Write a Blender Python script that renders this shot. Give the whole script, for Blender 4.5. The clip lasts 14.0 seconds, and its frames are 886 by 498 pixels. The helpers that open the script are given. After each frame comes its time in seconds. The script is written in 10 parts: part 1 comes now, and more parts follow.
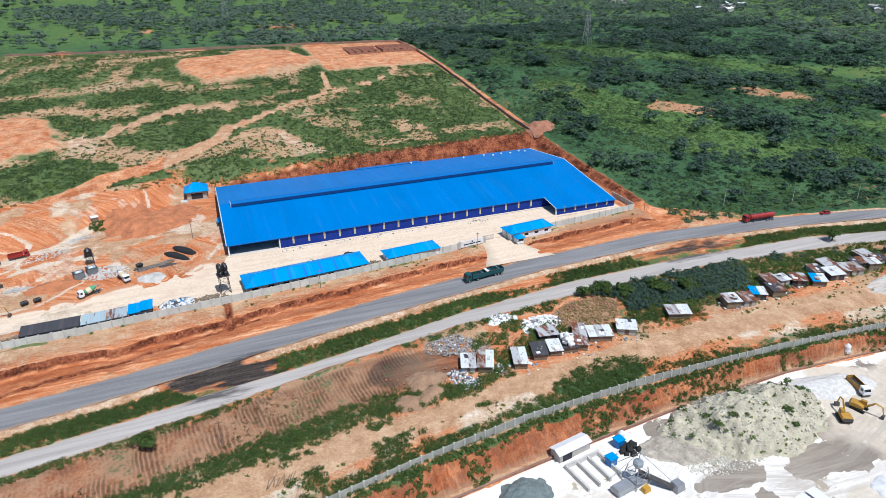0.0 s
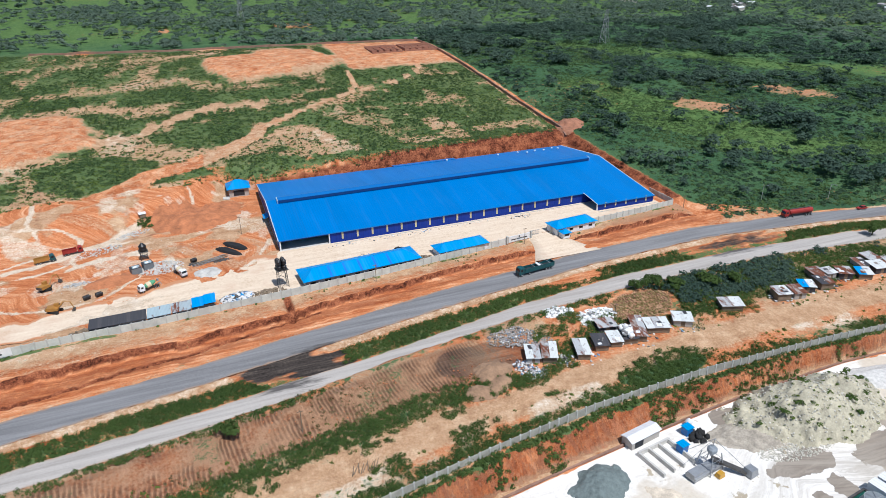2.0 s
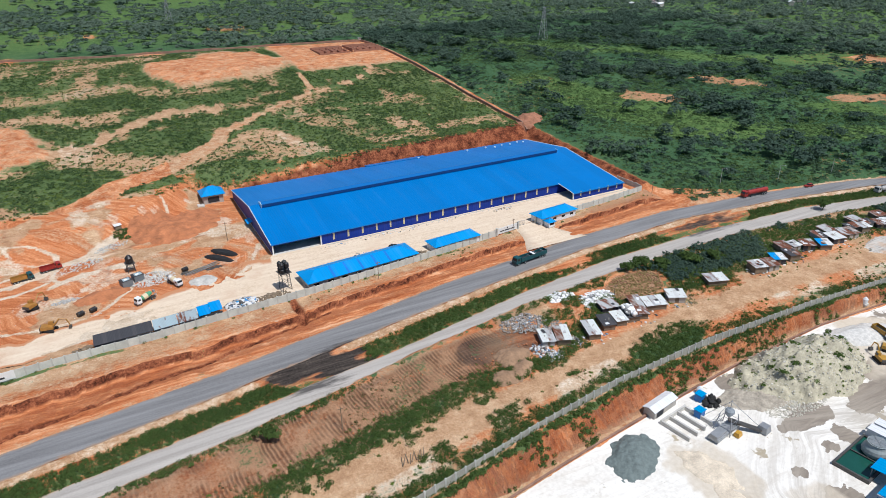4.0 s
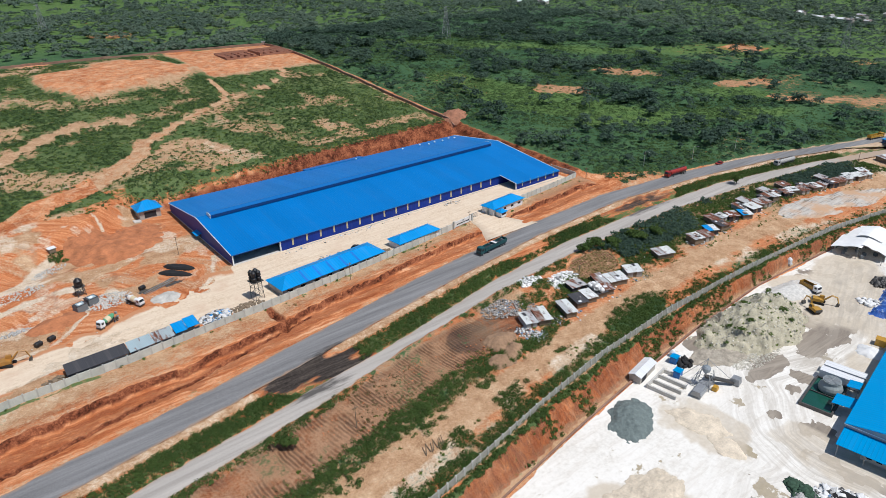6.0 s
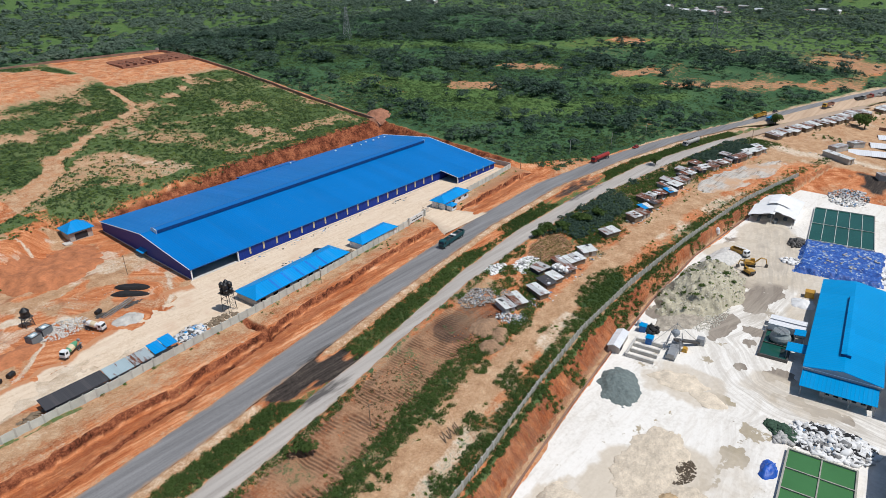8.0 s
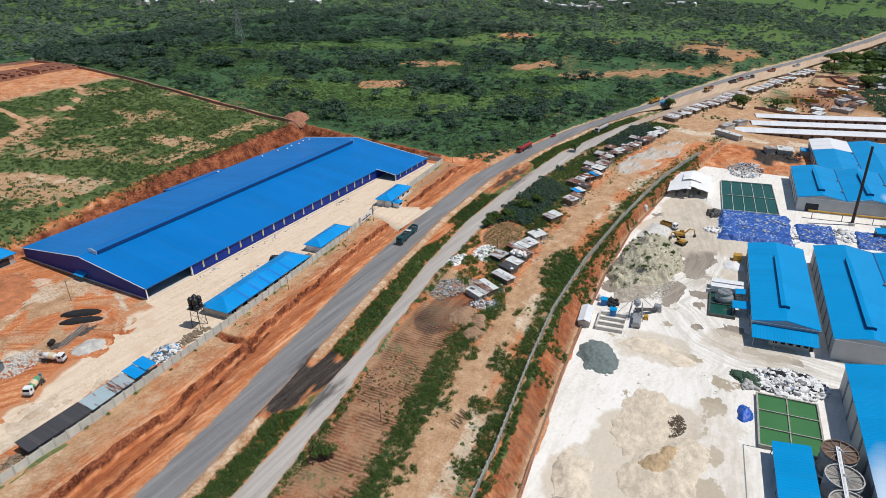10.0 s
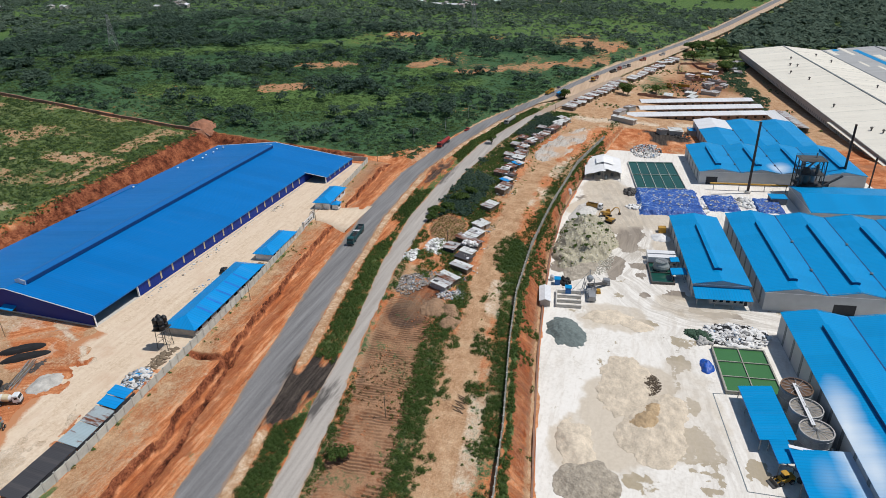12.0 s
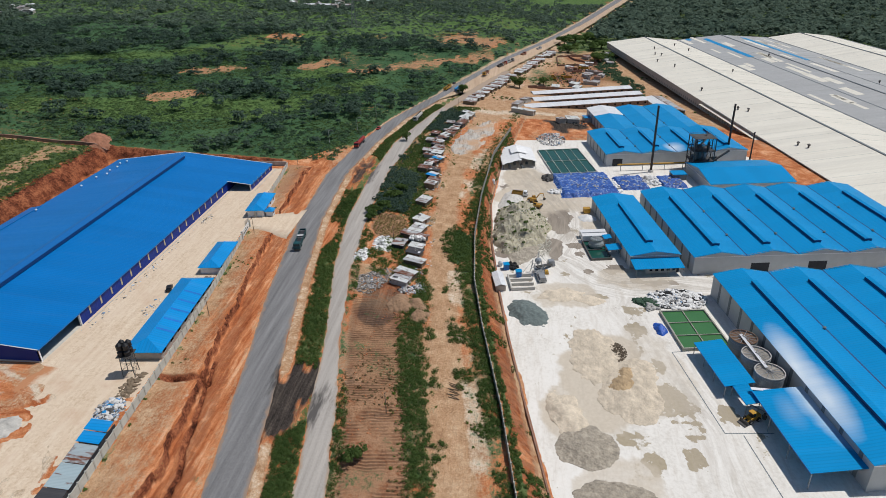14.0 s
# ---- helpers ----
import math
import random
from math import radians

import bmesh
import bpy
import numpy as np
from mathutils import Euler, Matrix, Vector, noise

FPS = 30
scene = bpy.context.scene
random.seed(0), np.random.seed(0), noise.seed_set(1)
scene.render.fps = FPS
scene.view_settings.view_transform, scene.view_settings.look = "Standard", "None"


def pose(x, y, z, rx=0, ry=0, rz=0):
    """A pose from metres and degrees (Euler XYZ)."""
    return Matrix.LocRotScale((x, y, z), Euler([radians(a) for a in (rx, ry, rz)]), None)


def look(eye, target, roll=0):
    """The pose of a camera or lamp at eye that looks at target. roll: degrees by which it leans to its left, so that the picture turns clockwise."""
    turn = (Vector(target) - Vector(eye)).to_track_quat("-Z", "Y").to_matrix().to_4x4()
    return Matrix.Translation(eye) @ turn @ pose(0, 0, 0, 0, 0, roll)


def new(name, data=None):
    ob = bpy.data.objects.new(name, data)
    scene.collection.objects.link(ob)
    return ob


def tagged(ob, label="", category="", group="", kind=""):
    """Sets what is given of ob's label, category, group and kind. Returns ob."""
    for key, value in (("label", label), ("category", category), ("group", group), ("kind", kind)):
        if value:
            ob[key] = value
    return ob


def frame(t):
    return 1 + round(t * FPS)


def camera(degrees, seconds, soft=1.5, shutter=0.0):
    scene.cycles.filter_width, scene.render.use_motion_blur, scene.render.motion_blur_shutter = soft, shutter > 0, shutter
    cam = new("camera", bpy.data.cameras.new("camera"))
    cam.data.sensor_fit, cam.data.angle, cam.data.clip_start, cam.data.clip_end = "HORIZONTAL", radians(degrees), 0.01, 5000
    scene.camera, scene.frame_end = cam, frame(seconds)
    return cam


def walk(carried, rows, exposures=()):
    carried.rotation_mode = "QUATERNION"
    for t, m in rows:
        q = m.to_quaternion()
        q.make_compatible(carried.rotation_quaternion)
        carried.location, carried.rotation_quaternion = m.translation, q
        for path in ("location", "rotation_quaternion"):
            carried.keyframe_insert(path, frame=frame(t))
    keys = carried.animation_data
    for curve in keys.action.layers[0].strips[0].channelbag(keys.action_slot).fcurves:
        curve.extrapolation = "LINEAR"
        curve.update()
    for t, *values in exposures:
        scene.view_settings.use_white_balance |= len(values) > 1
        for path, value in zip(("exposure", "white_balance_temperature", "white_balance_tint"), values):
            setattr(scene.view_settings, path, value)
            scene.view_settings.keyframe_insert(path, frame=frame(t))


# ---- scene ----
cam = camera(68.8, 14.0, soft=0.55)
METRES, EYE, TILT, LEAN, TURN = 185.8, 109.0, 3.5, 1.6, -21.4
ROWS = [
    (0.0, 0.0, 0.0, 0.0, 0.5, -28.54, -0.91),
    (0.5, -0.021, -0.0046, -0.0002, 0.5, -28.56, -0.91),
    (1.0, -0.0453, -0.0099, -0.0006, 0.52, -28.56, -0.88),
    (1.5, -0.0742, -0.0162, -0.0011, 0.54, -28.56, -0.86),
    (2.0, -0.1044, -0.0227, -0.0019, 0.32, -28.54, -0.86),
    (2.5, -0.1374, -0.0291, -0.0018, -0.64, -28.53, -0.86),
    (5.0, -0.3157, -0.044, -0.0031, -12.05, -28.28, -1.26),
    (5.5, -0.352, -0.042, -0.004, -14.59, -28.2, -1.34),
    (6.0, -0.3903, -0.0383, -0.005, -17.29, -28.11, -1.44),
    (6.5, -0.4263, -0.0331, -0.0061, -19.84, -28.04, -1.52),
    (7.0, -0.4633, -0.0255, -0.007, -22.52, -27.96, -1.59),
    (7.5, -0.4988, -0.0162, -0.0081, -25.19, -27.88, -1.67),
    (8.0, -0.5354, -0.0048, -0.0091, -27.98, -27.78, -1.72),
    (10.5, -0.7051, 0.0766, -0.0155, -41.97, -27.33, -2.03),
    (11.0, -0.7371, 0.0984, -0.0173, -44.94, -27.2, -2.09),
    (11.5, -0.7665, 0.1208, -0.0187, -47.82, -27.11, -2.15),
    (12.0, -0.7963, 0.1463, -0.0203, -50.85, -27.0, -2.22),
    (12.5, -0.8236, 0.1722, -0.022, -53.8, -26.88, -2.31),
    (13.0, -0.8502, 0.2002, -0.024, -56.87, -26.74, -2.34),
    (13.5, -0.8744, 0.2289, -0.0257, -59.78, -26.62, -2.42),
    (14.0, -0.898, 0.2598, -0.0275, -62.88, -26.51, -2.49),
]
walk(cam, [(t, pose(0, 0, EYE, TILT, LEAN, TURN) @ pose(METRES * x, METRES * y, METRES * z, 90 + pitch, roll, yaw)) for t, x, y, z, yaw, pitch, roll in ROWS],
     exposures=((0.0, 0.34, 5930, 10), (2.5, 0.27, 6050, 10), (5.0, 0.14, 6230, 10), (8.0, 0.04, 6350, 10), (11.0, -0.01, 6470, 10), (14.0, -0.22, 6500, 10)))

# ==== body
# world and sun: a high tropical sun through broken cloud
SUN = Vector((0.14, -0.42, 0.90)).normalized()
world = bpy.data.worlds.new("sky")
scene.world = world
world.use_nodes = True
_t = world.node_tree
_sky = _t.nodes.new("ShaderNodeTexSky")
_sky.sky_type, _sky.sun_disc = "NISHITA", False
_sky.sun_elevation = math.asin(SUN.z)
_sky.sun_rotation = math.atan2(SUN.x, SUN.y)
_sky.air_density, _sky.dust_density = 1.0, 0.6
_t.nodes["Background"].inputs["Strength"].default_value = 0.074
_t.links.new(_sky.outputs["Color"], _t.nodes["Background"].inputs["Color"])
_sun = bpy.data.lights.new("sun", "SUN")
_sun.energy, _sun.angle, _sun.color = 3.58, radians(0.6), (1.0, 0.97, 0.93)
_ob = new("sun", _sun)
_ob.matrix_world = look(SUN * 500, (0, 0, 0))

rng = np.random.RandomState(7)


# ---------------------------------------------------------------- materials
def nodes_of(name):
    m = bpy.data.materials.new(name)
    m.use_nodes = True
    t = m.node_tree
    return m, t, t.nodes["Principled BSDF"]


def nd(t, kind, **inputs):
    n = t.nodes.new("ShaderNode" + kind)
    for k, v in inputs.items():
        n.inputs[k.replace("_", " ")].default_value = v
    return n


def ramp(t, fac, stops):
    r = t.nodes.new("ShaderNodeValToRGB")
    el = r.color_ramp.elements
    while len(el) < len(stops):
        el.new(0.5)
    for e, (p, c) in zip(el, stops):
        e.position, e.color = p, (*c, 1) if len(c) == 3 else c
    t.links.new(fac, r.inputs[0])
    return r.outputs[0]


def mixc(t, fac, a, b):
    m = t.nodes.new("ShaderNodeMix")
    m.data_type = "RGBA"
    for sock, v in ((m.inputs[0], fac), (m.inputs[6], a), (m.inputs[7], b)):
        if isinstance(v, (int, float)):
            sock.default_value = v
        elif isinstance(v, tuple):
            sock.default_value = (*v, 1)
        else:
            t.links.new(v, sock)
    return m.outputs[2]


def mathn(t, op, a, b=0.0, clamp=False):
    m = t.nodes.new("ShaderNodeMath")
    m.operation, m.use_clamp = op, clamp
    for i, v in enumerate((a, b)):
        if isinstance(v, (int, float)):
            m.inputs[i].default_value = v
        else:
            t.links.new(v, m.inputs[i])
    return m.outputs[0]


def where(t):
    return t.nodes.new("ShaderNodeNewGeometry").outputs["Position"]


def noise_at(t, scale, detail=4, rough=0.55, stretch=None, pos=None):
    n = nd(t, "TexNoise", Scale=scale, Detail=detail, Roughness=rough)
    p = pos or where(t)
    if stretch:
        mp = nd(t, "Mapping", Scale=stretch)
        t.links.new(p, mp.inputs[0])
        p = mp.outputs[0]
    t.links.new(p, n.inputs["Vector"])
    return n.outputs["Fac"]


def bump(t, b, height, strength=0.4, dist=0.2):
    n = nd(t, "Bump", Strength=strength, Distance=dist)
    t.links.new(height, n.inputs["Height"])
    t.links.new(n.outputs[0], b.inputs["Normal"])


def plain(name, col, rough=0.6, metal=0.0, vary=0.25, scale=0.8, grain=6.0, rel=0.15):
    """Painted, weathered or mineral surface: a base colour broken up at two scales."""
    m, t, b = nodes_of(name)
    lo = tuple(c * (1 - vary) for c in col)
    hi = tuple(min(1, c * (1 + vary)) for c in col)
    a = noise_at(t, scale, 5)
    g = noise_at(t, grain, 3)
    f = mathn(t, "ADD", mathn(t, "MULTIPLY", a, 0.65), mathn(t, "MULTIPLY", g, 0.35))
    c = ramp(t, f, ((0.3, lo), (0.7, hi)))
    info = t.nodes.new("ShaderNodeObjectInfo")
    hs = nd(t, "HueSaturation")
    t.links.new(mathn(t, "ADD", mathn(t, "MULTIPLY", info.outputs["Random"], 0.16), 0.92), hs.inputs["Value"])
    t.links.new(c, hs.inputs["Color"])
    t.links.new(hs.outputs[0], b.inputs["Base Color"])
    b.inputs["Roughness"].default_value, b.inputs["Metallic"].default_value = rough, metal
    if rel:
        bump(t, b, g, rel, 0.05)
    return m


def sheet(name, col, rough=0.35, dirt=0.12, pitch=1.0, stain=(0.25, 0.22, 0.2), rust=0.0, lap=6.0, glare=()):
    """Ribbed painted roofing sheet; the ribs follow the object's local y."""
    m, t, b = nodes_of(name)
    tc = t.nodes.new("ShaderNodeTexCoord").outputs["Object"]
    sep = nd(t, "SeparateXYZ")
    t.links.new(tc, sep.inputs[0])
    x = sep.outputs[0]
    saw = mathn(t, "FRACT", mathn(t, "MULTIPLY", x, 1.0 / pitch))
    rib = mathn(t, "LESS_THAN", mathn(t, "ABSOLUTE", mathn(t, "SUBTRACT", saw, 0.5)), 0.14)
    strip = nd(t, "TexWhiteNoise")
    strip.noise_dimensions = "1D"
    t.links.new(mathn(t, "FLOOR", mathn(t, "MULTIPLY", x, 1.0 / lap)), strip.inputs["W"])
    big = noise_at(t, 0.06, 4, pos=tc)
    streak = noise_at(t, 1.0, 4, stretch=(0.5, 0.03, 0.03), pos=tc)
    v = mathn(t, "ADD", mathn(t, "MULTIPLY", strip.outputs["Value"], 0.09), mathn(t, "MULTIPLY", big, 0.22))
    hs = nd(t, "HueSaturation")
    hs.inputs["Color"].default_value = (*col, 1)
    t.links.new(mathn(t, "SUBTRACT", mathn(t, "ADD", v, 0.88), mathn(t, "MULTIPLY", rib, 0.10)), hs.inputs["Value"])
    c = mixc(t, mathn(t, "MULTIPLY", ramp(t, streak, ((0.5, (0, 0, 0)), (0.8, (1, 1, 1)))), dirt), hs.outputs[0], stain)
    if rust:
        r = noise_at(t, 0.35, 5, 0.65, stretch=(1.6, 0.5, 1.0))
        c = mixc(t, ramp(t, r, ((0.62 - 0.25 * rust, (0, 0, 0)), (0.7 - 0.2 * rust, (1, 1, 1)))), c, (0.16, 0.06, 0.035))
    # white patches painted into the roof colour in place of sun glare
    for cx, cy, rx, ry, full in glare:
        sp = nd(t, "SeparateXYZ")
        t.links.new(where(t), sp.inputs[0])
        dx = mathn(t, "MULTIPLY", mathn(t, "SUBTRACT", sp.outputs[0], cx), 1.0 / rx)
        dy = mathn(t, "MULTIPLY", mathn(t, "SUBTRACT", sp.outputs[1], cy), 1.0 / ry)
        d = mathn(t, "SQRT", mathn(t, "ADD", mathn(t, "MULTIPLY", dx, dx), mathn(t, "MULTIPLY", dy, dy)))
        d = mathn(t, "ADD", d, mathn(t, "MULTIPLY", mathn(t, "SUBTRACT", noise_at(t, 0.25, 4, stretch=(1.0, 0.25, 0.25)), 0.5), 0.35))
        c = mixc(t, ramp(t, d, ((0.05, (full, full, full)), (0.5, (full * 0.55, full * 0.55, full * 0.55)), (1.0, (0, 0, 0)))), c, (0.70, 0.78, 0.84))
    t.links.new(c, b.inputs["Base Color"])
    b.inputs["Specular IOR Level"].default_value = 0.14
    t.links.new(mathn(t, "ADD", mathn(t, "MULTIPLY", streak, 0.2), rough - 0.1), b.inputs["Roughness"])
    bump(t, b, rib, 0.5, 0.04)
    return m


def leaf(name, dark, light, scale=0.02, through_leaf=0.38):
    """Foliage: colour by clump, by leaf and over long stretches of ground."""
    m, t, b = nodes_of(name)
    isl = t.nodes.new("ShaderNodeNewGeometry").outputs["Random Per Island"]
    a = noise_at(t, scale, 4)
    c = noise_at(t, 0.35, 3)
    f = mathn(t, "ADD", mathn(t, "ADD", mathn(t, "MULTIPLY", isl, 0.18), mathn(t, "MULTIPLY", a, 0.55)), mathn(t, "MULTIPLY", c, 0.3))
    col = ramp(t, f, ((0.33, dark), (0.72, light)))
    t.links.new(col, b.inputs["Base Color"])
    b.inputs["Roughness"].default_value = 0.8
    b.inputs["Specular IOR Level"].default_value = 0.06
    # thin leaves let part of the light through
    thin = t.nodes.new("ShaderNodeBsdfTranslucent")
    t.links.new(col, thin.inputs["Color"])
    both = nd(t, "MixShader", Fac=through_leaf)
    t.links.new(b.outputs[0], both.inputs[1])
    t.links.new(thin.outputs[0], both.inputs[2])
    t.links.new(both.outputs[0], t.nodes["Material Output"].inputs["Surface"])
    return m


def flow_noise(t, across, scale):
    """Noise drawn out along lines of equal distance from a way."""
    sep = nd(t, "SeparateXYZ")
    t.links.new(where(t), sep.inputs[0])
    v = nd(t, "CombineXYZ")
    t.links.new(across, v.inputs[0])
    t.links.new(mathn(t, "MULTIPLY", sep.outputs[0], 0.07), v.inputs[1])
    t.links.new(mathn(t, "MULTIPLY", sep.outputs[1], 0.07), v.inputs[2])
    n = nd(t, "TexNoise", Scale=scale, Detail=5, Roughness=0.62)
    t.links.new(v.outputs[0], n.inputs["Vector"])
    return n.outputs["Fac"]


def blend_value(t, fac, a, b):
    m = nd(t, "Mix")
    t.links.new(fac, m.inputs[0])
    t.links.new(a, m.inputs[2])
    t.links.new(b, m.inputs[3])
    return m.outputs[0]


def ground_material():
    m, t, b = nodes_of("site_ground")

    def attr(n):
        a = t.nodes.new("ShaderNodeAttribute")
        a.attribute_name = n
        return a.outputs["Fac"]
    n_big = noise_at(t, 0.035, 5, 0.6)
    n_mid = noise_at(t, 0.22, 6, 0.65)
    n_fine = noise_at(t, 1.3, 5, 0.75)
    n_run = noise_at(t, 0.16, 6, 0.65, stretch=(0.30, 1.6, 1.0))
    n_rut = noise_at(t, 0.9, 4, 0.6, stretch=(0.07, 1.5, 1.0))
    n_grit = noise_at(t, 4.5, 3, 0.7)
    n_churn = noise_at(t, 0.10, 7, 0.62)
    n_churn.node.inputs["Distortion"].default_value = 1.1
    mixn = mathn(t, "ADD", mathn(t, "MULTIPLY", n_mid, 0.55), mathn(t, "MULTIPLY", n_fine, 0.45))
    rn = mathn(t, "ADD", mathn(t, "ADD", mathn(t, "MULTIPLY", n_run, 0.52), mathn(t, "MULTIPLY", n_fine, 0.14)), mathn(t, "MULTIPLY", n_rut, 0.34))
    churned = mathn(t, "ADD", mathn(t, "MULTIPLY", n_churn, 0.6), mathn(t, "MULTIPLY", n_fine, 0.4))
    run = nd(t, "Mix")
    t.links.new(attr("run"), run.inputs[0])
    t.links.new(churned, run.inputs[2])
    t.links.new(rn, run.inputs[3])
    rn = run.outputs[0]
    # wheel marks that follow the ways round the site
    n_flow = flow_noise(t, attr("flow"), 0.50)
    n_tyre = flow_noise(t, attr("flow"), 1.3)
    marks = mathn(t, "ADD", mathn(t, "MULTIPLY", n_flow, 0.45), mathn(t, "ADD", mathn(t, "MULTIPLY", n_tyre, 0.30), mathn(t, "MULTIPLY", n_fine, 0.25)))
    rn = blend_value(t, attr("churn"), rn, marks)
    n_patch = blend_value(t, attr("churn"), n_mid, n_flow)

    def cover(name, softness=0.12, ragged=1.5):
        """An attribute turned into ragged patches."""
        n = mathn(t, "ADD", mathn(t, "MULTIPLY", n_patch, 0.5), mathn(t, "MULTIPLY", n_fine, 0.5))
        d = mathn(t, "SUBTRACT", mathn(t, "ADD", attr(name), mathn(t, "MULTIPLY", mathn(t, "SUBTRACT", n, 0.5), ragged)), 0.5)
        return mathn(t, "ADD", mathn(t, "DIVIDE", d, softness), 0.5, True)
    red = ramp(t, rn, ((0.36, (0.27, 0.073, 0.026)), (0.45, (0.44, 0.141, 0.054)), (0.53, (0.585, 0.238, 0.104)), (0.62, (0.74, 0.42, 0.24))))
    # deep red earth; its darkest tones also carry scarp and trench shade
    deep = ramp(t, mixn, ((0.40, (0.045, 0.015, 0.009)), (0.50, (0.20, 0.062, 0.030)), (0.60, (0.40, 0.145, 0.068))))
    sand = ramp(t, mixn, ((0.34, (0.30, 0.165, 0.088)), (0.5, (0.47, 0.29, 0.165)), (0.68, (0.64, 0.46, 0.30))))
    pale = ramp(t, mixn, ((0.34, (0.46, 0.34, 0.23)), (0.5, (0.62, 0.50, 0.37)), (0.68, (0.76, 0.67, 0.55))))
    dark = ramp(t, mathn(t, "ADD", mathn(t, "MULTIPLY", n_rut, 0.6), mathn(t, "MULTIPLY", n_fine, 0.4)), ((0.38, (0.026, 0.022, 0.020)), (0.52, (0.060, 0.049, 0.042)), (0.68, (0.125, 0.100, 0.082))))
    grass = ramp(t, mathn(t, "ADD", mathn(t, "MULTIPLY", n_big, 0.5), mathn(t, "MULTIPLY", n_fine, 0.5)),
                 ((0.34, (0.045, 0.078, 0.028)), (0.5, (0.092, 0.140, 0.050)), (0.66, (0.175, 0.205, 0.085))))

    c = mixc(t, cover("sand", 0.3), red, sand)
    c = mixc(t, cover("pale", 0.35), c, pale)
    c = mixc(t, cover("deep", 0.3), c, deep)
    # ploughed ridges: darker furrows between paler crests
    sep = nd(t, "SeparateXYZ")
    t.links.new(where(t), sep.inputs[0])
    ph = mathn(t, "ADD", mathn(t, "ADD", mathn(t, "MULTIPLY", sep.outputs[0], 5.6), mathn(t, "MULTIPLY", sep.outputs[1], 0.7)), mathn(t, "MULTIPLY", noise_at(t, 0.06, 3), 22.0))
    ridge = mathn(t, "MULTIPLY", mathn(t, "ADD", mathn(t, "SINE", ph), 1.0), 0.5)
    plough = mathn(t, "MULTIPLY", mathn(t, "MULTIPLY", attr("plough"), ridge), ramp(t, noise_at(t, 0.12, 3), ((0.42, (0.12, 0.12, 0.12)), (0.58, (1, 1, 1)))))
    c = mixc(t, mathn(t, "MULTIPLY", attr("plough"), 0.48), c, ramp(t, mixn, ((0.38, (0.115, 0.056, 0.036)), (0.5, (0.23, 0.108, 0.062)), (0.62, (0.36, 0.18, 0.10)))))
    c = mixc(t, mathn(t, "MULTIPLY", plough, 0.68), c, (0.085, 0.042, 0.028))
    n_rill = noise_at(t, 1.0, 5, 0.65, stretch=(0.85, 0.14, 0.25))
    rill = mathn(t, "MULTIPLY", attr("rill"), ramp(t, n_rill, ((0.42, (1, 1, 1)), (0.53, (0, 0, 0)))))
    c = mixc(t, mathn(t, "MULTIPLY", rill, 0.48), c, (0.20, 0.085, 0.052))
    c = mixc(t, cover("dark", 0.55, 1.0), c, dark)
    # lush grass, darkened further in its colour to stand in for cloud shade
    lush_shade = ramp(t, mathn(t, "ADD", mathn(t, "MULTIPLY", n_big, 0.5), mathn(t, "MULTIPLY", n_fine, 0.5)),
                ((0.36, (0.028, 0.068, 0.034)), (0.5, (0.050, 0.108, 0.048)), (0.64, (0.086, 0.156, 0.064))))
    sward = ramp(t, mathn(t, "ADD", mathn(t, "MULTIPLY", n_mid, 0.5), mathn(t, "MULTIPLY", n_fine, 0.5)),
                 ((0.36, (0.046, 0.098, 0.032)), (0.5, (0.088, 0.156, 0.046)), (0.64, (0.145, 0.210, 0.066))))
    lush_shade = mixc(t, cover("meadow", 0.9, 1.2), lush_shade, sward)
    grass = mixc(t, attr("lush_shade"), grass, lush_shade)
    c = mixc(t, cover("grass", 0.22, 2.4), c, grass)
    grit = nd(t, "HueSaturation")
    t.links.new(c, grit.inputs["Color"])
    t.links.new(mathn(t, "ADD", mathn(t, "MULTIPLY", n_grit, 1.3), 0.35), grit.inputs["Value"])
    t.links.new(grit.outputs[0], b.inputs["Base Color"])
    b.inputs["Roughness"].default_value = 0.95
    b.inputs["Specular IOR Level"].default_value = 0.1
    hgt = mathn(t, "SUBTRACT", mathn(t, "ADD", mixn, mathn(t, "MULTIPLY", n_rut, 0.35)), mathn(t, "ADD", mathn(t, "MULTIPLY", plough, 0.55), mathn(t, "MULTIPLY", rill, 0.25)))
    bump(t, b, hgt, 1.0, 0.6)
    return m


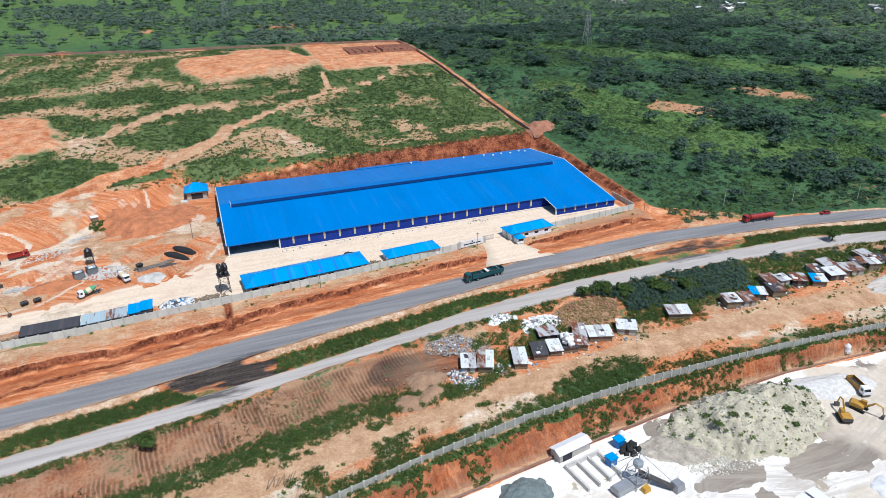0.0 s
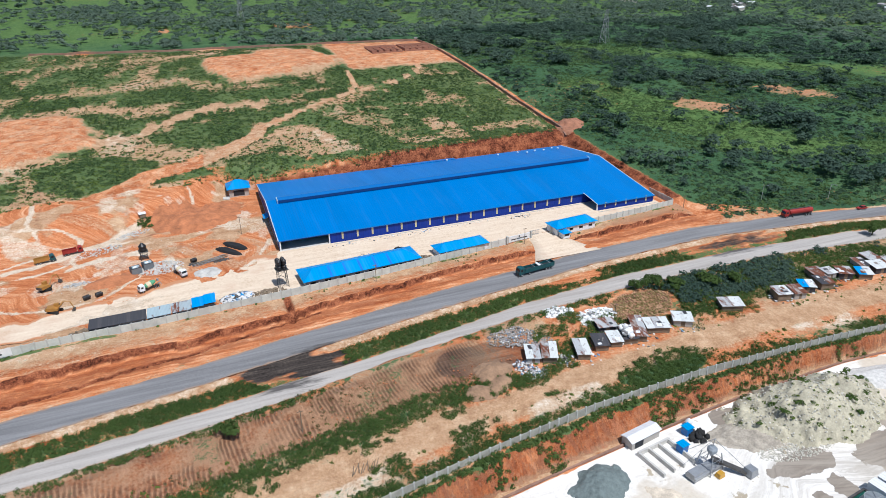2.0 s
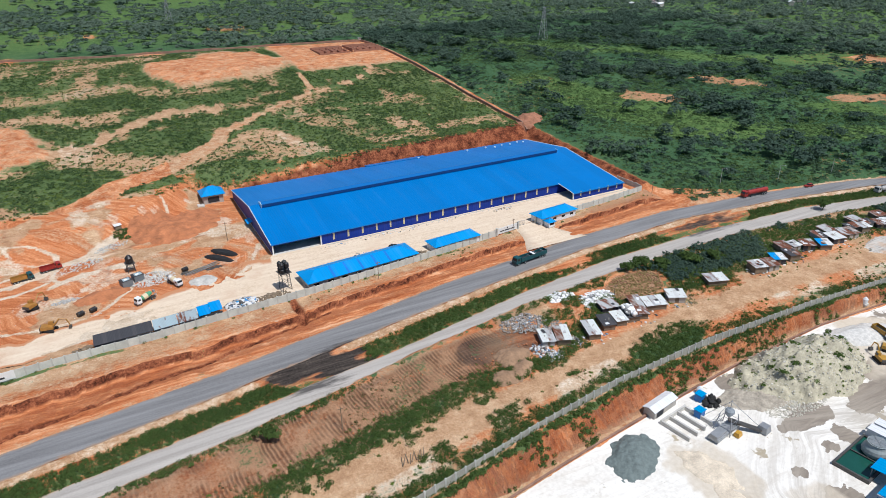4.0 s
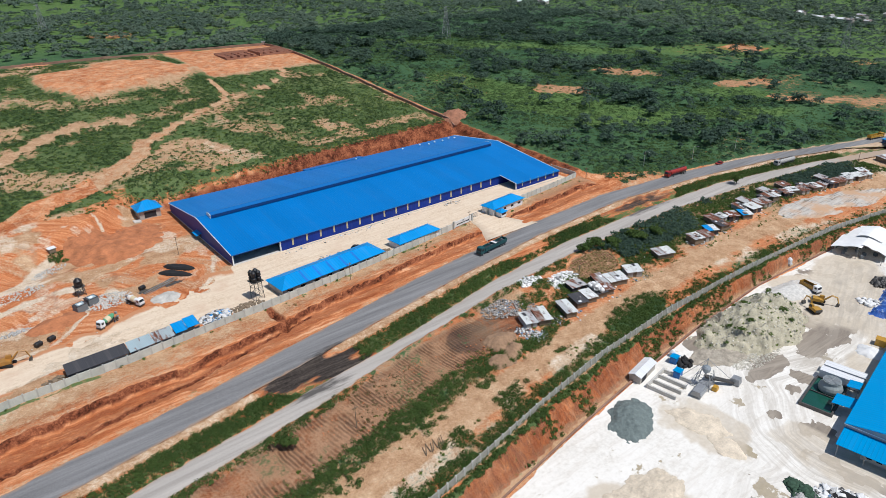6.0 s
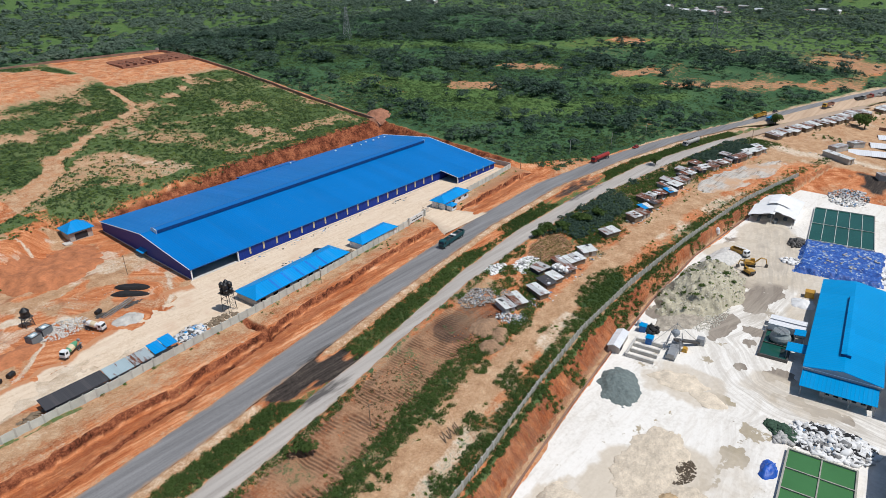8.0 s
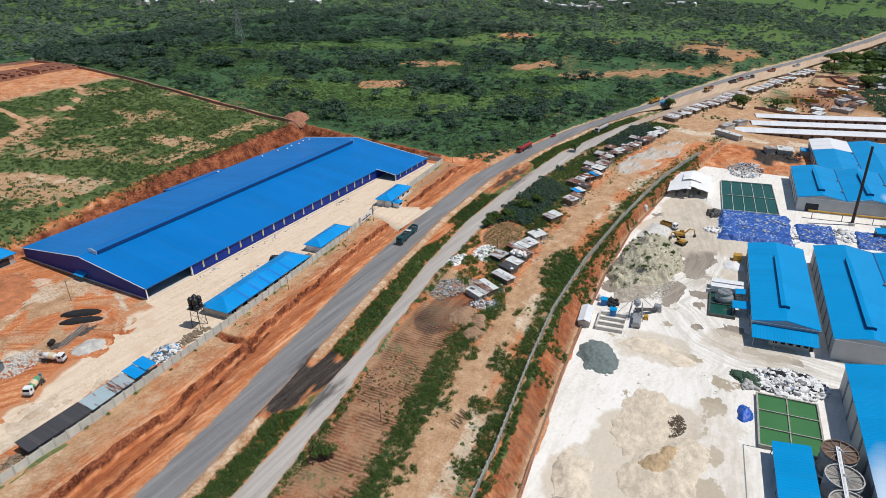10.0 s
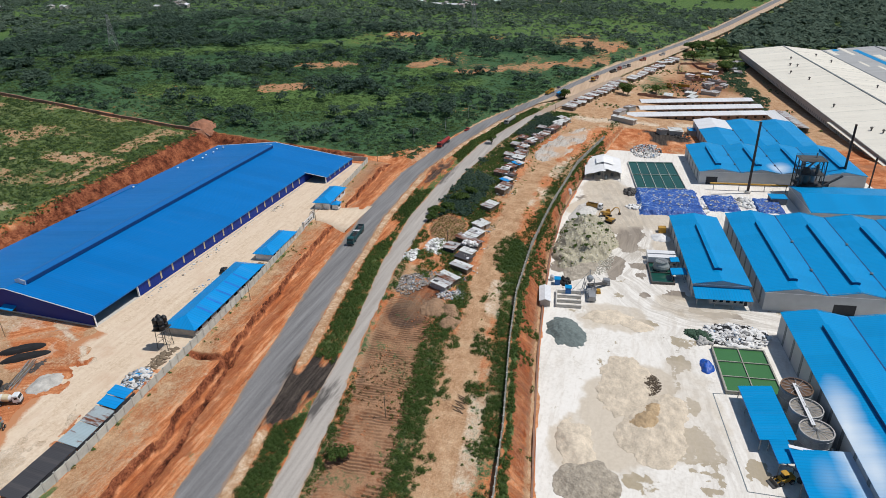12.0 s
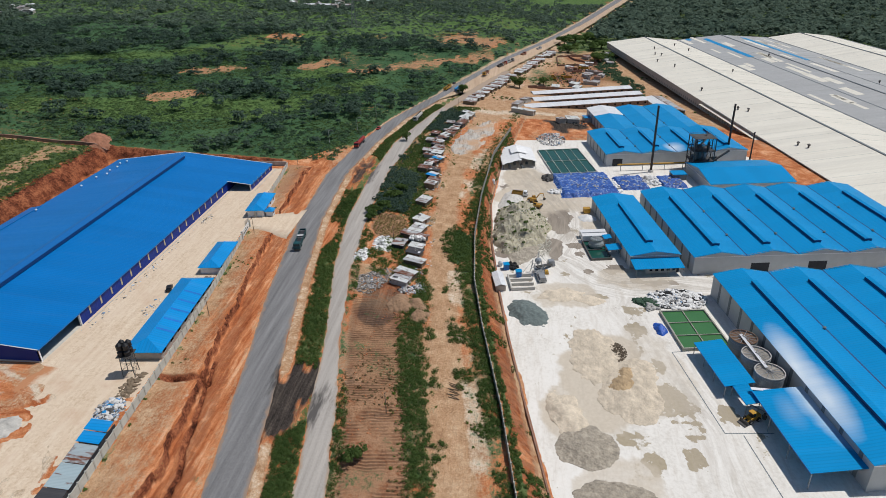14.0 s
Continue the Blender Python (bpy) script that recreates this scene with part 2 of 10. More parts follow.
def asphalt(name, lo, hi, dusty=(0.30, 0.21, 0.15)):
    m, t, b = nodes_of(name)
    run = noise_at(t, 0.5, 5, 0.6, stretch=(0.06, 1.2, 1))
    fine = noise_at(t, 2.5, 4)
    f = mathn(t, "ADD", mathn(t, "MULTIPLY", run, 0.7), mathn(t, "MULTIPLY", fine, 0.3))
    c = ramp(t, f, ((0.32, lo), (0.66, hi)))
    a = t.nodes.new("ShaderNodeAttribute")
    a.attribute_name = "edge"
    d = mathn(t, "ADD", a.outputs["Fac"], mathn(t, "MULTIPLY", mathn(t, "SUBTRACT", noise_at(t, 0.3, 5), 0.5), 1.2))
    c = mixc(t, ramp(t, d, ((0.55, (0, 0, 0)), (0.95, (1, 1, 1)))), c, dusty)
    a = t.nodes.new("ShaderNodeAttribute")
    a.attribute_name = "oil"
    skew = noise_at(t, 0.8, 5, 0.65, stretch=(0.16, 0.9, 1))
    o = mathn(t, "ADD", mathn(t, "MULTIPLY", a.outputs["Fac"], 0.55), mathn(t, "SUBTRACT", skew, 0.5))
    c = mixc(t, mathn(t, "MULTIPLY", ramp(t, o, ((0.30, (0, 0, 0)), (0.56, (1, 1, 1)))), 0.85), c, (0.045, 0.040, 0.037))
    t.links.new(c, b.inputs["Base Color"])
    b.inputs["Roughness"].default_value = 0.85
    bump(t, b, fine, 0.2, 0.03)
    return m


def concrete_yard():
    m, t, b = nodes_of("yard_concrete")
    mid = noise_at(t, 0.07, 6, 0.6)
    fine = noise_at(t, 0.9, 5, 0.6)
    c = ramp(t, mathn(t, "ADD", mathn(t, "MULTIPLY", mid, 0.5), mathn(t, "MULTIPLY", fine, 0.5)),
             ((0.3, (0.62, 0.58, 0.51)), (0.5, (0.79, 0.755, 0.69)), (0.7, (0.85, 0.82, 0.765))))
    stain = noise_at(t, 0.09, 4, 0.55, pos=None)
    s2 = noise_at(t, 0.26, 6, 0.62)
    s3 = noise_at(t, 0.55, 5, 0.65)
    wet = mathn(t, "ADD", mathn(t, "MULTIPLY", stain, 0.45), mathn(t, "ADD", mathn(t, "MULTIPLY", s2, 0.3), mathn(t, "MULTIPLY", s3, 0.25)))
    a = t.nodes.new("ShaderNodeAttribute")
    a.attribute_name = "wet"
    w = mathn(t, "ADD", wet, mathn(t, "MULTIPLY", a.outputs["Fac"], 0.150))
    wm = ramp(t, w, ((0.595, (0, 0, 0)), (0.61, (1, 1, 1))))
    c = mixc(t, wm, c, mixc(t, fine, (0.33, 0.27, 0.18), (0.52, 0.44, 0.31)))
    a2 = t.nodes.new("ShaderNodeAttribute")
    a2.attribute_name = "mud"
    mm = ramp(t, mathn(t, "ADD", a2.outputs["Fac"], mathn(t, "MULTIPLY", mathn(t, "SUBTRACT", s2, 0.5), 2.2)), ((0.45, (0, 0, 0)), (0.52, (1, 1, 1))))
    c = mixc(t, mm, c, mixc(t, fine, (0.20, 0.165, 0.13), (0.27, 0.225, 0.18)))
    a3 = t.nodes.new("ShaderNodeAttribute")
    a3.attribute_name = "dust"
    dm = ramp(t, mathn(t, "ADD", a3.outputs["Fac"], mathn(t, "MULTIPLY", mathn(t, "SUBTRACT", s2, 0.5), 0.8)), ((0.22, (0, 0, 0)), (0.85, (0.9, 0.9, 0.9))))
    c = mixc(t, dm, c, mixc(t, fine, (0.50, 0.42, 0.31), (0.66, 0.58, 0.47)))
    sweep = noise_at(t, 0.35, 5, 0.65, stretch=(0.22, 1.3, 1.0))
    sweep.node.inputs["Distortion"].default_value = 0.8
    c = mixc(t, mathn(t, "MULTIPLY", ramp(t, sweep, ((0.50, (0, 0, 0)), (0.66, (1, 1, 1)))), 0.30), c, (0.50, 0.43, 0.34))
    a4 = t.nodes.new("ShaderNodeAttribute")
    a4.attribute_name = "flow"
    a5 = t.nodes.new("ShaderNodeAttribute")
    a5.attribute_name = "tyre"
    tyre = mathn(t, "MULTIPLY", a5.outputs["Fac"], ramp(t, flow_noise(t, a4.outputs["Fac"], 0.75), ((0.40, (0, 0, 0)), (0.60, (1, 1, 1)))))
    c = mixc(t, mathn(t, "MULTIPLY", tyre, 0.75), c, (0.40, 0.35, 0.285))
    t.links.new(c, b.inputs["Base Color"])
    t.links.new(ramp(t, wm, ((0, (0.8, 0.8, 0.8)), (1, (0.35, 0.35, 0.35)))), b.inputs["Roughness"])
    return m


def dusty_apron():
    """Pale concrete, trodden over with red dust and wheel marks."""
    m, t, b = nodes_of("dusty_concrete")
    mid = noise_at(t, 0.10, 6, 0.65)
    fine = noise_at(t, 1.4, 5, 0.7)
    run = noise_at(t, 0.5, 5, 0.65, stretch=(0.10, 1.2, 1.0))
    c = ramp(t, mathn(t, "ADD", mathn(t, "ADD", mathn(t, "MULTIPLY", run, 0.30), mathn(t, "MULTIPLY", mid, 0.25)), mathn(t, "MULTIPLY", fine, 0.45)), ((0.38, (0.55, 0.41, 0.28)), (0.5, (0.69, 0.555, 0.41)), (0.66, (0.79, 0.69, 0.55))))
    d = mathn(t, "ADD", mathn(t, "MULTIPLY", mid, 0.65), mathn(t, "MULTIPLY", fine, 0.35))
    c = mixc(t, ramp(t, d, ((0.52, (0, 0, 0)), (0.70, (0.7, 0.7, 0.7)))), c, (0.46, 0.25, 0.135))
    a = t.nodes.new("ShaderNodeAttribute")
    a.attribute_name = "rim"
    worn = mathn(t, "ADD", a.outputs["Fac"], mathn(t, "MULTIPLY", mathn(t, "SUBTRACT", d, 0.5), 1.6))
    c = mixc(t, ramp(t, worn, ((0.45, (0, 0, 0)), (0.75, (1, 1, 1)))), c, (0.50, 0.23, 0.11))
    t.links.new(c, b.inputs["Base Color"])
    b.inputs["Roughness"].default_value = 0.95
    bump(t, b, fine, 0.4, 0.15)
    return m


M_GROUND = ground_material()
M_ROAD = asphalt("worn_asphalt", (0.128, 0.126, 0.126), (0.262, 0.258, 0.256))
M_SIDE = asphalt("old_asphalt", (0.30, 0.272, 0.242), (0.48, 0.44, 0.395), (0.40, 0.30, 0.22))
M_SHOULDER = asphalt("dusty_shoulder", (0.40, 0.27, 0.17), (0.58, 0.43, 0.30), (0.22, 0.20, 0.09))
M_YARD = concrete_yard()
M_APRON = dusty_apron()
M_ROOF = sheet("blue_roof_sheet", (0.003, 0.160, 0.47), 0.34, 0.04)
M_ROOF_FAC = sheet("bright_blue_roof_sheet", (0.001, 0.258, 0.57), 0.36, 0.05, stain=(0.20, 0.42, 0.60), glare=((18, 25.4, 24, 5.2, 0.95), (4, 22.5, 17, 5.0, 0.8), (3, 31.5, 8, 4, 0.18), (225, 14, 10, 6.5, 0.9)))
M_ROOF_SHED = sheet("sky_blue_roof_sheet", (0.006, 0.255, 0.62), 0.40, 0.08, stain=(0.4, 0.5, 0.6))
M_NAVY = sheet("navy_wall_sheet", (0.010, 0.035, 0.24), 0.45, 0.06)
M_VENT = plain("ridge_vent_sheet", (0.003, 0.13, 0.40), 0.45, vary=0.1)
M_VENT_DARK = plain("dark_blue_flashing_and_shade", (0.004, 0.045, 0.16), 0.5, vary=0.15)
M_VENT_FAC = plain("bright_blue_flashing", (0.006, 0.16, 0.55), 0.5, vary=0.12)
M_WHITE = plain("white_painted_metal", (0.74, 0.75, 0.76), 0.5, vary=0.08)
M_GREYWALL = plain("grey_wall_sheet", (0.44, 0.46, 0.47), 0.6, vary=0.10, scale=0.3)
M_PIER = plain("dull_grey_pier", (0.17, 0.19, 0.20), 0.7, vary=0.15)
M_STRIP = plain("yellowed_louvre", (0.50, 0.44, 0.28), 0.6, vary=0.2)
M_PALEWALL = plain("stained_pale_wall", (0.40, 0.38, 0.37), 0.85, vary=0.18, scale=0.25)
M_DARK = plain("dark_interior", (0.025, 0.028, 0.035), 0.8, vary=0.3)
M_CREAM = sheet("cream_roof_sheet", (0.76, 0.72, 0.62), 0.55, 0.25, stain=(0.52, 0.45, 0.34))
M_GREYROOF = sheet("grey_roof_sheet", (0.42, 0.42, 0.41), 0.5, 0.25)
M_WHITEROOF = sheet("white_roof_sheet", (0.70, 0.71, 0.72), 0.5, 0.25)
M_RUSTROOF = sheet("rusty_roof_sheet", (0.34, 0.32, 0.30), 0.8, 0.4, rust=0.95, pitch=0.4)
M_TINROOF = sheet("weathered_tin_sheet", (0.42, 0.43, 0.43), 0.75, 0.5, rust=0.5, pitch=0.4)
M_BLACKROOF = sheet("dark_grey_roof_sheet", (0.060, 0.060, 0.066), 0.7, 0.3, pitch=0.4)
M_TARPBLUE = plain("blue_tarpaulin", (0.015, 0.09, 0.42), 0.5, vary=0.4, scale=0.6)
M_BLOCK = plain("grey_block_wall", (0.42, 0.39, 0.35), 0.9, vary=0.2, scale=0.6)
M_FENCE = plain("weathered_concrete_panel", (0.52, 0.53, 0.48), 0.9, vary=0.18, scale=0.5)
M_FENCE_OLD = plain("stained_concrete_panel", (0.34, 0.33, 0.28), 0.9, vary=0.28, scale=0.5)
M_POST = plain("concrete_post", (0.46, 0.46, 0.42), 0.9, vary=0.2)
M_STEEL = plain("dark_steel", (0.10, 0.095, 0.09), 0.6, 0.5, vary=0.3)
M_STEEL_GREY = plain("grey_steel", (0.32, 0.33, 0.34), 0.5, 0.4, vary=0.2)
M_TANK = plain("black_plastic", (0.012, 0.012, 0.013), 0.45, vary=0.2)
M_BROWN = plain("scorched_steel_stack", (0.055, 0.040, 0.034), 0.7, 0.3, vary=0.3)
M_CEMENT = plain("raw_cement", (0.50, 0.48, 0.44), 0.9, vary=0.2, scale=0.5)
M_TANKWALL = plain("stained_silo_sheet", (0.27, 0.30, 0.325), 0.6, 0.2, vary=0.3, scale=0.5)
M_BAGGREY = plain("dirty_sacks", (0.40, 0.39, 0.37), 0.9, vary=0.4, scale=1.5)
M_SCRAPGREY = plain("grey_demolition_scrap", (0.27, 0.245, 0.22), 0.9, vary=0.5, scale=1.5)
M_RUBBLE = plain("broken_concrete", (0.55, 0.53, 0.49), 0.9, vary=0.3, scale=1.0)
M_STONE = plain("crushed_stone", (0.46, 0.44, 0.40), 0.95, vary=0.35, scale=0.4, grain=3)
M_PALESTONE = plain("pale_stones", (0.56, 0.53, 0.45), 0.95, vary=0.3, scale=0.4, grain=3)
M_BLACKSTONE = plain("dark_aggregate", (0.135, 0.165, 0.158), 0.95, vary=0.3, grain=3)
M_ROCKPILE = plain("overgrown_spoil", (0.45, 0.41, 0.30), 0.95, vary=0.42, scale=0.35, grain=2.2, rel=1.0)
M_REDPILE = plain("red_spoil", (0.44, 0.165, 0.070), 0.95, vary=0.42, scale=0.3, grain=1.6, rel=0.6)
M_COAL = plain("black_sheeting", (0.012, 0.012, 0.013), 0.9, vary=0.4)
M_PONDG = plain("green_pond_water", (0.055, 0.165, 0.055), 0.12, vary=0.12, scale=0.1, rel=0.02)
M_PONDD = plain("dark_pond_water", (0.012, 0.075, 0.055), 0.10, vary=0.2, scale=0.1, rel=0.02)
M_YELLOW = plain("yellow_machine_paint", (0.50, 0.27, 0.03), 0.45, vary=0.15)
M_YELLOWDULL = plain("dusty_yellow_machine_paint", (0.42, 0.23, 0.035), 0.5, vary=0.2)
M_ORANGE = plain("dull_orange_machine_paint", (0.36, 0.17, 0.035), 0.5, vary=0.2)
M_TINPALE = sheet("pale_tin_sheet", (0.60, 0.62, 0.60), 0.75, 0.6, rust=0.12, pitch=0.4)
M_RED = plain("red_truck_paint", (0.30, 0.022, 0.016), 0.45, vary=0.2)
M_TEAL = plain("dark_green_truck_paint", (0.010, 0.075, 0.085), 0.45, vary=0.2)
M_BLUEPAINT = plain("blue_machine_paint", (0.01, 0.14, 0.42), 0.5, vary=0.2)
M_GREENPAINT = plain("green_drum_paint", (0.10, 0.34, 0.18), 0.5, vary=0.2)
M_TYRE = plain("rubber", (0.018, 0.018, 0.018), 0.9, vary=0.2)
M_GLASS = plain("dark_window_glass", (0.015, 0.02, 0.025), 0.08, vary=0.1, rel=0)
M_RUSTRIM = plain("rusty_rim", (0.16, 0.095, 0.06), 0.85, vary=0.35)
M_BRICK = plain("raw_red_brick", (0.30, 0.145, 0.095), 0.9, vary=0.3)
M_WOOD = plain("weathered_timber", (0.20, 0.15, 0.10), 0.9, vary=0.35)
M_BARK = plain("bark", (0.10, 0.075, 0.05), 0.9, vary=0.3)
M_BERM = plain("red_earth_wall", (0.26, 0.15, 0.105), 0.95, vary=0.35, scale=0.3, grain=1.5)
M_LEAF = leaf("bush_leaves", (0.058, 0.104, 0.032), (0.140, 0.205, 0.058), through_leaf=0.48)
M_LEAF_TREE = leaf("tree_leaves", (0.048, 0.086, 0.066), (0.102, 0.154, 0.108))
# far scrub leaves, lightened beyond their own tone to stand for haze
M_LEAF_HAZE = leaf("hazed_scrub_leaves", (0.082, 0.132, 0.098), (0.165, 0.220, 0.158))
M_LEAF_GRASS = leaf("grass_tufts", (0.060, 0.105, 0.022), (0.19, 0.25, 0.060))
M_LEAF_FIELD = leaf("field_weed_leaves", (0.046, 0.088, 0.034), (0.115, 0.170, 0.066))
M_CROP = leaf("dry_crop", (0.30, 0.23, 0.10), (0.48, 0.38, 0.19))
def jumble(name, stops, rough=0.8):
    """Heaped sacks and scrap: each piece takes one of a few colours."""
    m, t, b = nodes_of(name)
    isl = t.nodes.new("ShaderNodeNewGeometry").outputs["Random Per Island"]
    c = ramp(t, isl, stops)
    c.node.color_ramp.interpolation = "CONSTANT"
    c = mixc(t, mathn(t, "MULTIPLY", noise_at(t, 2.0, 4), 0.2), c, (0.30, 0.27, 0.23))
    t.links.new(c, b.inputs["Base Color"])
    b.inputs["Roughness"].default_value = rough
    return m


M_BAG = jumble("white_sacks_mixed", ((0.0, (0.80, 0.80, 0.79)), (0.55, (0.74, 0.74, 0.73)), (0.72, (0.50, 0.50, 0.49)), (0.84, (0.20, 0.20, 0.20)), (0.93, (0.78, 0.77, 0.74)), (1.0, (0.30, 0.36, 0.46))))
M_LITTER = jumble("mixed_litter", ((0.0, (0.72, 0.71, 0.69)), (0.28, (0.42, 0.41, 0.39)), (0.45, (0.07, 0.07, 0.07)), (0.75, (0.62, 0.61, 0.60)), (0.9, (0.15, 0.28, 0.45)), (1.0, (0.40, 0.28, 0.20))))
M_SIGN = plain("white_sign_board", (0.70, 0.70, 0.68), 0.6, vary=0.1)


def mottled_tarpaulin():
    """Blue sheeting over sacks, with pale sacks and folds showing through."""
    m, t, b = nodes_of("mottled_tarpaulin")
    n = noise_at(t, 0.9, 4, 0.6)
    g = noise_at(t, 0.22, 3)
    c = ramp(t, mathn(t, "ADD", mathn(t, "MULTIPLY", n, 0.7), mathn(t, "MULTIPLY", g, 0.3)), ((0.36, (0.010, 0.040, 0.19)), (0.47, (0.016, 0.085, 0.36)), (0.555, (0.035, 0.135, 0.45)), (0.60, (0.36, 0.42, 0.50))))
    t.links.new(c, b.inputs["Base Color"])
    b.inputs["Roughness"].default_value = 0.55
    bump(t, b, n, 0.8, 0.5)
    return m


M_TARPMIX = mottled_tarpaulin()
M_BROWNSPOIL = plain("brown_spoil", (0.30, 0.135, 0.078), 0.95, vary=0.4, scale=0.3, grain=2)
M_CRUST = plain("slurry_crust", (0.30, 0.275, 0.24), 0.95, vary=0.35, scale=0.6)
M_NET = plain("dark_green_netting", (0.035, 0.075, 0.045), 0.9, vary=0.5, scale=1.2, grain=4, rel=0.6)
M_EARTH = plain("brown_tipped_earth", (0.30, 0.185, 0.11), 0.95, vary=0.35, scale=0.4, grain=2.5, rel=0.5)
M_FABRIC = plain("white_tent_fabric", (0.80, 0.80, 0.79), 0.7, vary=0.07, scale=0.3)
M_GRAVEL = plain("grey_gravel", (0.37, 0.325, 0.26), 0.95, vary=0.45, scale=0.6, grain=2.2, rel=1.0)
M_SANDPILE = plain("churned_buff_sand", (0.62, 0.53, 0.41), 0.95, vary=0.32, scale=0.35, grain=2.4, rel=0.9)
M_OCHRE = plain("damp_ochre_sand", (0.47, 0.34, 0.20), 0.95, vary=0.35, scale=0.35, grain=2.0, rel=0.9)
M_LEANRUST = sheet("torn_rusty_tin_sheet", (0.34, 0.40, 0.42), 0.8, 0.5, rust=0.7, pitch=0.4)
M_LEANTIN = sheet("blue_grey_tin_sheet", (0.34, 0.43, 0.46), 0.7, 0.4, rust=0.25, pitch=0.4)
M_LEAF_BUSH = leaf("undergrowth_leaves", (0.046, 0.090, 0.054), (0.100, 0.160, 0.084))
M_LEAF_LUSH = leaf("lush_grass", (0.062, 0.118, 0.044), (0.120, 0.185, 0.066))
M_STUBBLE = leaf("dry_stubble_stalks", (0.15, 0.11, 0.055), (0.26, 0.20, 0.10))
M_PAINTCREAM = plain("dusty_cream_paint", (0.62, 0.52, 0.34), 0.6, vary=0.15)
M_DRUM = plain("grey_green_drum", (0.27, 0.31, 0.31), 0.55, vary=0.12)
M_BRICKPALE = plain("brown_rendered_wall", (0.24, 0.17, 0.13), 0.9, vary=0.2)


def silt():
    """Grey silt in wavy wash lines over sandy earth."""
    m, t, b = nodes_of("washed_silt")
    w = noise_at(t, 0.9, 5, 0.6, stretch=(0.10, 0.9, 1.0))
    w.node.inputs["Distortion"].default_value = 1.2
    big = noise_at(t, 0.06, 4, 0.6)
    c = ramp(t, w, ((0.36, (0.20, 0.165, 0.135)), (0.46, (0.43, 0.395, 0.35)), (0.60, (0.56, 0.52, 0.46))))
    c = mixc(t, ramp(t, big, ((0.48, (0, 0, 0)), (0.62, (1, 1, 1)))), c, (0.52, 0.33, 0.20))
    t.links.new(c, b.inputs["Base Color"])
    b.inputs["Roughness"].default_value = 0.9
    bump(t, b, w, 0.6, 0.2)
    return m


M_SILT = silt()

# ground shape
def lin(x, xs, ys):
    """Piecewise linear through (xs, ys), going on straight past both ends."""
    x = np.asarray(x, float)
    y = np.interp(x, xs, ys)
    y = np.where(x < xs[0], ys[0] + (x - xs[0]) * (ys[1] - ys[0]) / (xs[1] - xs[0]), y)
    return np.where(x > xs[-1], ys[-1] + (x - xs[-1]) * (ys[-1] - ys[-2]) / (xs[-1] - xs[-2]), y)


def sstep(a, b, x):
    t = np.clip((np.asarray(x, float) - a) / (b - a), 0, 1)
    return t * t * (3 - 2 * t)


ROAD_X = (-150, -33, 0, 50, 110, 165, 222, 278, 350, 400, 455, 540, 640, 760, 870, 1000, 1400)
ROAD_A = (157, 173.2, 179, 187.8, 195.3, 198.2, 193.6, 183.4, 163.0, 150.0, 135.0, 112.5, 82.5, 44.5, 11.5, -28, -150)
ROAD_B = (146.5, 162.9, 168.5, 176.8, 184.9, 187.8, 183.0, 174.2, 153.5, 140.5, 125.5, 102.5, 72.0, 33.5, -0.5, -41, -166)
SIDE_X = (-150, -35, -10, 25, 69, 113, 171, 227, 291, 342, 394, 470)
SIDE_A = (137, 152.7, 156.5, 161.1, 169.7, 175.2, 176.3, 173.5, 160.5, 147.0, 133.5, 112)
SIDE_B = (129.5, 145.3, 149.5, 156.7, 163.4, 166.6, 167.8, 163.0, 154.7, 139.5, 126.0, 104)


def road_n(x): return lin(x, ROAD_X, ROAD_A)
def road_s(x): return lin(x, ROAD_X, ROAD_B)
def side_n(x): return lin(x, SIDE_X, SIDE_A)
def side_s(x): return lin(x, SIDE_X, SIDE_B)
def fence_n(x): return lin(x, (-120, -72, -46, -30, -2, 11, 43, 92, 131, 157, 175), (193.5, 197.5, 198, 199.3, 201.4, 202.3, 205.5, 212, 216, 218.5, 221))
def fence_s(x): return lin(x, (-120, -34, -2, 36, 66, 105, 152, 214, 289), (92, 102.6, 106.8, 113.4, 117.6, 119.6, 118.8, 115, 102))
def yard_n(x): return lin(x, (-120, -24, 6, 39, 72, 110, 154, 213, 250), (81, 95.1, 100, 105, 109, 112.7, 114.5, 110.5, 104))


def natural(x, y):
    ye = np.where(y > 560, 560 + (y - 560) * 0.25, y)
    ye = np.where(ye < 0, ye * 0.1, ye)
    xe = np.where(x > 700, 700 + (x - 700) * 0.3, x)
    xe = np.where(xe < -400, -400, xe)
    return -11 + 0.067 * ye - 0.004 * xe + 7 * np.exp(-((x - 140) / 160) ** 2 - ((y - 520) / 130) ** 2) - 5 * sstep(250, 450, x) * (1 - sstep(60, 140, y))


PAD, YARD = 2.5, -9.0


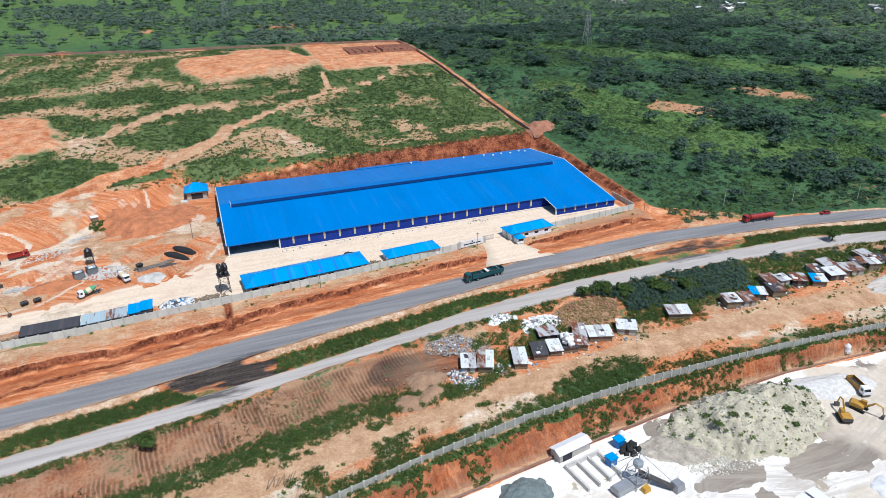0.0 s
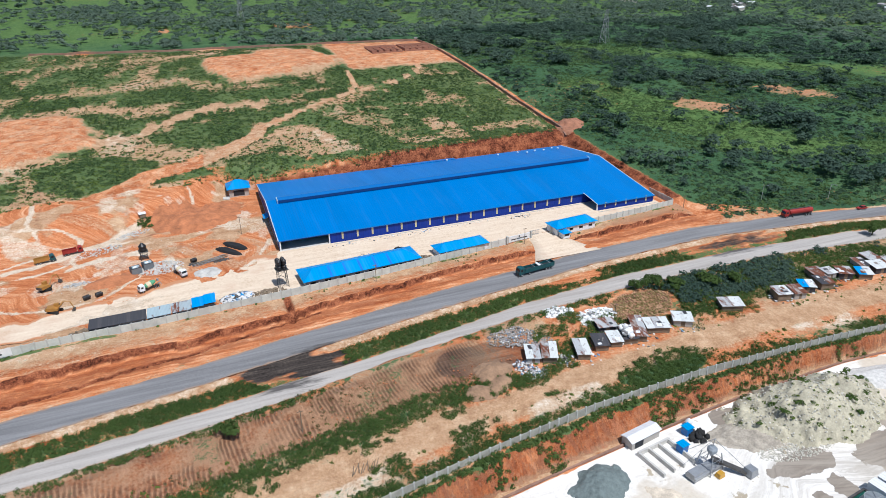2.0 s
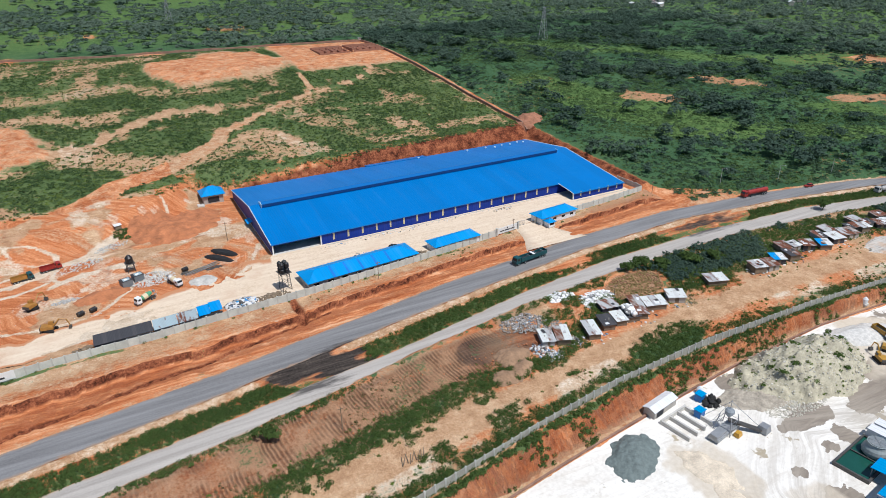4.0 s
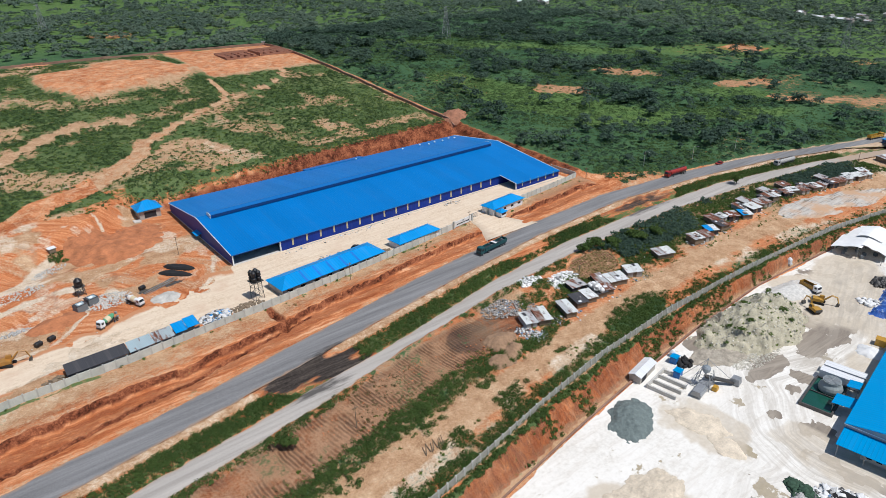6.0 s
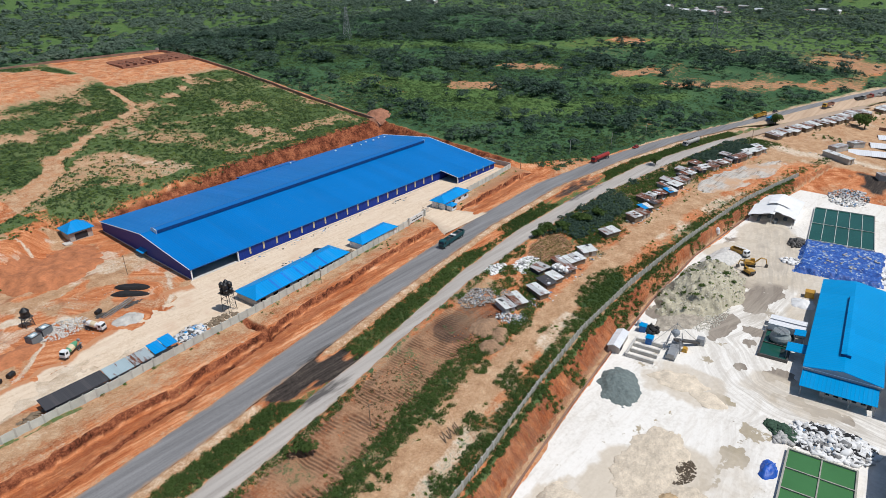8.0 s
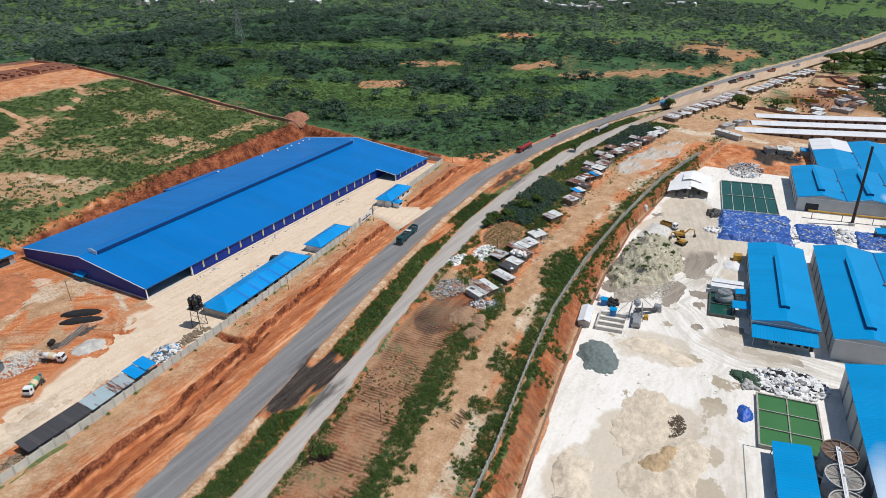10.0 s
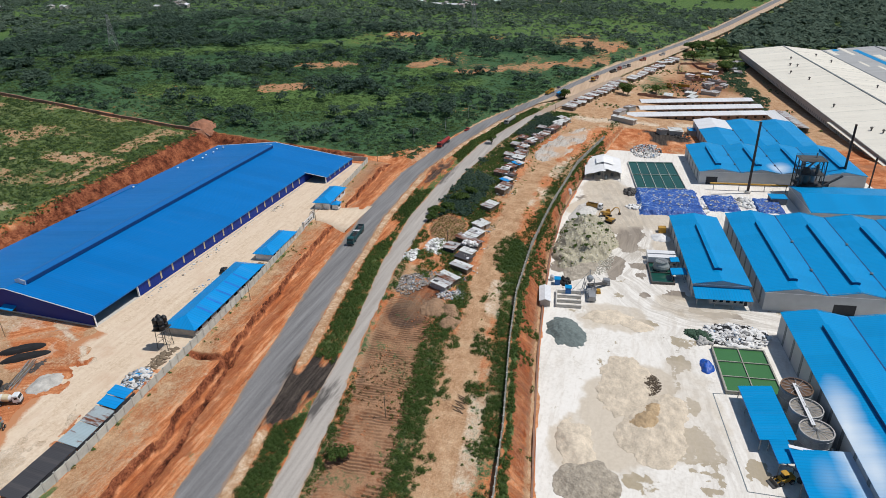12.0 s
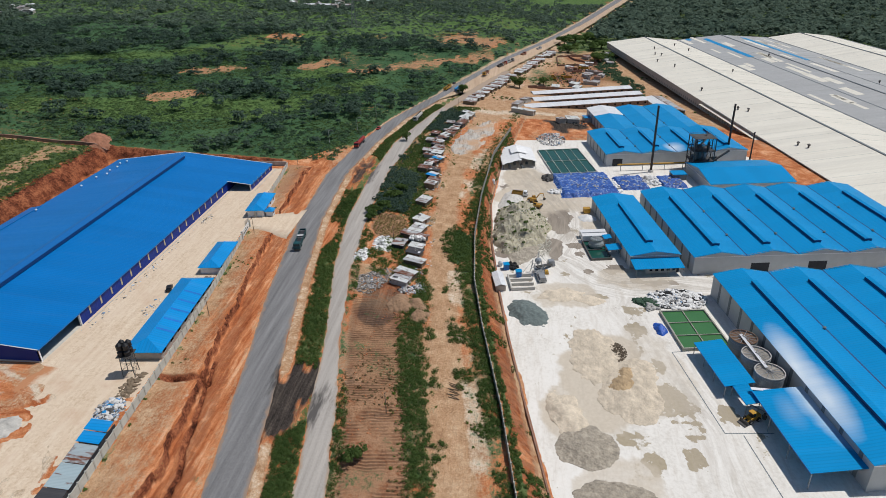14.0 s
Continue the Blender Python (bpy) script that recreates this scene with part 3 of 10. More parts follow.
def ground_z(x, y):
    x, y = np.asarray(x, float), np.asarray(y, float)
    z = natural(x, y)
    # levelled site of the new warehouse, cut into the slope behind it
    fn = fence_n(x)
    west = lin(x, (-200, -110, -40, -12, 0, 40, 90, 185), (235, 262, 286, 313, 311.5, 312, 315, 320))
    cut_w = lin(x, (-110, -30, 0, 40, 90, 185), (26, 14, 20, 13, 8, 7))
    inside = (1 - sstep(0, 1, (y - west) / np.maximum(cut_w, 1))) * sstep(-1.5, 0.5, y - fn) * (1 - sstep(174, 184, x)) * sstep(-330, -200, x)
    z = z * (1 - inside) + PAD * inside
    # verge between its wall and the road: a terrace with a scarp
    rn = road_n(x)
    v = np.clip((y - rn) / np.maximum(fn - rn, 1), -0.2, 1)
    zr = natural(x, (rn + road_s(x)) / 2)
    terr = zr + 0.1 + (PAD - 0.3 - zr) * sstep(0.0, 1.0, v)
    on = sstep(-0.02, 0.04, v) * (1 - sstep(-0.5, 1.0, y - fn)) * sstep(-330, -200, x) * (1 - sstep(172, 190, x))
    z = z * (1 - on) + terr * on
    # both carriageways lie level across
    for n, s in ((rn, road_s(x)), (side_n(x), side_s(x))):
        w = sstep(s - 2.5, s - 0.3, y) * (1 - sstep(n + 0.3, n + 2.5, y))
        z = z * (1 - w) + natural(x, (n + s) / 2) * w
    # factory yard, cut down below the old ground, with a bank along its edge
    fs, yn = fence_s(x), yard_n(x)
    low = YARD - 6 * sstep(240, 430, x) + 0.0 * y
    w = (1 - sstep(0, 1, (y - yn) / np.maximum(fs - 2.0 - yn, 1.5))) * (1 - sstep(255, 300, x))
    z = z * (1 - w) + low * w
    return z


# end of ground shape

# ---------------------------------------------------------------- mesh tools
class Mesh:
    """Vertices and faces gathered for one mesh."""

    def __init__(self):
        self.v, self.f = [], []

    def add(self, verts, faces, m=None):
        o = len(self.v)
        self.v += [tuple(m @ Vector(p)) if m is not None else tuple(p) for p in verts]
        self.f += [tuple(i + o for i in q) for q in faces]
        return self

    def box(self, x0, y0, z0, x1, y1, z1, m=None, taper=0.0):
        t = taper
        v = [(x0, y0, z0), (x1, y0, z0), (x1, y1, z0), (x0, y1, z0), (x0 + t, y0 + t, z1), (x1 - t, y0 + t, z1), (x1 - t, y1 - t, z1), (x0 + t, y1 - t, z1)]
        return self.add(v, [(0, 3, 2, 1), (4, 5, 6, 7), (0, 1, 5, 4), (1, 2, 6, 5), (2, 3, 7, 6), (3, 0, 4, 7)], m)

    def slab(self, quad, thick, m=None):
        """A plate under a four-cornered top face."""
        v = list(quad) + [(p[0], p[1], p[2] - thick) for p in quad]
        return self.add(v, [(0, 1, 2, 3), (7, 6, 5, 4), (0, 4, 5, 1), (1, 5, 6, 2), (2, 6, 7, 3), (3, 7, 4, 0)], m)

    def prism(self, poly, axis, a, b, m=None):
        """A flat outline (pairs) drawn out along axis x, y or z from a to b."""
        def at(p, s):
            return {"x": (s, p[0], p[1]), "y": (p[0], s, p[1]), "z": (p[0], p[1], s)}[axis]
        n = len(poly)
        v = [at(p, a) for p in poly] + [at(p, b) for p in poly]
        f = [tuple(range(n))[::-1], tuple(range(n, 2 * n))] + [(i, (i + 1) % n, n + (i + 1) % n, n + i) for i in range(n)]
        return self.add(v, f, m)

    def rod(self, a, b, r, n=6, r2=None):
        a, b = Vector(a), Vector(b)
        q = (b - a).to_track_quat("Z", "Y")
        r2 = r if r2 is None else r2
        v = [a + q @ Vector((r * math.cos(k * math.tau / n), r * math.sin(k * math.tau / n), 0)) for k in range(n)]
        v += [b + q @ Vector((r2 * math.cos(k * math.tau / n), r2 * math.sin(k * math.tau / n), 0)) for k in range(n)]
        f = [tuple(range(n))[::-1], tuple(range(n, 2 * n))] + [(i, (i + 1) % n, n + (i + 1) % n, n + i) for i in range(n)]
        return self.add(v, f)

    def lathe(self, prof, n=16, m=None, ends=True):
        """Pairs (radius, height) turned round z, closed at both ends or left as a ring."""
        v, f = [], []
        for r, z in prof:
            v += [(r * math.cos(k * math.tau / n), r * math.sin(k * math.tau / n), z) for k in range(n)]
        for j in range(len(prof) - 1):
            f += [(j * n + k, j * n + (k + 1) % n, (j + 1) * n + (k + 1) % n, (j + 1) * n + k) for k in range(n)]
        if ends:
            f += [tuple(range(n))[::-1], tuple(range((len(prof) - 1) * n, len(prof) * n))]
        return self.add(v, f, m)

    def data(self, name):
        d = bpy.data.meshes.new(name)
        d.from_pydata(self.v, [], self.f)
        d.update()
        return d


def part(name, m, material, parent=None, label=""):
    ob = new(name, m.data(name) if isinstance(m, Mesh) else m)
    if not ob.data.materials:
        ob.data.materials.append(material)
    ob.parent = parent
    return tagged(ob, label)


def thing(name, at, rz=0.0, label="", category="", group="", kind=""):
    ob = new(name)
    ob.empty_display_size = 0.5
    ob.matrix_basis = pose(*at, 0, 0, rz)
    return tagged(ob, label, category, group, kind)


def big_mesh(name, verts, faces, material, attrs=None, smooth=False):
    """A mesh from numpy arrays; faces all of one size."""
    d = bpy.data.meshes.new(name)
    n, k = faces.shape
    d.vertices.add(len(verts))
    d.vertices.foreach_set("co", np.asarray(verts, np.float32).ravel())
    d.loops.add(n * k)
    d.loops.foreach_set("vertex_index", faces.astype(np.int32).ravel())
    d.polygons.add(n)
    d.polygons.foreach_set("loop_start", np.arange(0, n * k, k, dtype=np.int32))
    d.polygons.foreach_set("loop_total", np.full(n, k, np.int32))
    if smooth:
        d.polygons.foreach_set("use_smooth", np.ones(n, bool))
    for key, val in (attrs or {}).items():
        a = d.attributes.new(key, "FLOAT", "POINT")
        a.data.foreach_set("value", np.asarray(val, np.float32))
    d.update(calc_edges=True)
    d.materials.append(material)
    return d


def gz(x, y):
    return float(ground_z(x, y))


def vnoise(x, y, seed=0):
    """Smooth value noise between 0 and 1 on a unit lattice."""
    x, y = np.asarray(x, float), np.asarray(y, float)
    xi, yi = np.floor(x).astype(np.int64), np.floor(y).astype(np.int64)
    fx, fy = x - xi, y - yi
    fx, fy = fx * fx * (3 - 2 * fx), fy * fy * (3 - 2 * fy)

    def h(i, j):
        k = (i * 374761393 + j * 668265263 + seed * 982451653) & 0x7FFFFFFF
        k = ((k ^ (k >> 13)) * 1274126177) & 0x7FFFFFFF
        return ((k ^ (k >> 16)) & 0xFFFFF) / 0xFFFFF
    return (h(xi, yi) * (1 - fx) + h(xi + 1, yi) * fx) * (1 - fy) + (h(xi, yi + 1) * (1 - fx) + h(xi + 1, yi + 1) * fx) * fy


def fbm(x, y, scale, seed=0, octaves=4):
    s, a, tot = 0.0, 1.0, 0.0
    for o in range(octaves):
        s = s + a * vnoise(np.asarray(x) * scale * 2 ** o, np.asarray(y) * scale * 2 ** o, seed + o)
        tot += a
        a *= 0.5
    return s / tot


def near_line(x, y, pts):
    """Distance from the points to a polyline."""
    best = np.full(np.shape(x), 1e9)
    for (ax, ay), (bx, by) in zip(pts[:-1], pts[1:]):
        dx, dy = bx - ax, by - ay
        t = np.clip(((x - ax) * dx + (y - ay) * dy) / (dx * dx + dy * dy), 0, 1)
        best = np.minimum(best, np.hypot(x - ax - t * dx, y - ay - t * dy))
    return best


def blob(x, y, cx, cy, rx, ry, seed=0, rough=0.35, rot=0.0):
    """1 inside a ragged ellipse, 0 outside."""
    c, s = math.cos(radians(rot)), math.sin(radians(rot))
    u, v = (x - cx) * c + (y - cy) * s, -(x - cx) * s + (y - cy) * c
    r = np.hypot(u / rx, v / ry) + (fbm(x, y, 2.2 / max(rx, ry), seed) - 0.5) * rough * 2
    return 1 - sstep(0.85, 1.1, r)


# ---------------------------------------------------------------- the ground, one sheet
TRACK = ((-80, 288), (-60, 310), (-43, 331), (-27, 336), (-8, 353), (8, 370), (16, 387), (30, 396), (41, 407), (61, 421), (87, 435), (113, 446), (136, 464), (150, 495))
TRACK_B = ((45, 409), (64, 424), (79, 433), (86, 448), (89, 482))
GREEN_BAND = ((-38, 386), (-15, 395), (11, 405), (37, 401), (58, 368), (74, 330))


def track_away(x, y):
    """Distance past the worn edge of the field tracks, which narrow towards the far plot; 2.5 m is the edge."""
    half = lin(x, (-80, -25, 15, 45, 150), (8, 6.0, 3.6, 2.0, 1.6))
    return np.minimum(near_line(x, y, TRACK) - half, near_line(x, y, TRACK_B) - 1.4) + 2.5


def mound_cover(x, y):
    """The two bare mounds of the field."""
    return np.maximum(blob(x, y, 40, 533, 52, 50, 3, 0.28), blob(x, y, -114, 400, 41, 42, 4, 0.22))


def relief(x, y):
    """Ground height with mounds, furrows and roughness."""
    z = ground_z(x, y)
    x, y = np.asarray(x, float), np.asarray(y, float)
    z = z + 2.8 * mound_cover(x, y)
    bare = (1 - sstep(-3, 1, np.abs(y - (road_n(x) + road_s(x)) / 2) - 7)) + (1 - sstep(-2, 1, np.abs(y - (side_n(x) + side_s(x)) / 2) - 5))
    inyard = (1 - sstep(-1.5, 0.5, y - yard_n(x))) * (1 - sstep(250, 300, x))
    site = sstep(-1, 1, y - fence_n(x)) * (1 - sstep(300, 318, y)) * (1 - sstep(170, 176, x)) * sstep(-12, 0, x)
    keep = np.clip(1 - bare - inyard - site, 0, 1)
    z = z + keep * ((fbm(x, y, 0.06, 11) - 0.5) * 1.2 + (fbm(x, y, 0.35, 12, 3) - 0.5) * 0.5)
    # ragged scarp and rills on the verge below the boundary wall
    fn, rn = fence_n(x), road_n(x)
    v = np.clip((y - rn) / np.maximum(fn - rn, 1), -0.2, 1.2)
    on = sstep(0.04, 0.12, v) * (1 - sstep(0.86, 0.97, v)) * sstep(-200, -150, x) * (1 - sstep(165, 176, x)) * (1 - np.exp(-((x - 104) / 15) ** 4))
    jit = (fbm(x, y * 0.3, 0.06, 13) - 0.5) * 0.16 + (fbm(x, y * 0.3, 0.40, 16, 2) - 0.5) * 0.085
    vj = v + jit
    tall = 2.5 + 0.8 * (fbm(x, x * 0, 0.03, 17) - 0.5)
    trench = lin(x, (-100, -62, -3, 20), (0.16, 0.22, 0.40, 0.40))
    low = 1 - sstep(2, 10, x)
    z = z + on * (tall * (sstep(0.445, 0.475, vj) - sstep(0.05, 0.95, v)) + 0.25 * tall * np.exp(-((v - 0.55) / 0.2) ** 2) - 1.5 * low * np.exp(-((v + jit * 0.5 - trench) / 0.022) ** 2)
                  + (fbm(x, y * 0.35, 0.55, 14, 3) - 0.5) * 0.75 + 0.35 * (fbm(x * 0.2, y, 0.5, 18, 2) - 0.5))
    rill = sstep(0.08, 0.3, (y - yard_n(x)) / np.maximum(fence_s(x) - yard_n(x), 1)) * (y < fence_s(x) - 1.5) * (x < 260)
    z = z + rill * (fbm(x, y * 0.1, 0.55, 24, 3) - 0.5) * 1.1
    ditch = np.exp(-((x + 1.2 + (fbm(y, x * 0, 0.3, 19) - 0.5) * 2) / 1.1) ** 2) * sstep(0.30, 0.42, v) * (1 - sstep(0.85, 0.97, v))
    z = z - 1.8 * ditch
    # gullies on the cut face behind the warehouse and on the verge scarp
    cut = np.exp(-((y - 319) / 7) ** 2) * sstep(-30, 0, x) * (1 - sstep(186, 200, x))
    z = z + cut * ((fbm(x, y * 0.3, 0.10, 15) - 0.5) * 3.0 + (fbm(x, y * 0.5, 0.5, 23, 3) - 0.5) * 1.8)
    plot2 = blob(x, y, 110, 156, 13, 8, 22, 0.3, 12)
    z = z + plot2 * 0.2 * np.sin(y * 3.2)
    return z


CLEARINGS = ((299, 341, 25, 13, -38), (389, 352, 30, 12, -42), (438, 276, 34, 11, -22), (462, 196, 66, 13, -42), (582, 345, 40, 8, -62), (634, 147, 52, 36, 0), (505, 150, 30, 16, -40), (85, 800, 46, 12, -20), (-60, 800, 40, 10, -10))
POWER_LINE = ((-250, 850), (26, 754), (105, 729), (173, 685), (256, 611), (294, 543), (334, 511), (397, 474), (443, 417), (552, 358), (620, 285), (677, 231), (800, 120))


def clearing(x, y):
    """1 on the bare patches of the bush."""
    return np.maximum.reduce([blob(x, y, *c[:4], 41 + k, 0.55, c[4]) for k, c in enumerate(CLEARINGS)])


def meadow(x, y):
    """1 on open grass: the cleared way under the power line and the meadows beside the road."""
    n = fbm(x, y, 0.03, 217)
    way = 1 - sstep(9, 17, near_line(x, y, POWER_LINE) - lin(x, (300, 450, 560, 680), (0, 0, 16, 22)) + (n - 0.5) * 22)
    wide = np.maximum.reduce([blob(x, y, 262, 330, 34, 62, 218, 0.5, 20), blob(x, y, 244, 405, 26, 20, 219, 0.5), blob(x, y, 285, 268, 46, 20, 220, 0.5, -30), blob(x, y, 402, 266, 30, 15, 221, 0.5, -40), blob(x, y, 350, 235, 40, 14, 222, 0.5, -25)])
    return np.maximum(way, wide)


def open_land(x, y):
    """1 where the bush north and east of the road grows."""
    ok = ((x > 185) & (y > road_n(x) + 4)) | (y > 586 + 0.2417 * (179 - x) + 4)
    thin, patchy = scrub(x, y)
    return ok * (1 - 0.86 * clearing(x, y)) * (1 - 0.35 * thin) * (1 - 0.8 * patchy)


def scrub(x, y):
    """The thinly grown land east of the bend, and how bare its patches are."""
    zone = sstep(395, 450, x) * (1 - sstep(660, 760, x)) * sstep(2, 16, y - road_n(x)) * (1 - sstep(245, 325, y + 0.12 * (x - 450)))
    return zone, zone * sstep(0.47, 0.57, fbm(x, y * 1.7, 0.022, 49))


def field_bare(x, y):
    """How bare the fallow field is: long pale streaks in the west, small patches elsewhere."""
    n = fbm(x, y, 0.11, 34)
    streak = sstep(0.52, 0.62, fbm(x * 0.75 + y * 0.2, y * 1.5 - x * 0.35, 0.030, 35)) * (1 - sstep(60, 120, x)) * (1 - sstep(560, 640, y))
    patch = sstep(0.55, 0.66, fbm(x, y, 0.07, 37))
    gone = np.zeros_like(np.asarray(x, float))
    for pts, half, full in ((((-70, 386), (-50, 400), (-33, 415), (-20, 425), (-4, 433), (20, 430)), 6.5, 0.95), (((-97, 455), (-85, 457), (-52, 439), (-33, 448), (-16, 453)), 5.0, 0.8),
                            (((17, 367), (23, 370), (43, 375), (47, 354)), 2.5, 0.85), (((-56, 372), (-38, 362), (-22, 350), (-30, 338)), 7.0, 0.75), (((-58, 500), (-47, 545)), 6.0, 0.7),
                            (((112, 366), (120, 348)), 5.0, 0.7), (((86, 384), (97, 381)), 3.0, 0.75), (((60, 335), (110, 338), (160, 345)), 4.0, 0.6), (((-170, 590), (-120, 590), (0, 600)), 9.0, 0.8), (((-30, 520), (-10, 476), (20, 470)), 4.0, 0.7)):
        gone = np.maximum(gone, full * (1 - sstep(half * 0.6, half * 1.5, near_line(x, y, pts) + (n - 0.5) * 16 + (fbm(x, y, 0.35, 36, 2) - 0.5) * 9)))
    thick = np.maximum.reduce([1 - sstep(6, 12, near_line(x, y, GREEN_BAND) + (n - 0.5) * 10), blob(x, y, -71, 340, 30, 24, 44, 0.4, -8), blob(x, y, -60, 412, 9, 20, 46, 0.4, 20), blob(x, y, -106, 475, 22, 14, 48, 0.5), blob(x, y, 120, 472, 24, 9, 49, 0.4, 10), blob(x, y, 20, 455, 60, 14, 50, 0.5)])
    return np.clip(np.maximum(np.maximum(streak * 0.62, patch * 0.55), gone) * (1 - 0.9 * thick), 0, 1)


def lines(core, spans):
    """Grid lines: an even core and growing steps outside it."""
    a, b, step = core
    mid = np.arange(a, b + step / 2, step)

    def grow(n, reach):
        out, s, p = [], step, 0.0
        while p < reach:
            s *= 1.09
            p += s
            out.append(p)
        return np.array(out)
    lo, hi = grow(0, spans[0]), grow(0, spans[1])
    return np.concatenate([(a - lo)[::-1], mid, b + hi])


SITE_WAYS = (((-30, 206), (-8, 230), (-3, 247), (-13, 263), (-32, 269), (-50, 279), (-59, 288), (-84, 305)), ((-40, 214), (-48, 226), (-64, 235), (-70, 252), (-96, 262), (-130, 262)), ((-70, 252), (-52, 262), (-34, 258), (-26, 240), (-22, 228)))


def ground_sheet():
    xs = lines((-125, 235, 0.85), (2500, 3000))
    fine = np.arange(94, 222.01, 0.55)
    ys = lines((222, 345, 1.1), (0, 3000))
    back = lines((94, 94.5, 0.55), (2500, 0))
    ys = np.concatenate([back[back < 93.9], fine[:-1], ys[ys >= 222]])
    X, Y = np.meshgrid(xs, ys)
    x, y = X.ravel(), Y.ravel()
    z = relief(x, y)
    # lie under the paved surfaces
    onroad = ((y < road_n(x) - 0.2) & (y > road_s(x) + 0.2)) | ((y < side_n(x) - 0.2) & (y > side_s(x) + 0.2) & (x < 460))
    z = np.where(onroad, z - 0.25, z)
    z = np.where((x > 340) & (y < road_n(x) + 2.5) & (y > road_s(x) - 7), ground_z(x, y) - 0.9, z)
    fn, rn, rs, sn, ss_, fs, yn = fence_n(x), road_n(x), road_s(x), side_n(x), side_s(x), fence_s(x), yard_n(x)
    n1, n2, n3 = fbm(x, y, 0.012, 31), fbm(x, y, 0.05, 32), fbm(x, y, 0.2, 33, 3)
    mound = np.maximum(mound_cover(x, y), sstep(91, 96, x) * (1 - sstep(178, 183, x)) * sstep(485, 490, y) * (1 - sstep(588, 596, y)))
    track = track_away(x, y)
    west = lin(x, (-260, -125, -94, -80, -64, -53, -43, -28, -17, -5, 0, 40, 90, 185), (262, 286, 302, 301, 300, 307, 306, 304, 311, 312, 311.5, 312, 315, 320))
    far = 586 + 0.2417 * (179 - x)
    field = sstep(4, 14, y - west) * (1 - sstep(176, 182, x)) * (1 - sstep(-4, 0, y - far))
    bush = np.maximum(sstep(181, 185, x) * sstep(1.0, 4.5, y - rn) * (y > 222 - 0.6 * (x - 178)), sstep(1, 4, y - far))
    bush = np.maximum(bush, sstep(190, 230, x) * sstep(0.5, 2.0, y - rn))
    grass = np.zeros_like(x)
    # the field: green with bare stretches
    bare = field_bare(x, y)
    g_field = field * (0.82 - 0.72 * bare)
    g_field = g_field * (1 - mound) * sstep(2.0, 3.6, track + (n3 - 0.5) * 1.4)
    grass = np.maximum(grass, g_field)
    clear = clearing(x, y)
    thin, patchy = scrub(x, y)
    g_bush = bush * (0.98 - 0.62 * clear - 0.34 * patchy * (1 - clear) - 0.25 * sstep(0.55, 0.68, fbm(x, y, 0.01, 48)))
    grass = np.maximum(grass, g_bush)
    # verge of the new road: nearly bare
    verge = (y > rn) * (y < fn) * (x < 176)
    grass = np.where(verge > 0, np.maximum(0.18 * sstep(0.5, 0.62, n2) + 0.45 * (np.abs(y - fn) < 1.6) * (n3 > 0.5), 0), grass)
    # median and the far side of the old carriageway
    med = (y < rs) * (y > sn)
    skew = (fbm(x * 0.35 + y * 0.3, y * 1.1 - x * 0.15, 0.35, 59) - 0.5) * 1.7
    cross = np.maximum(1 - sstep(0.55, 1.25, np.hypot((x + 4.5) / 14, (y - 162.5) / 7.5) + skew), 0.75 - 0.75 * sstep(0.4, 1.1, np.hypot((x - 174) / 28, (y - 181.5) / 4.6) + skew))
    mw = np.clip((y - sn) / np.maximum(rs - sn, 0.5), 0, 1)
    g_med = med * (1 - sstep(0.5, 0.75, mw + (n3 - 0.5) * 0.3)) * (1 - cross) * (1 - blob(x, y, 96, 178, 14, 4, 52) * 0.9) * 0.62
    grass = np.maximum(grass, g_med)
    strip = (y < ss_) * (y > fs - 1)
    w = (ss_ - y) / np.maximum(ss_ - fs, 1)
    edge_g = 0.85 * (1 - sstep(0.02, 0.07, w)) * (n3 > 0.38)
    hedge = np.exp(-((w - lin(x, (-60, -30, 0, 40, 60, 90, 130, 190, 260), (0.52, 0.50, 0.47, 0.50, 0.62, 0.3, 0.30, 0.22, 0.2))) / lin(x, (-60, 0, 40, 60, 90, 130, 260), (0.08, 0.09, 0.10, 0.07, 0.10, 0.24, 0.2))) ** 4)
    low = np.exp(-((w - 0.94) / 0.09) ** 4) * (1 - 0.8 * sstep(170, 200, x))
    g_s = np.maximum.reduce([0.6 * edge_g, 0.5 * hedge * sstep(0.3, 0.45, n2 + 0.12), 0.5 * low * sstep(0.36, 0.52, n2 + 0.05), 0.36 * sstep(0.55, 0.66, n2)])
    g_s = np.maximum(g_s, blob(x, y, 94, 126, 17, 6, 53, 0.3))
    trackw = np.exp(-((w - lin(x, (-60, -30, 0, 60, 110, 160, 260), (0.70, 0.69, 0.70, 0.74, 0.72, 0.66, 0.60))) / 0.10) ** 4)
    g_s = g_s * (1 - 0.95 * trackw) * (x < 330)
    chalky = 0.55 * strip * sstep(0.74, 0.80, w) * (1 - sstep(0.88, 0.95, w)) * sstep(0.45, 0.6, n2)
    grass = np.where(strip > 0, g_s, grass)
    bank = (y < fs - 1) * (y > yn) * (x < 300)
    wb = (y - yn) / np.maximum(fs - yn, 1)
    grass = np.where(bank > 0, np.maximum(0.85 * sstep(0.66, 0.82, wb + (n3 - 0.5) * 0.4), 0.25 * sstep(0.56, 0.68, n2)), grass)
    # east beyond the settlement
    east = (x > 300) * (y < ss_) * 1.0
    fareast = np.maximum(sstep(600, 660, x), sstep(-80, -120, y) * 0 + (y < -290) * 1.0)
    grass = np.where(east > 0, np.maximum(0.22 * sstep(0.5, 0.6, n2), 0.95 * fareast), grass)
    grass = np.where((x > 430) & (y < ss_) & (y > lin(x, (300, 500, 700), (80, 20, -40)) - 40), np.maximum(grass, 0.5 * sstep(0.45, 0.6, n2)), grass)
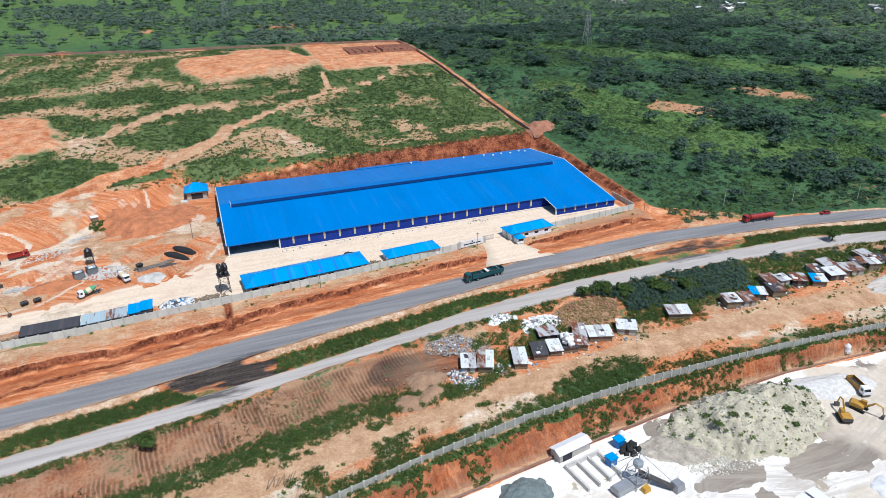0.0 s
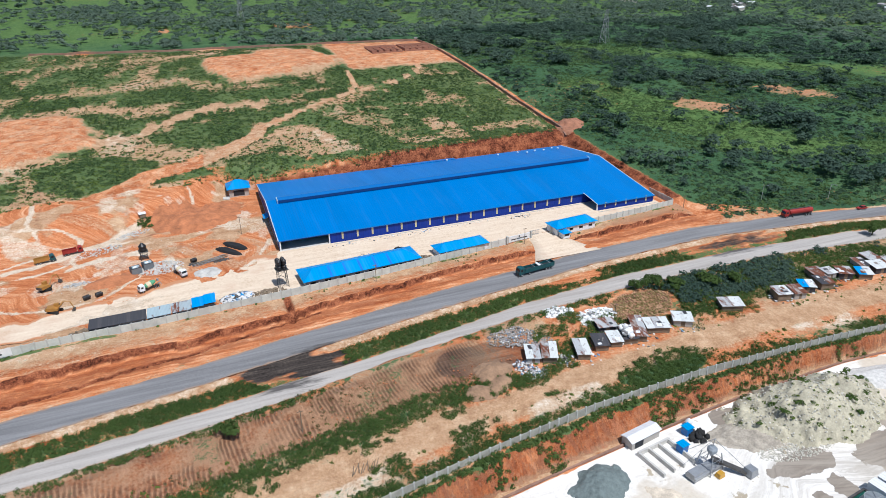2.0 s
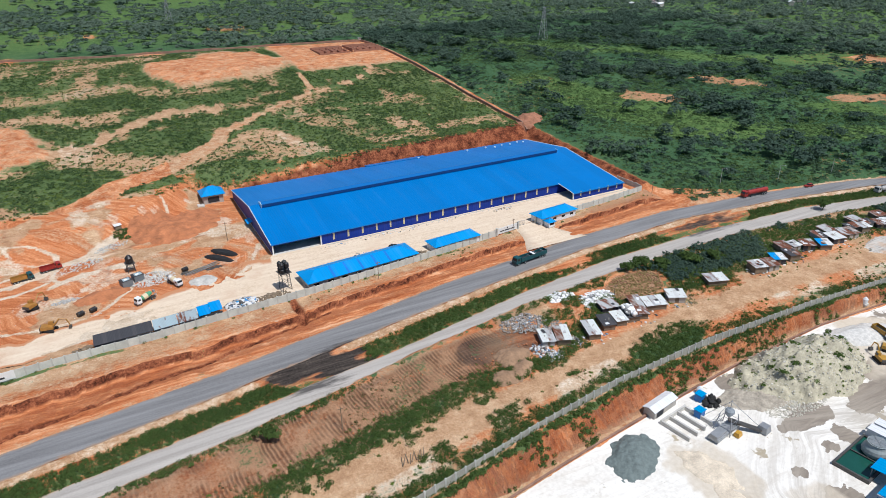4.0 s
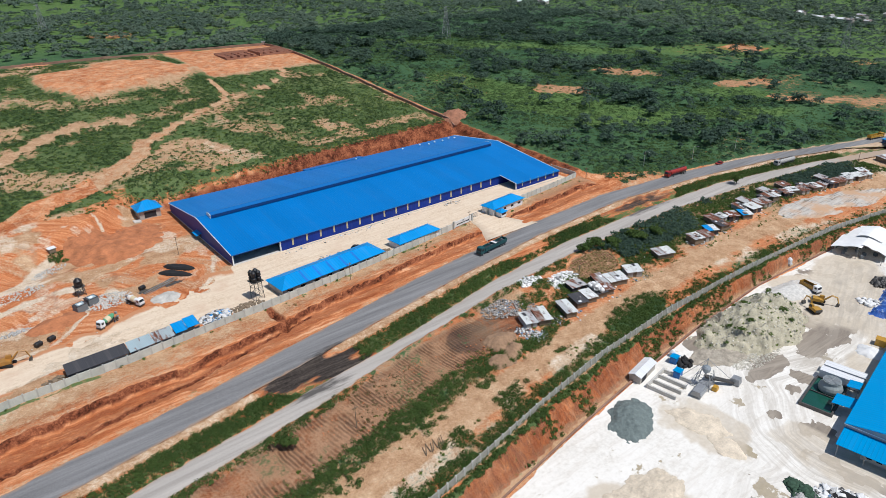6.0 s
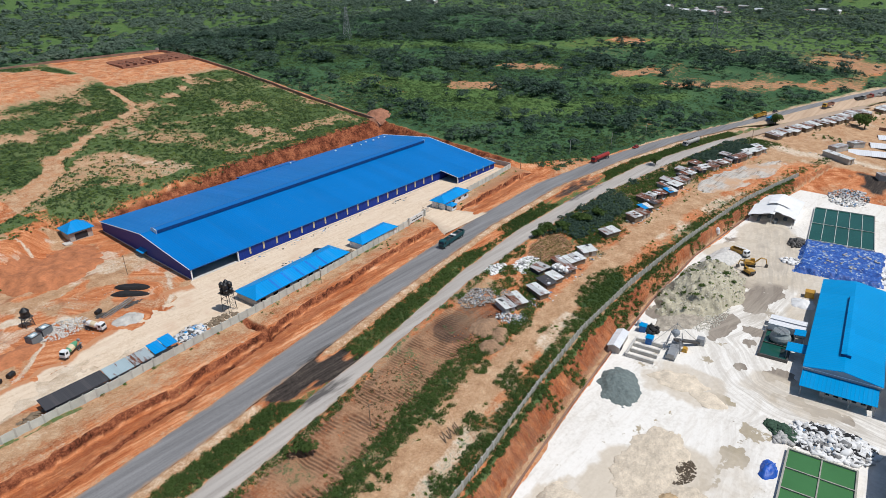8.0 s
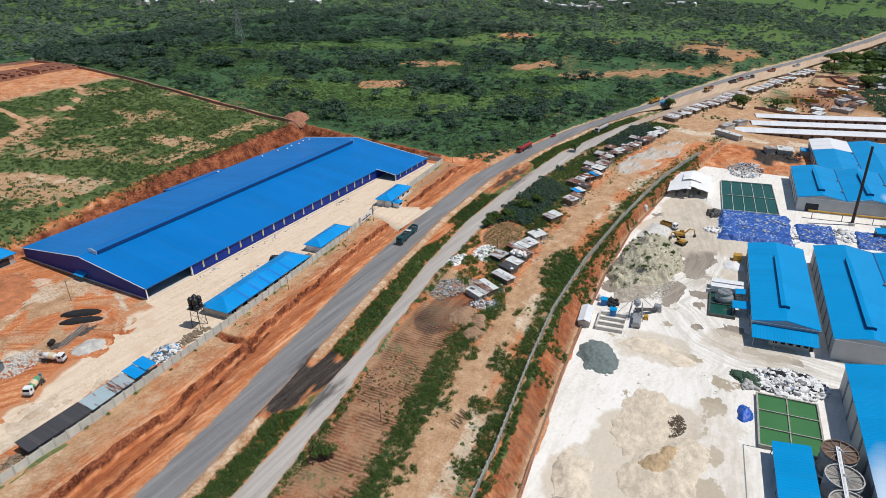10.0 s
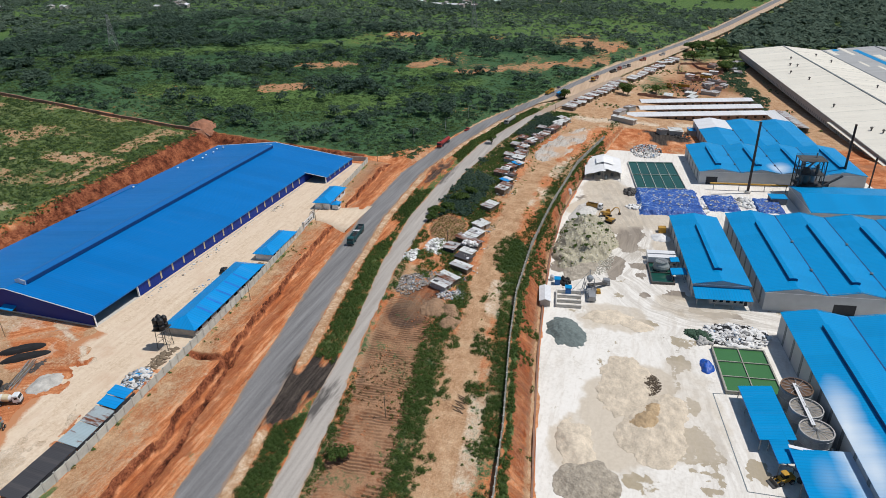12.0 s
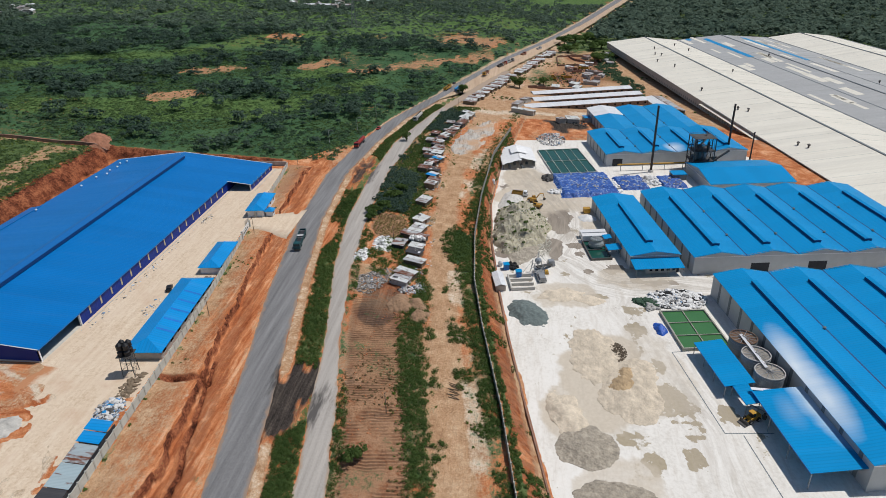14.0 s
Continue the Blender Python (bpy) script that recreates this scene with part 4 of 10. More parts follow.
    grass = np.where((x < -200) & (y < rs), 0.7, grass)
    grass = np.where((y < -300), 0.97, grass)
    sand = np.clip(0.12 + 0.4 * sstep(0.4, 0.7, n2) + 0.55 * trackw * strip + 0.35 * mound + 0.7 * field * (1 - mound) + 0.3 * (track < 5) + strip * 0.25, 0, 1)
    sand = np.where(bank > 0, 0.36 + 0.3 * (wb < 0.25), sand)
    sand = np.where(verge > 0, 0.20 + 0.5 * sstep(0.5, 1, (y - rn) / np.maximum(fn - rn, 1)) * n2 * 1.4, sand)
    sand = np.where((verge > 0) & (y > (rn + fn) / 2), sand + 0.22, sand)
    sand = np.where((y > 306) & (y < 330) & (x > -30) & (x < 186), 0.02, sand)
    pale = np.clip(0.42 * field * sstep(0.42, 0.66, n2) * sstep(3, 7, track) + 1.15 * (1 - sstep(3.5, 7.0, np.abs(y - lin(x, (-120, -72, -30, 0), (203, 211, 216, 224))))) * (x < 6) * (y > fn), 0, 1.15)
    pale = np.maximum(pale, blob(x, y, 252, 127, 34, 7, 55, 0.3, -14) * 0.75)
    pale = np.maximum(pale, np.maximum(0.25 * strip * sstep(0.5, 0.7, n1), chalky))
    dark = np.clip(1.0 * cross * (y < rs + 1) * (y > sn - 1), 0, 1)
    dark = np.maximum(dark, 0.55 * blob(x, y, 47, 148, 16, 7, 56, 0.4) * strip)
    dark = np.maximum(dark, 0.95 * blob(x, y, 295, 68, 16, 14, 57, 0.6))
    dark = np.maximum(dark, 0.35 * (1 - sstep(0.06, 0.16, w + (n3 - 0.5) * 0.1)) * strip * (x < 70))
    dark = np.maximum(dark, 0.25 * med * sstep(0.6, 0.9, mw))
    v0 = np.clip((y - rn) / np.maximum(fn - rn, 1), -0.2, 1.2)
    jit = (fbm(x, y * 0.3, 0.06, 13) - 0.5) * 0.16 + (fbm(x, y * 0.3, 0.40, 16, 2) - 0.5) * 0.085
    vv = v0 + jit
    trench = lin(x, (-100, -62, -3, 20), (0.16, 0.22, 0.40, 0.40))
    # dark lines put shade into the colour of scarp lip, trench and ditch
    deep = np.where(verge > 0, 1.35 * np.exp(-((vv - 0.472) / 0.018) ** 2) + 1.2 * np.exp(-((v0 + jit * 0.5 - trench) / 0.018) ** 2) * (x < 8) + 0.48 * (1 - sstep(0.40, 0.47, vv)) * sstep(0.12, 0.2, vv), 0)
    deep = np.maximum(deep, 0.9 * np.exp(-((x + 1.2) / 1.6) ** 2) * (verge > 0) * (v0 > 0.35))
    # the churned-up yard at the west end of the site
    site_w = (x < 2) * (y > fn + 3) * (y < west + 8)
    deep = np.maximum(deep, site_w * 0.25 * sstep(0.48, 0.62, fbm(x * 0.7 + y * 0.2, y - x * 0.2, 0.055, 38)))
    haul = near_line(x, y, ((-5, 226), (-20, 238), (-38, 262), (-62, 286), (-75, 292)))
    ring = np.abs(np.hypot(x + 22, (y - 247) * 1.15) - 17 + (n2 - 0.5) * 6)
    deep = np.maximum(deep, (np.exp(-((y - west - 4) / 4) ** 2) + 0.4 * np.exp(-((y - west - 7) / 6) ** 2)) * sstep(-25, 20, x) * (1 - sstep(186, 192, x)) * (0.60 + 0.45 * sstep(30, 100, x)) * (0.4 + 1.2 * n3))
    deep = np.maximum(deep, np.exp(-((x - 180) / 4.0) ** 2) * (y > 226) * (y < 345) * 0.9)
    deep = np.maximum(deep, 0.34 * np.maximum(blob(x, y, -26, 288, 22, 17, 310, 0.3, 15), blob(x, y, -68, 282, 10, 7, 311, 0.4)))
    deep = np.maximum(deep, bank * (0.26 + 0.42 * n2) * (wb > 0.12))
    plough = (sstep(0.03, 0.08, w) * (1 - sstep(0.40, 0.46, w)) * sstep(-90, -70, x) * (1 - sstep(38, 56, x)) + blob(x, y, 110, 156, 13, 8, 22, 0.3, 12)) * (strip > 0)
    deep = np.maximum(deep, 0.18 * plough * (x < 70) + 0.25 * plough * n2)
    deep = np.maximum(deep, 0.42 * clear)
    pale = np.maximum(pale, 0.22 * clear * bush)
    sand = np.maximum(sand, 0.62 * clear * bush)
    sand = np.maximum(sand, 0.6 * patchy * bush)
    deep = np.where((verge > 0) & (vv > 0.5), np.maximum(deep, 0.42 * sstep(0.50, 0.60, fbm(x * 0.35, y * 1.4, 0.07, 60))), deep)
    sand = np.where((plough > 0.3) & (x < 70), 0.62 + 0.9 * (n2 - 0.45) - 0.15 * (1 - sstep(-30, 10, x)), sand)
    dark = np.maximum(dark, 0.35 * (1 - sstep(0.06, 0.18, w + (n2 - 0.5) * 0.5)) * plough * (x < 70))
    deep = np.maximum(deep, 0.5 * plough * sstep(18, 40, x) * (x < 70))
    clay = np.minimum(near_line(x, y, ((-94, 258), (-86, 259), (-69, 270), (-59, 274), (-52, 285))), near_line(x, y, ((-72, 252), (-62, 258), (-55, 260), (-46, 256))) + 1)
    flat = blob(x, y, -38, 268, 13, 4, 63, 0.4)
    wheel_marks = site_w * np.maximum(0.6 * (1 - sstep(2.0, 5.0, haul + (n3 - 0.5) * 3)), 0.5 * (1 - sstep(1.2, 3.2, ring)))
    sand = np.where(site_w > 0, np.clip(0.22 + 0.5 * sstep(0.5, 0.62, fbm(x, y, 0.07, 39)) + wheel_marks * 0.5, 0, 1), sand)
    pale = np.maximum(pale, wheel_marks * 0.55 + site_w * 0.55 * sstep(0.60, 0.70, fbm(x, y, 0.08, 40)))
    sand = np.where((track < 5) & (field > 0.1), np.where(x < -20, 0.40, 0.62), sand)
    pale = np.maximum(pale, site_w * 0.9 * (1 - sstep(1.0, 4.5, clay + (n3 - 0.5) * 5)))
    for k, (cx, cy, rr) in enumerate(((-30, 250, 26), (-30, 250, 29.5), (-52, 262, 18), (-52, 262, 21), (-75, 245, 24), (-75, 245, 27), (-20, 268, 15), (-90, 268, 20), (-60, 300, 30), (-60, 300, 33))):
        arc = np.abs(np.hypot(x - cx, (y - cy) * 1.1) - rr - (n2 - 0.5) * 9)
        mark = site_w * (1 - sstep(0.5, 1.5, arc)) * sstep(0.42, 0.55, fbm(x, y, 0.05, 340 + k))
        if k % 2:
            pale = np.maximum(pale, 0.75 * mark)
        else:
            deep = np.maximum(deep, 0.45 * mark)
    deep = np.maximum(deep, site_w * 0.38 * sstep(0.55, 0.63, fbm(x, y, 0.045, 351)) * (n3 + 0.3))
    pale = np.maximum(pale, site_w * 0.5 * sstep(0.60, 0.68, fbm(x, y, 0.06, 352)))
    deep = deep * (1 - flat)
    sand = np.maximum(sand, 0.9 * flat)
    pale = np.where(mound > 0.5, 0.02 + 0.22 * n2, pale)
    sand = np.where(mound > 0.5, 0.44, sand)
    pale = np.where((verge > 0) & (vv > 0.5), 0.08 + 0.30 * sstep(0.5, 0.7, n2), pale)
    deep = np.maximum(deep, 0.75 * n2 * ((x > 150) & (y < 25) & (y > -290) & (x < 640)))
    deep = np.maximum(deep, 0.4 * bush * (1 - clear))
    grass = np.where((np.abs(x - 180.5) < 3.2 + 2 * (n3 - 0.5)) & (y > 320) & (y < 586), 0, grass)
    deep = np.where(east > 0, 0.05 + 0.4 * n2 + 0.30 * np.maximum(blob(x, y, 490, 42, 62, 34, 63, 0.5, -15), blob(x, y, 575, 36, 34, 24, 64, 0.4)), deep)
    sand = np.where(east > 0, 0.72, sand)
    pale = np.where(east > 0, 0.45 * sstep(0.45, 0.65, n2), pale)
    cart_way = (1 - sstep(2.0, 4.2, near_line(x, y, ((312, 156), (314, 126), (316, 101), (325, 71), (331, 48))) + (n3 - 0.5) * 2)) * (y < ss_)
    pale = np.maximum(pale, 0.85 * cart_way)
    deep = deep * (1 - cart_way)
    grass = grass * (1 - cart_way)
    shoulder = (x > 215) * (y > sn - 12 - 0.05 * np.maximum(x - 215, 0)) * (y < rn + 6) * sstep(215, 260, x)
    sand = np.maximum(sand, 0.75 * shoulder)
    pale = np.maximum(pale, 0.42 * shoulder)
    deep = deep * (1 - 0.8 * shoulder)
    crop = blob(x, y, 110, 156, 13, 8, 22, 0.3, 12) * strip
    grass = grass * (1 - crop)
    sand = np.maximum(sand, 0.75 * crop)
    deep = deep * (1 - crop)
    run = np.clip(verge + med + strip * (plough < 0.3) * 0.5 + (np.abs(y - (rn + rs) / 2) < 12) * 0.8, 0, 1)
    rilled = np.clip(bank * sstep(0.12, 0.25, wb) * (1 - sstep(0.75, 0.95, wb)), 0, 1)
    # dusty shoulders of the carriageway
    dusty = np.maximum(med * sstep(0.62, 0.80, mw) * (1 - cross), 0.55 * (verge > 0) * (1 - sstep(0.04, 0.14, v0)))
    sand = np.maximum(sand, 0.8 * dusty)
    pale = np.maximum(pale, 0.38 * dusty)
    dark = dark * (1 - 0.7 * dusty)
    flow = np.minimum.reduce([near_line(x, y, p) for p in SITE_WAYS]) + 5 * (n2 - 0.5)
    churn = np.where(site_w > 0, 0.85 * (1 - 0.5 * flat), 0) * (1 - grass)
    nx, ny = len(xs), len(ys)
    i = np.arange(nx * ny).reshape(ny, nx)
    f = np.stack([i[:-1, :-1], i[:-1, 1:], i[1:, 1:], i[1:, :-1]], -1).reshape(-1, 4)
    # meadow also rises far out, paling distant grass in place of haze
    d = big_mesh("ground", np.stack([x, y, z], 1), f, M_GROUND, {"grass": grass, "sand": sand, "pale": pale, "dark": dark, "deep": deep, "plough": plough, "lush_shade": np.clip(np.maximum(bush, 0.75 * strip), 0, 1), "run": run, "rill": rilled, "flow": flow, "churn": churn, "meadow": np.maximum(meadow(x, y), bush * 0.9 * np.maximum(sstep(560, 760, x), sstep(640, 760, y)))}, smooth=True)
    return tagged(new("ground", d), "red laterite earth with sandy tracks and patchy green cover", "ground", kind="structure")


ground_sheet()


def strip_mesh(name, xs, fa, fb, dz, material, across=8, zfun=None, ragged=0.5, oils=(), fade=None):
    """A paved strip between two edge lines, slightly proud of the ground."""
    a, b = fa(xs), fb(xs)
    a = a + (fbm(xs, xs * 0, 0.25, 61) - 0.5) * 2 * ragged
    b = b + (fbm(xs, xs * 0, 0.25, 62) - 0.5) * 2 * ragged
    w = np.linspace(0, 1, across + 1)
    Y = b[:, None] + (a - b)[:, None] * w
    X = np.repeat(xs[:, None], across + 1, 1)
    Z = (zfun or (lambda x: natural(x, (fa(x) + fb(x)) / 2)))(xs)[:, None] + dz + 0.004 * np.maximum(xs - 240, 0)[:, None] - 0.10 * (2 * w - 1) ** 2
    e = np.repeat((np.abs(2 * w - 1) ** 3)[None], len(xs), 0)
    if fade:
        e = np.maximum(e, 1.3 * sstep(fade[0], fade[1], X))
    oil = np.maximum.reduce([0 * X.ravel()] + [np.exp(-np.hypot((X.ravel() - c[0]) / c[2], (Y.ravel() - c[1]) / c[3]) ** 2) for c in oils])
    i = np.arange(X.size).reshape(X.shape)
    f = np.stack([i[:-1, :-1], i[1:, :-1], i[1:, 1:], i[:-1, 1:]], -1).reshape(-1, 4)
    return big_mesh(name, np.stack([X.ravel(), Y.ravel(), Z.ravel()], 1), f, material, {"edge": e.ravel(), "oil": oil}, smooth=True)


_xs = np.concatenate([np.arange(-200, 420, 2.5), np.arange(420, 1400, 12.0)])
tagged(new("road", strip_mesh("road", _xs, road_n, road_s, 0.16, M_ROAD, oils=((2, 169, 14, 3), (172, 184, 22, 4)))), "grey worn asphalt carriageway without markings", "road", kind="structure")


def shoulder_sheet():
    """Trodden dirt on both sides of the carriageway beyond the bend, lying on the natural ground."""
    xs = np.concatenate([np.arange(335, 470, 4.0), np.arange(470, 1400, 10.0)])
    w = np.linspace(0, 1, 19)
    a = road_n(xs) + 2.2 * sstep(335, 370, xs) + (fbm(xs, xs * 0, 0.12, 64) - 0.5) * 4
    b = road_s(xs) - 1.0 - 11.0 * sstep(335, 380, xs) + (fbm(xs, xs * 0, 0.12, 65) - 0.5) * 4
    X = np.repeat(xs[:, None], 19, 1)
    Y = b[:, None] + (a - b)[:, None] * w
    Z = ground_z(X, Y) + 0.10 + 0.004 * np.maximum(X - 240, 0)
    e = np.repeat((np.abs(2 * w - 1) ** 3)[None], len(xs), 0)
    i = np.arange(X.size).reshape(X.shape)
    f = np.stack([i[:-1, :-1], i[1:, :-1], i[1:, 1:], i[:-1, 1:]], -1).reshape(-1, 4)
    d = big_mesh("road_shoulder", np.stack([X.ravel(), Y.ravel(), Z.ravel()], 1), f, M_SHOULDER, {"edge": e.ravel(), "oil": 0 * e.ravel()}, smooth=True)
    return tagged(new("road_shoulder", d), "dusty dirt shoulders along the carriageway", "shoulder", kind="structure")


shoulder_sheet()
_xs = np.arange(-200, 466, 2.5)
tagged(new("road_old", strip_mesh("road_old", _xs, side_n, side_s, 0.15, M_SIDE, ragged=0.7, oils=((-8, 155.5, 13, 4.5), (170, 176, 24, 4)), fade=(285, 330))), "pale broken old asphalt carriageway with dusty edges", "road", kind="structure")


def yard_sheet():
    xs, ys = np.arange(-110, 262, 1.2), np.arange(-70, 118, 1.0)
    X, Y = np.meshgrid(xs, ys)
    top = yard_n(X) - 0.6
    Y = np.maximum(np.minimum(Y, top), lin(X, (-110, 60, 170, 262), (-70, -70, -42, -22)))
    x, y = X.ravel(), Y.ravel()
    z = YARD + 0.03 + 0 * x
    pools = ((7, 58, 7, 8), (0, 56, 5, 4), (15.6, 59.4, 4, 5), (44.4, 63.4, 3, 2.5), (36, 65, 5, 2.5), (28, 60, 4, 3), (-5, 72, 3, 6), (-12, 68, 4, 3), (-10, 58, 4, 3), (7, 45, 4, 4), (59.5, 61.4, 3.5, 4), (48, 63, 4, 4), (68, 73, 2.5, 4), (-30, 66, 6, 5))
    wet = np.maximum.reduce([blob(x, y, *p, 71 + k, 0.5) for k, p in enumerate(pools)])
    puddles = ((137, 83, 14, 6), (108, 86.5, 10, 4), (103, 108, 6, 3), (145, 91, 6, 5), (87.4, 74.3, 2.5, 2), (90.5, 63, 4, 3.5), (80.8, 57.5, 2.5, 2.5), (79.3, 52.2, 2.2, 4), (80.5, 46, 2, 4), (102.7, 76.4, 2.5, 2), (88.5, 66, 3, 2), (110, 77, 3, 4), (150, 80, 8, 3), (40, 77, 3, 1.5))
    mud = np.maximum.reduce([0.95 * blob(x, y, *p, 171 + k, 0.5) for k, p in enumerate(puddles)] + [0.46 * blob(x, y, 178, 92, 28, 18, 76)])
    dust = np.maximum.reduce([0.95 * blob(x, y, 172, 92, 36, 20, 82, 0.5), 0.8 * blob(x, y, 150, 66, 40, 8, 83, 0.5), 0.7 * blob(x, y, 82, 56, 9, 16, 84, 0.5), blob(x, y, 22, 75, 22, 14, 77, 0.5), 0.75 * blob(x, y, 69, 84, 9, 12, 80, 0.5), 0.8 * blob(x, y, 5, 89, 13, 6, 81, 0.5), 0.7 * blob(x, y, -22, 78, 12, 12, 85, 0.5), 0.55 * blob(x, y, 25, 62, 26, 10, 86, 0.6)])
    way = np.minimum(near_line(x, y, ((200, 96), (140, 78), (120, 79), (101, 86), (95, 80), (87, 75), (81, 70), (78, 63), (77, 57), (79, 48), (76, 30))), 8 + near_line(x, y, ((78, 60), (60, 66), (40, 60), (0, 50), (-60, 52))))
    flow = way + 3 * (fbm(x, y, 0.06, 87) - 0.5)
    tyre = np.exp(-(way / 12) ** 2) * (0.35 + 0.9 * fbm(x, y, 0.05, 88))
    i = np.arange(X.size).reshape(X.shape)
    f = np.stack([i[:-1, :-1], i[:-1, 1:], i[1:, 1:], i[1:, :-1]], -1).reshape(-1, 4)
    d = big_mesh("yard", np.stack([x, y, z], 1), f, M_YARD, {"wet": wet, "mud": mud, "dust": dust, "flow": flow, "tyre": tyre})
    return tagged(new("yard", d), "white concrete factory yard with brown damp patches", "yard", kind="structure")


yard_sheet()


def apron_sheet():
    """Concrete apron between the warehouse and its wall, with the drive to the road."""
    xs = np.arange(-124, 172, 2.0)
    ws = np.linspace(0, 1, 14)
    X = np.repeat(xs[:, None], 14, 1)
    lo = fence_n(xs) + 2.0 + 4.5 * (1 - sstep(-24, -19, xs)) + (fbm(xs, xs * 0, 0.2, 94) - 0.5) * 3 * (xs < -20)
    hi = lin(xs, (-124, -72, -30, -6, 2, 172), (207, 219, 228, 237, 239, 239)) + (fbm(xs, xs * 0, 0.15, 92) - 0.5) * 7 * (xs < 1)
    Y = lo[:, None] + (hi - lo)[:, None] * ws
    i = np.arange(X.size).reshape(X.shape)
    f = np.stack([i[:-1, :-1], i[1:, :-1], i[1:, 1:], i[:-1, 1:]], -1).reshape(-1, 4)
    Z = PAD + 0.05 + (fbm(X.ravel(), Y.ravel(), 0.1, 91) - 0.5) * 0.05
    rim = np.maximum(sstep(0.74, 1.0, ws)[None, :] * (X < 1), (1 - sstep(0.0, 0.2, ws))[None, :] * (X < -18)).ravel()
    d = big_mesh("apron", np.stack([X.ravel(), Y.ravel(), Z], 1), f, M_APRON, {"rim": rim})
    tagged(new("pavement_apron", d), "dusty pale concrete apron before the warehouse", "pavement", kind="structure")
    # drive through the gate down to the carriageway
    ts = np.linspace(0, 1, 16)
    cx, cy = 103 + 2 * ts, 215.0 + (194.5 - 215.0) * ts
    half = 6.0 + 8.5 * ts ** 1.6
    v, fc = [], []
    for k, t in enumerate(ts):
        for s in (-1.12, -1, -0.5, 0, 0.5, 1, 1.12):
            x, y = cx[k] + s * half[k], cy[k]
            z = PAD + 0.1 + (float(natural(x, 190.0)) + 0.22 - PAD - 0.1) * float(sstep(0.1, 0.95, t))
            v.append((x, y, z - (2.2 if abs(s) > 1 else 0)))
    for k in range(15):
        for s in range(6):
            fc.append((k * 7 + s, k * 7 + s + 1, (k + 1) * 7 + s + 1, (k + 1) * 7 + s))
    d = big_mesh("drive", np.array(v), np.array(fc), M_APRON)
    tagged(new("pavement_drive", d), "pale concrete drive sloping from gate to road", "pavement", kind="structure")


apron_sheet()

# ---------------------------------------------------------------- buildings
def roof_slope(name, quad, material, parent, thick=0.15, label=""):
    """One roof plane (eave left, eave right, ridge right, ridge left), its sheets running from ridge to eave."""
    a, b, c, d = (Vector(p) for p in quad)
    u = (b - a).normalized()
    n = u.cross(d - a)
    if n.length < 1e-6:
        n = u.cross(c - a)
    n.normalize()
    v = n.cross(u)
    m = Matrix((u, v, n)).transposed().to_4x4()
    m.translation = a
    inv = m.inverted()
    loc = [inv @ p for p in (a, b, c, d)]
    if (loc[2] - loc[3]).length < 1e-4:
        loc = loc[:3]
    k = len(loc)
    me = Mesh().add([tuple(p) for p in loc] + [(p.x, p.y, p.z - thick) for p in loc],
                    [tuple(range(k)), tuple(range(k, 2 * k))[::-1]] + [(i, k + i, k + (i + 1) % k, (i + 1) % k) for i in range(k)])
    ob = part(name, me, material, parent, label)
    ob.matrix_basis = m
    return ob


def hip_roof(parent, x0, y0, x1, y1, eave, ridge, material, inset=None):
    w = (y1 - y0) / 2
    i = inset if inset is not None else w * 0.75
    ym = (y0 + y1) / 2
    ra, rb = (x0 + i, ym, ridge), (x1 - i, ym, ridge)
    roof_slope("roof_slope", [(x0, y0, eave), (x1, y0, eave), rb, ra], material, parent)
    roof_slope("roof_slope", [(x1, y1, eave), (x0, y1, eave), ra, rb], material, parent)
    roof_slope("roof_hip", [(x0, y1, eave), (x0, y0, eave), ra, ra], material, parent)
    roof_slope("roof_hip", [(x1, y0, eave), (x1, y1, eave), rb, rb], material, parent)
    part("ridge_cap", Mesh().rod((ra[0], ym, ridge + 0.02), (rb[0], ym, ridge + 0.02), 0.14), material, parent)


def wall_with_openings(name, x0, x1, y, z0, z1, thick, holes, material, parent):
    """A wall along x with rectangular openings (xa, xb, za, zb) right through it."""
    # one sheet of faces shared between neighbours, so that the wall is a single piece
    xs = sorted({x0, x1, *[h[0] for h in holes], *[h[1] for h in holes]})
    zs = sorted({z0, z1, *[h[2] for h in holes], *[h[3] for h in holes]})
    nx, nz = len(xs), len(zs)
    v = [(a, y + d, b) for d in (0, thick) for b in zs for a in xs]

    def solid(i, k):
        if not (0 <= i < nx - 1 and 0 <= k < nz - 1):
            return False
        cx, cz = (xs[i] + xs[i + 1]) / 2, (zs[k] + zs[k + 1]) / 2
        return not any(h[0] < cx < h[1] and h[2] < cz < h[3] for h in holes)

    def at(i, k, d):
        return d * nx * nz + k * nx + i
    f = []
    for i in range(nx - 1):
        for k in range(nz - 1):
            if not solid(i, k):
                continue
            f += [(at(i, k, 0), at(i + 1, k, 0), at(i + 1, k + 1, 0), at(i, k + 1, 0)), (at(i, k, 1), at(i, k + 1, 1), at(i + 1, k + 1, 1), at(i + 1, k, 1))]
            for di, dk, (p, q) in ((-1, 0, ((i, k), (i, k + 1))), (1, 0, ((i + 1, k), (i + 1, k + 1))), (0, -1, ((i, k), (i + 1, k))), (0, 1, ((i, k + 1), (i + 1, k + 1)))):
                if not solid(i + di, k + dk):
                    f.append((at(*p, 0), at(*q, 0), at(*q, 1), at(*p, 1)))
    return part(name, Mesh().add(v, f), material, parent)


